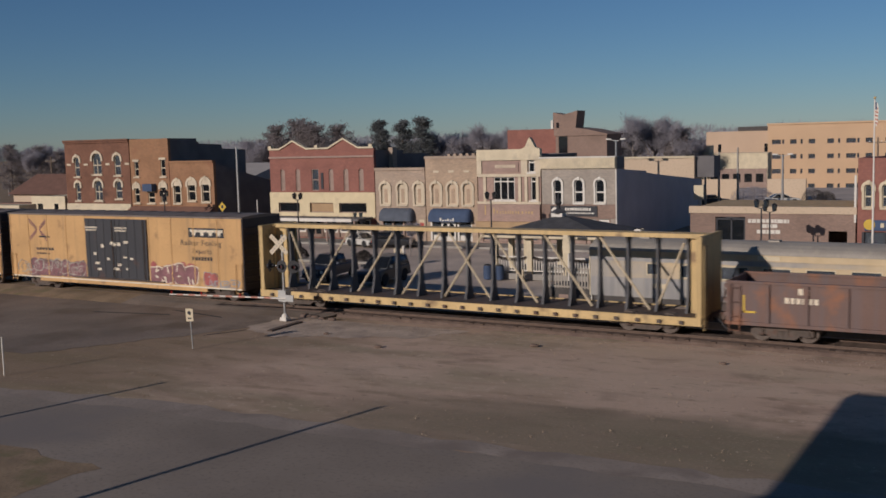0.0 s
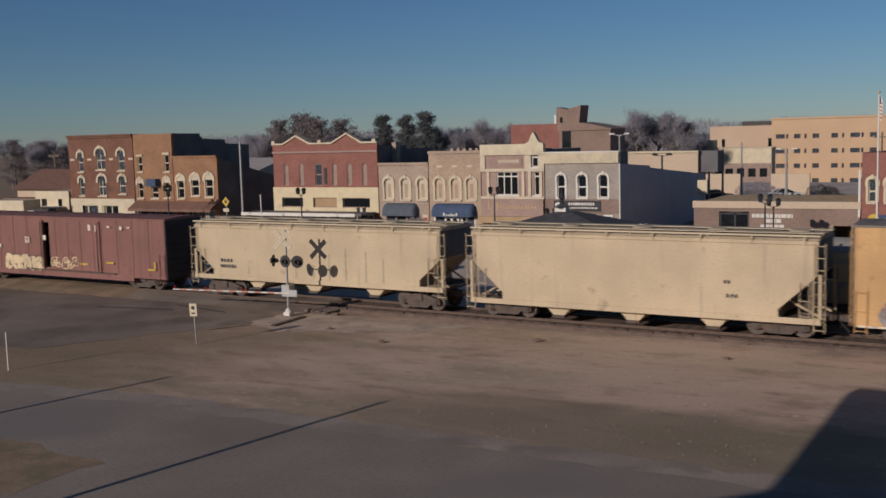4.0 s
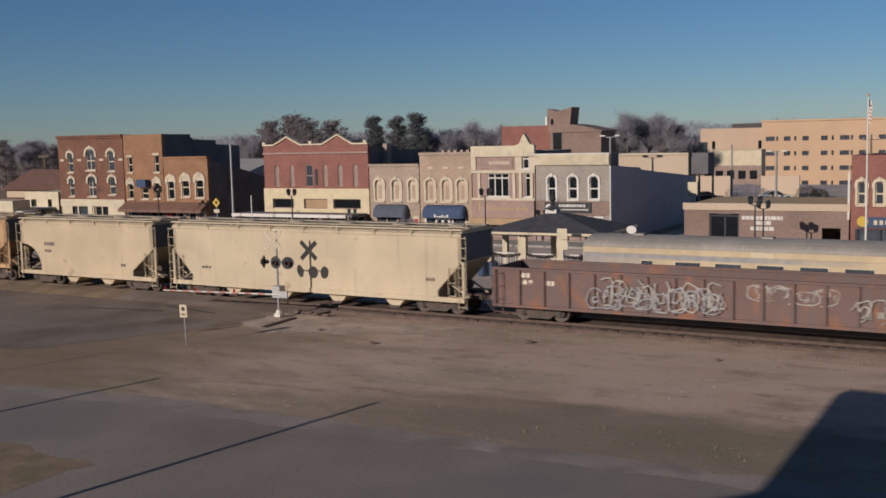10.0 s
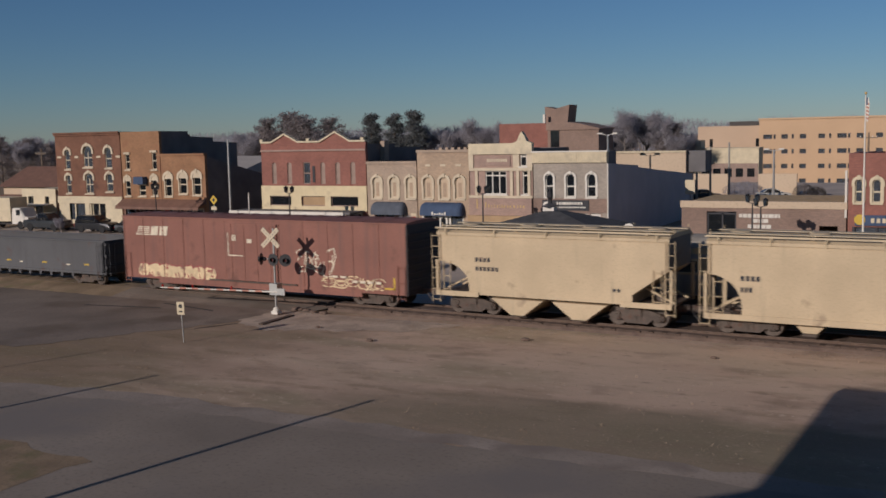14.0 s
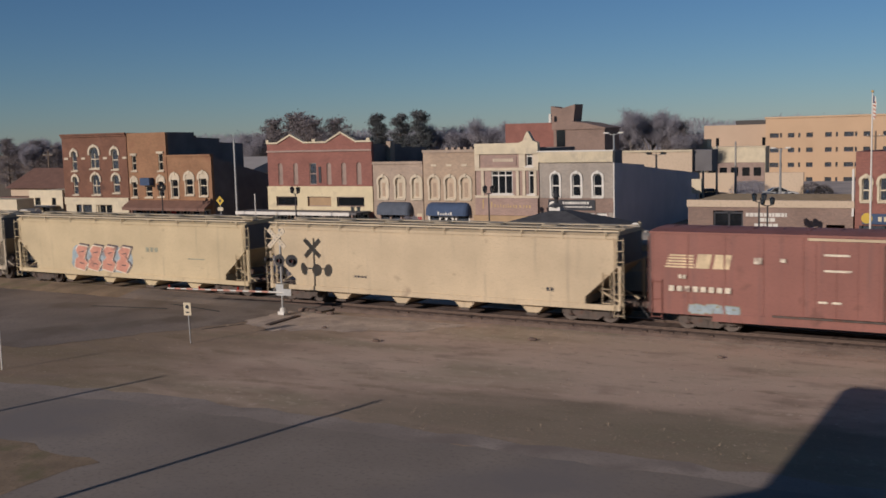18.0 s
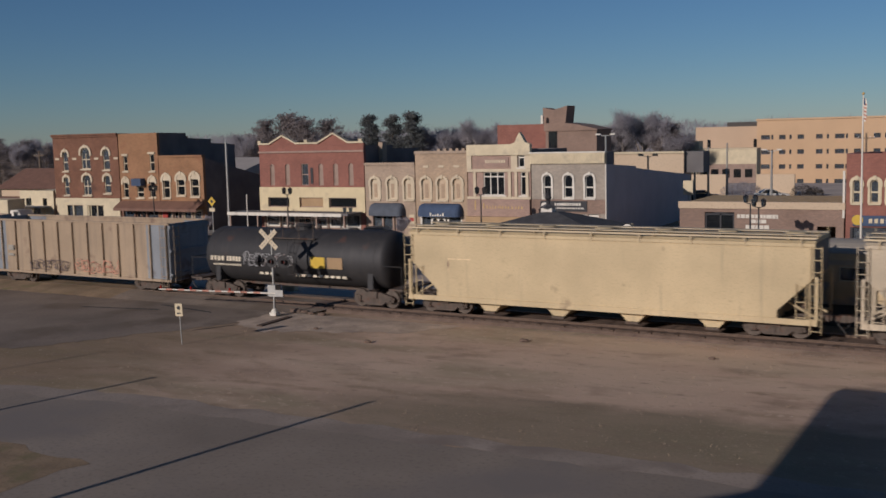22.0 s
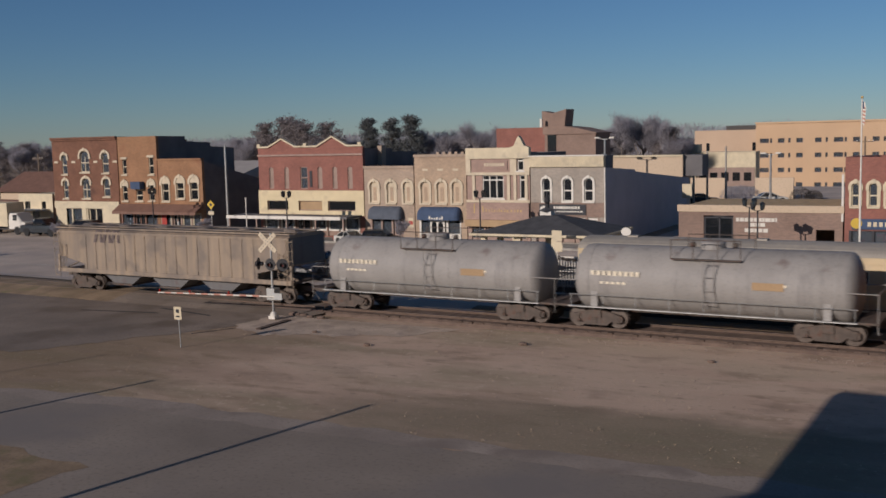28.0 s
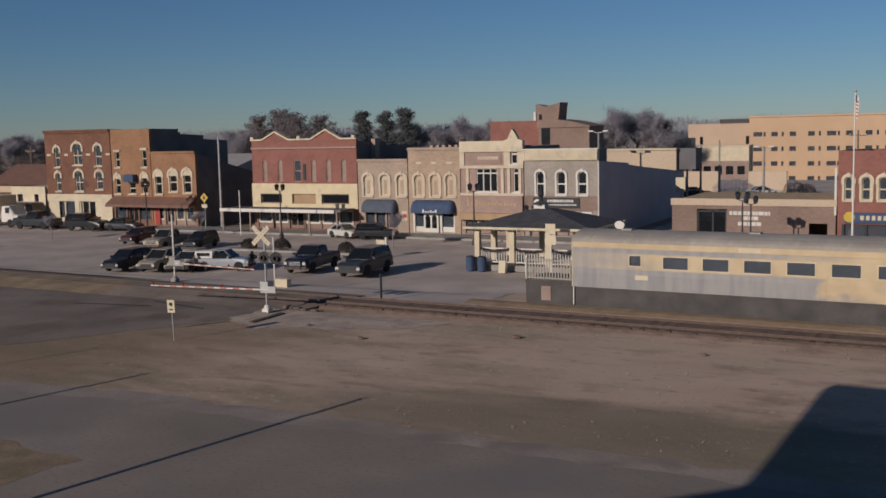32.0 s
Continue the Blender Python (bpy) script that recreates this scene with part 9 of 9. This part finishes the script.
    graffiti(c, -5.75, -3.3, 0.78, 1.6, side, 4, S["cream"], S["dark"], 23, "cream swollen sprayed shapes")
    graffiti(c, 1.6, 6.0, 0.8, 1.96, side, 5, S["cream"], S["dark"], 26, "cream bubble-shaped spray paint")
    # rusty gondola, long cream hopper, four short hoppers
    c = gondola(-153.3, 20.1, 2.72, P["gon_brown"], "rusty brown gondola car covered in white graffiti", 18, 0.8)
    bars(c, [(-8.6, 2.0, 0.45, 0.2, 2), (-8.8, 1.7, 0.8, 0.2, 3), (-7.6, 1.7, 0.6, 0.2, 3)], side, W)
    scrawl(c, -4.95, 0.35, 0.85, 2.25, side - 0.112, 9, S["pale"], 29, "white and grey sprayed scrawl", 0.06)
    scrawl(c, -5.4, 0.2, 0.85, 1.9, side - 0.117, 8, S["grey"], 30, k=0.05)
    scrawl(c, 5.1, 9.3, 0.85, 2.15, side - 0.112, 7, S["pale"], 32, "white sprayed scrawl", 0.06)
    scrawl(c, 1.2, 4.6, 1.5, 2.2, side - 0.004, 4, S["pale"], 33, k=0.03)
    c = hopper(-173.8, 18.2, 4.24, P["cream_b"], "long smooth cream covered hopper car", 4, cut=1.5)
    bars(c, [(7.0, 1.6, 0.5, 0.16, 3), (-6.9, 1.6, 0.7, 0.12, 3)], side, S["black"])
    c = hopper(-189.7, 11.4, 4.22, P["cream"], "cream short covered hopper car with small dark lettering", 2, cut=1.9, arched=True)
    bars(c, [(-3.4, 2.4, 0.9, 0.2, 4), (-3.4, 2.0, 0.6, 0.16, 3), (2.9, 1.4, 0.4, 0.16, 2)], side, S["dark"])
    c = hopper(-202.1, 11.7, 4.24, P["cream_o"], "orange rust-stained short covered hopper car", 2, cut=1.9, sill=1.0, belly=True, arched=True)
    bars(c, [(-3.6, 2.5, 0.9, 0.2, 4), (-3.6, 2.1, 0.8, 0.16, 4)], side, S["dark"])
    c = hopper(-214.8, 11.5, 4.22, P["cream"], "cream short covered hopper car with dark lettering", 2, cut=1.6, arched=True)
    bars(c, [(-4.2, 2.25, 0.8, 0.2, 4), (-4.2, 1.8, 0.5, 0.2, 3), (3.3, 1.45, 0.6, 0.18, 3)], side, S["black"])
    c = hopper(-227.3, 11.3, 4.22, P["cream"], "cream short covered hopper car with sloped chutes", 2, cut=1.8, sill=1.0, belly=True, arched=True)
    bars(c, [(-3.5, 2.5, 0.8, 0.2, 4), (-3.5, 2.1, 1.2, 0.18, 6), (3.0, 1.5, 0.4, 0.14, 2)], side, S["black"])
    # red boxcar, dark gondola, red boxcar
    c = boxcar(-243.7, 18.6, 4.5, P["red_c"], "brown-red boxcar with white sprayed outlines", [(-1.8, 1.6)], ribs=14)
    emblem(c, -8.3, -6.0, 3.1, 3.6, side, W)
    graffiti(c, -8.2, -2.6, 0.8, 1.6, side, 7, S["cream"], S["red"], 35)
    scrawl(c, 2.8, 5.0, 1.4, 2.8, side - 0.004, 4, W, 38, "white sprayed outlines", 0.045)
    scrawl(c, 4.4, 8.0, 0.85, 1.5, side - 0.004, 5, S["cream"], 39, k=0.035)
    bars(c, [(-1.6, 2.2, 0.06, 1.2, 1), (-1.6, 2.2, 1.0, 0.06, 1), (-1.3, 3.0, 0.3, 0.3, 2), (-0.3, 2.9, 0.3, 0.2, 1), (5.0, 1.4, 1.0, 0.1, 2), (6.2, 1.2, 1.8, 0.12, 4)], side - 0.1, W)
    bars(c, [(8.0, 0.95, 0.6, 0.09, 1), (8.5, 0.95, 0.09, 0.6, 1)], side, M["yellow"], "reflector")
    c = gondola(-264.3, 19.5, 2.95, P["gon_grey"], "dark grey gondola car with a white owner's mark", 3, 0.85)
    emblem(c, -8.6, -6.4, 2.12, 2.48, side, W)
    bars(c, [(-8.4, 1.7, 0.4, 0.2, 2), (-7.7, 1.7, 1.3, 0.2, 6)] + [(x, 1.15, 0.3, 0.07, 1) for x in (-5, -2.6, -1.2, 2.4, 6.5)], side, W)
    bars(c, [(x, 1.2, 0.4, 0.08, 1) for x in (1.2, 4.4, 8.0)], side, M["yellow"], "reflector")
    for i in range(16):
        x = -7.0 + 14.0 * i / 15
        bpart("floor_stringer", (x - 0.09, x + 0.09, -1.5, 1.5, 0.5, 0.7), P["gon_grey"], c)
    c = boxcar(-283.1, 15.7, 4.45, P["red"], "oxide-red boxcar with a white emblem and yellow graffiti", [(-1.7, 1.3)], ribs=12)
    emblem(c, -7.2, -4.6, 2.62, 3.2, side, S["cream"])
    bars(c, [(-6.6, 2.2, 0.35, 0.16, 2), (-7.0, 1.68, 2.6, 0.22, 8), (-3.6, 2.9, 0.3, 0.25, 1), (-2.6, 3.0, 0.2, 0.15, 1), (-1.0, 3.3, 0.9, 0.08, 1), (-1.0, 2.7, 1.0, 0.08, 1), (-1.2, 1.5, 1.0, 0.08, 2)], side - 0.1, W)
    bpart("side_board", (-1.6, 4.7, -1.56, -1.535, 3.86, 3.96), P["cream"], c)
    graffiti(c, -6.2, -4.2, 0.8, 1.2, side, 3, S["blue"], S["green"], 41)
    graffiti(c, 1.75, 5.3, 0.8, 1.88, side - 0.024, 5, S["cream"], S["dark"], 44, "cream and green sprayed shapes")
    # five long cream hoppers
    c = hopper(-301.6, 19.0, 4.25, P["cream"], "long cream covered hopper car", 4, cut=1.7)
    bars(c, [(-4.2, 1.45, 0.8, 0.1, 4), (6.0, 1.35, 0.4, 0.16, 2)], side, S["black"])
    c = hopper(-321.5, 18.3, 4.25, P["cream_y"], "cream covered hopper car with large salmon-pink graffiti", 4, cut=1.7)
    blocks(c, -4.2, 0.4, 0.95, 2.4, side, 4, S["pink"], S["dark"], S["blue"], "large salmon sprayed blocks with dark outline")
    bars(c, [(1.7, 2.2, 1.0, 0.25, 3), (4.8, 1.9, 1.2, 0.05, 1)], side, S["green"], "sprayed_tag")
    c = hopper(-340.8, 18.1, 4.25, P["cream_g"], "greyish cream covered hopper car", 4, cut=1.7)
    scrawl(c, 2.8, 4.4, 1.25, 1.75, side, 4, S["green"], 46, k=0.03)
    scrawl(c, 5.1, 8.2, 1.2, 1.9, side, 6, S["green"], 47, k=0.04)
    c = hopper(-360.4, 18.4, 4.25, P["cream_y"], "clean yellowish cream covered hopper car", 4, cut=1.6)
    bars(c, [(-7.0, 2.6, 1.2, 0.05, 1), (-7.0, 2.0, 0.05, 0.6, 1)], side, S["cream"])
    # black tank car
    c = tank(-376.6, 12.6, 3.95, 1.42, P["black"], "black tank car with white lettering and yellow placard", False)
    y = -1.43
    bars(c, [(-5.2, 2.0, 1.0, 0.24, 4), (-4.1, 2.0, 1.0, 0.24, 5), (-5.0, 1.76, 1.9, 0.09, 12), (-1.9, 1.4, 1.0, 0.12, 3), (0.4, 1.4, 3.2, 0.12, 9)], y, W)
    scrawl(c, -2.9, 0.2, 1.8, 2.55, y, 9, S["grey"], 52, "grey sprayed scrawl", 0.022)
    bpart("placard", (1.35, 2.2, y - 0.01, y, 1.85, 2.4), M["yellow"], c, "yellow square placard")
    bpart("placard", (2.35, 3.25, y - 0.01, y, 1.85, 2.4), M["sign_tan"], c, "tan placard")
    # tan and blue high gondolas
    for s, seed in ((-392.2, 60), (-409.0, 63)):
        c = gondola(s, 15.1, 4.15, P["tan"], "tall tan gondola car with blue-grey ends and vertical ribs", 13, 0.8, post_w=0.08, ends=P["blue"], name="high_side_gondola", end_w=1.7)
        scrawl(c, -3.6, -0.4, 0.9, 1.6, side - 0.112, 6, S["dark"], seed, "thin dark sprayed scrawl", 0.025)
        scrawl(c, 0.2, 3.7, 0.9, 1.7, side - 0.112, 6, S["pink"] if seed == 60 else S["grey"], seed + 1, k=0.025)
        bars(c, [(-5.6, 2.0, 0.5, 0.3, 1), (-5.6, 1.65, 0.5, 0.15, 1)], side - 0.112, S["pale"], "pale_patch")
    # black coal gondolas
    for s, ln, seed in ((-425.9, 15.1, 66), (-442.3, 14.0, 70)):
        c = gondola(s, ln, 3.75, P["coal"], "black-brown high-sided coal gondola with ribs" if seed == 66 else "black-brown coal gondola with an orange end", 15, 0.95, post_w=0.1, ends=None if seed == 66 else P["orange"], name="high_side_gondola", end_w=1.1, front=False)
        bars(c, [(-6.6, 2.3, 0.9, 0.28, 4), (-6.6, 1.9, 0.6, 0.2, 3)], side - 0.112, S["cream"])
        if seed == 66:
            scrawl(c, -2.4, 5.7, 1.1, 1.95, side - 0.112, 11, S["grey"], seed, "grey sprayed scrawl", 0.025)
        else:
            bars(c, [(-3.2 + i * 1.1, 2.3, 0.3, 0.25, 1) for i in range(4)] + [(4.2, 1.9, 0.9, 0.5, 3)], side - 0.112, S["cream"])
    # two grey tank cars and the last hopper
    for s in (-456.4, -469.4):
        c = tank(s, 12.4, 3.82, 1.4, P["grey"], "grey tank car with running boards and pale lettering")
        bars(c, [(-4.8, 2.35, 2.2, 0.2, 9), (-4.4, 2.0, 1.2, 0.1, 5), (2.4, 2.2, 0.9, 0.1, 3)], -1.41, W)
        bpart("placard", (1.9, 3.1, -1.425, -1.41, 2.05, 2.35), M["sign_tan"], c, "faded yellow placard")
    c = hopper(-485.65, 17.3, 3.87, P["weathered"], "weathered grey-brown ribbed hopper car, last in the train", 3, ribs=17, cut=2.3, sill=1.18, slopey=2.7)
    for k in range(3):  # faded slanted bars of the owner's mark
        xa = -5.5 + k * 0.68
        part("emblem", prism(bmesh.new(), [(xa, 2.85), (xa + 0.22, 2.85), (xa + 0.5, 3.55), (xa + 0.28, 3.55)], "y", side - 0.036, side - 0.029), S["dark"], c, "faded dark block of the owner's mark" if not k else "")
        part("emblem", prism(bmesh.new(), [(xa + 0.55, 2.85), (xa + 0.7, 2.85), (xa + 0.7, 3.55), (xa + 0.55, 3.55)], "y", side - 0.036, side - 0.029), S["dark"], c)


def motions():
    """The train rolls through; its pace wavers by a few hundredths."""
    lead = {0: -0.15, 1: 0.3, 2: 0.22, 3: 0.2, 4.5: 0.1, 6: 0.05, 7: 0.0, 8: 0.15, 9: 0.0, 10: 0.2, 11: 0.0, 12: 0.1, 13: 0.1, 14: -0.4, 15.5: -0.1, 17: 0.05, 18: 0.25, 19: -0.3, 20: 0.25, 21: 0.1, 22: 0.22, 23: -0.3, 24: 0.05, 25: 0.1, 26.5: 0.05, 28: 0.0, 29: 0.05, 30: 0.0, 32: 0.0}
    for ob, s in TRAIN:
        walk(ob, [(t, car_at(s + d, t)) for t, d in lead.items()])


build_train()
build_sleepers()
motions()
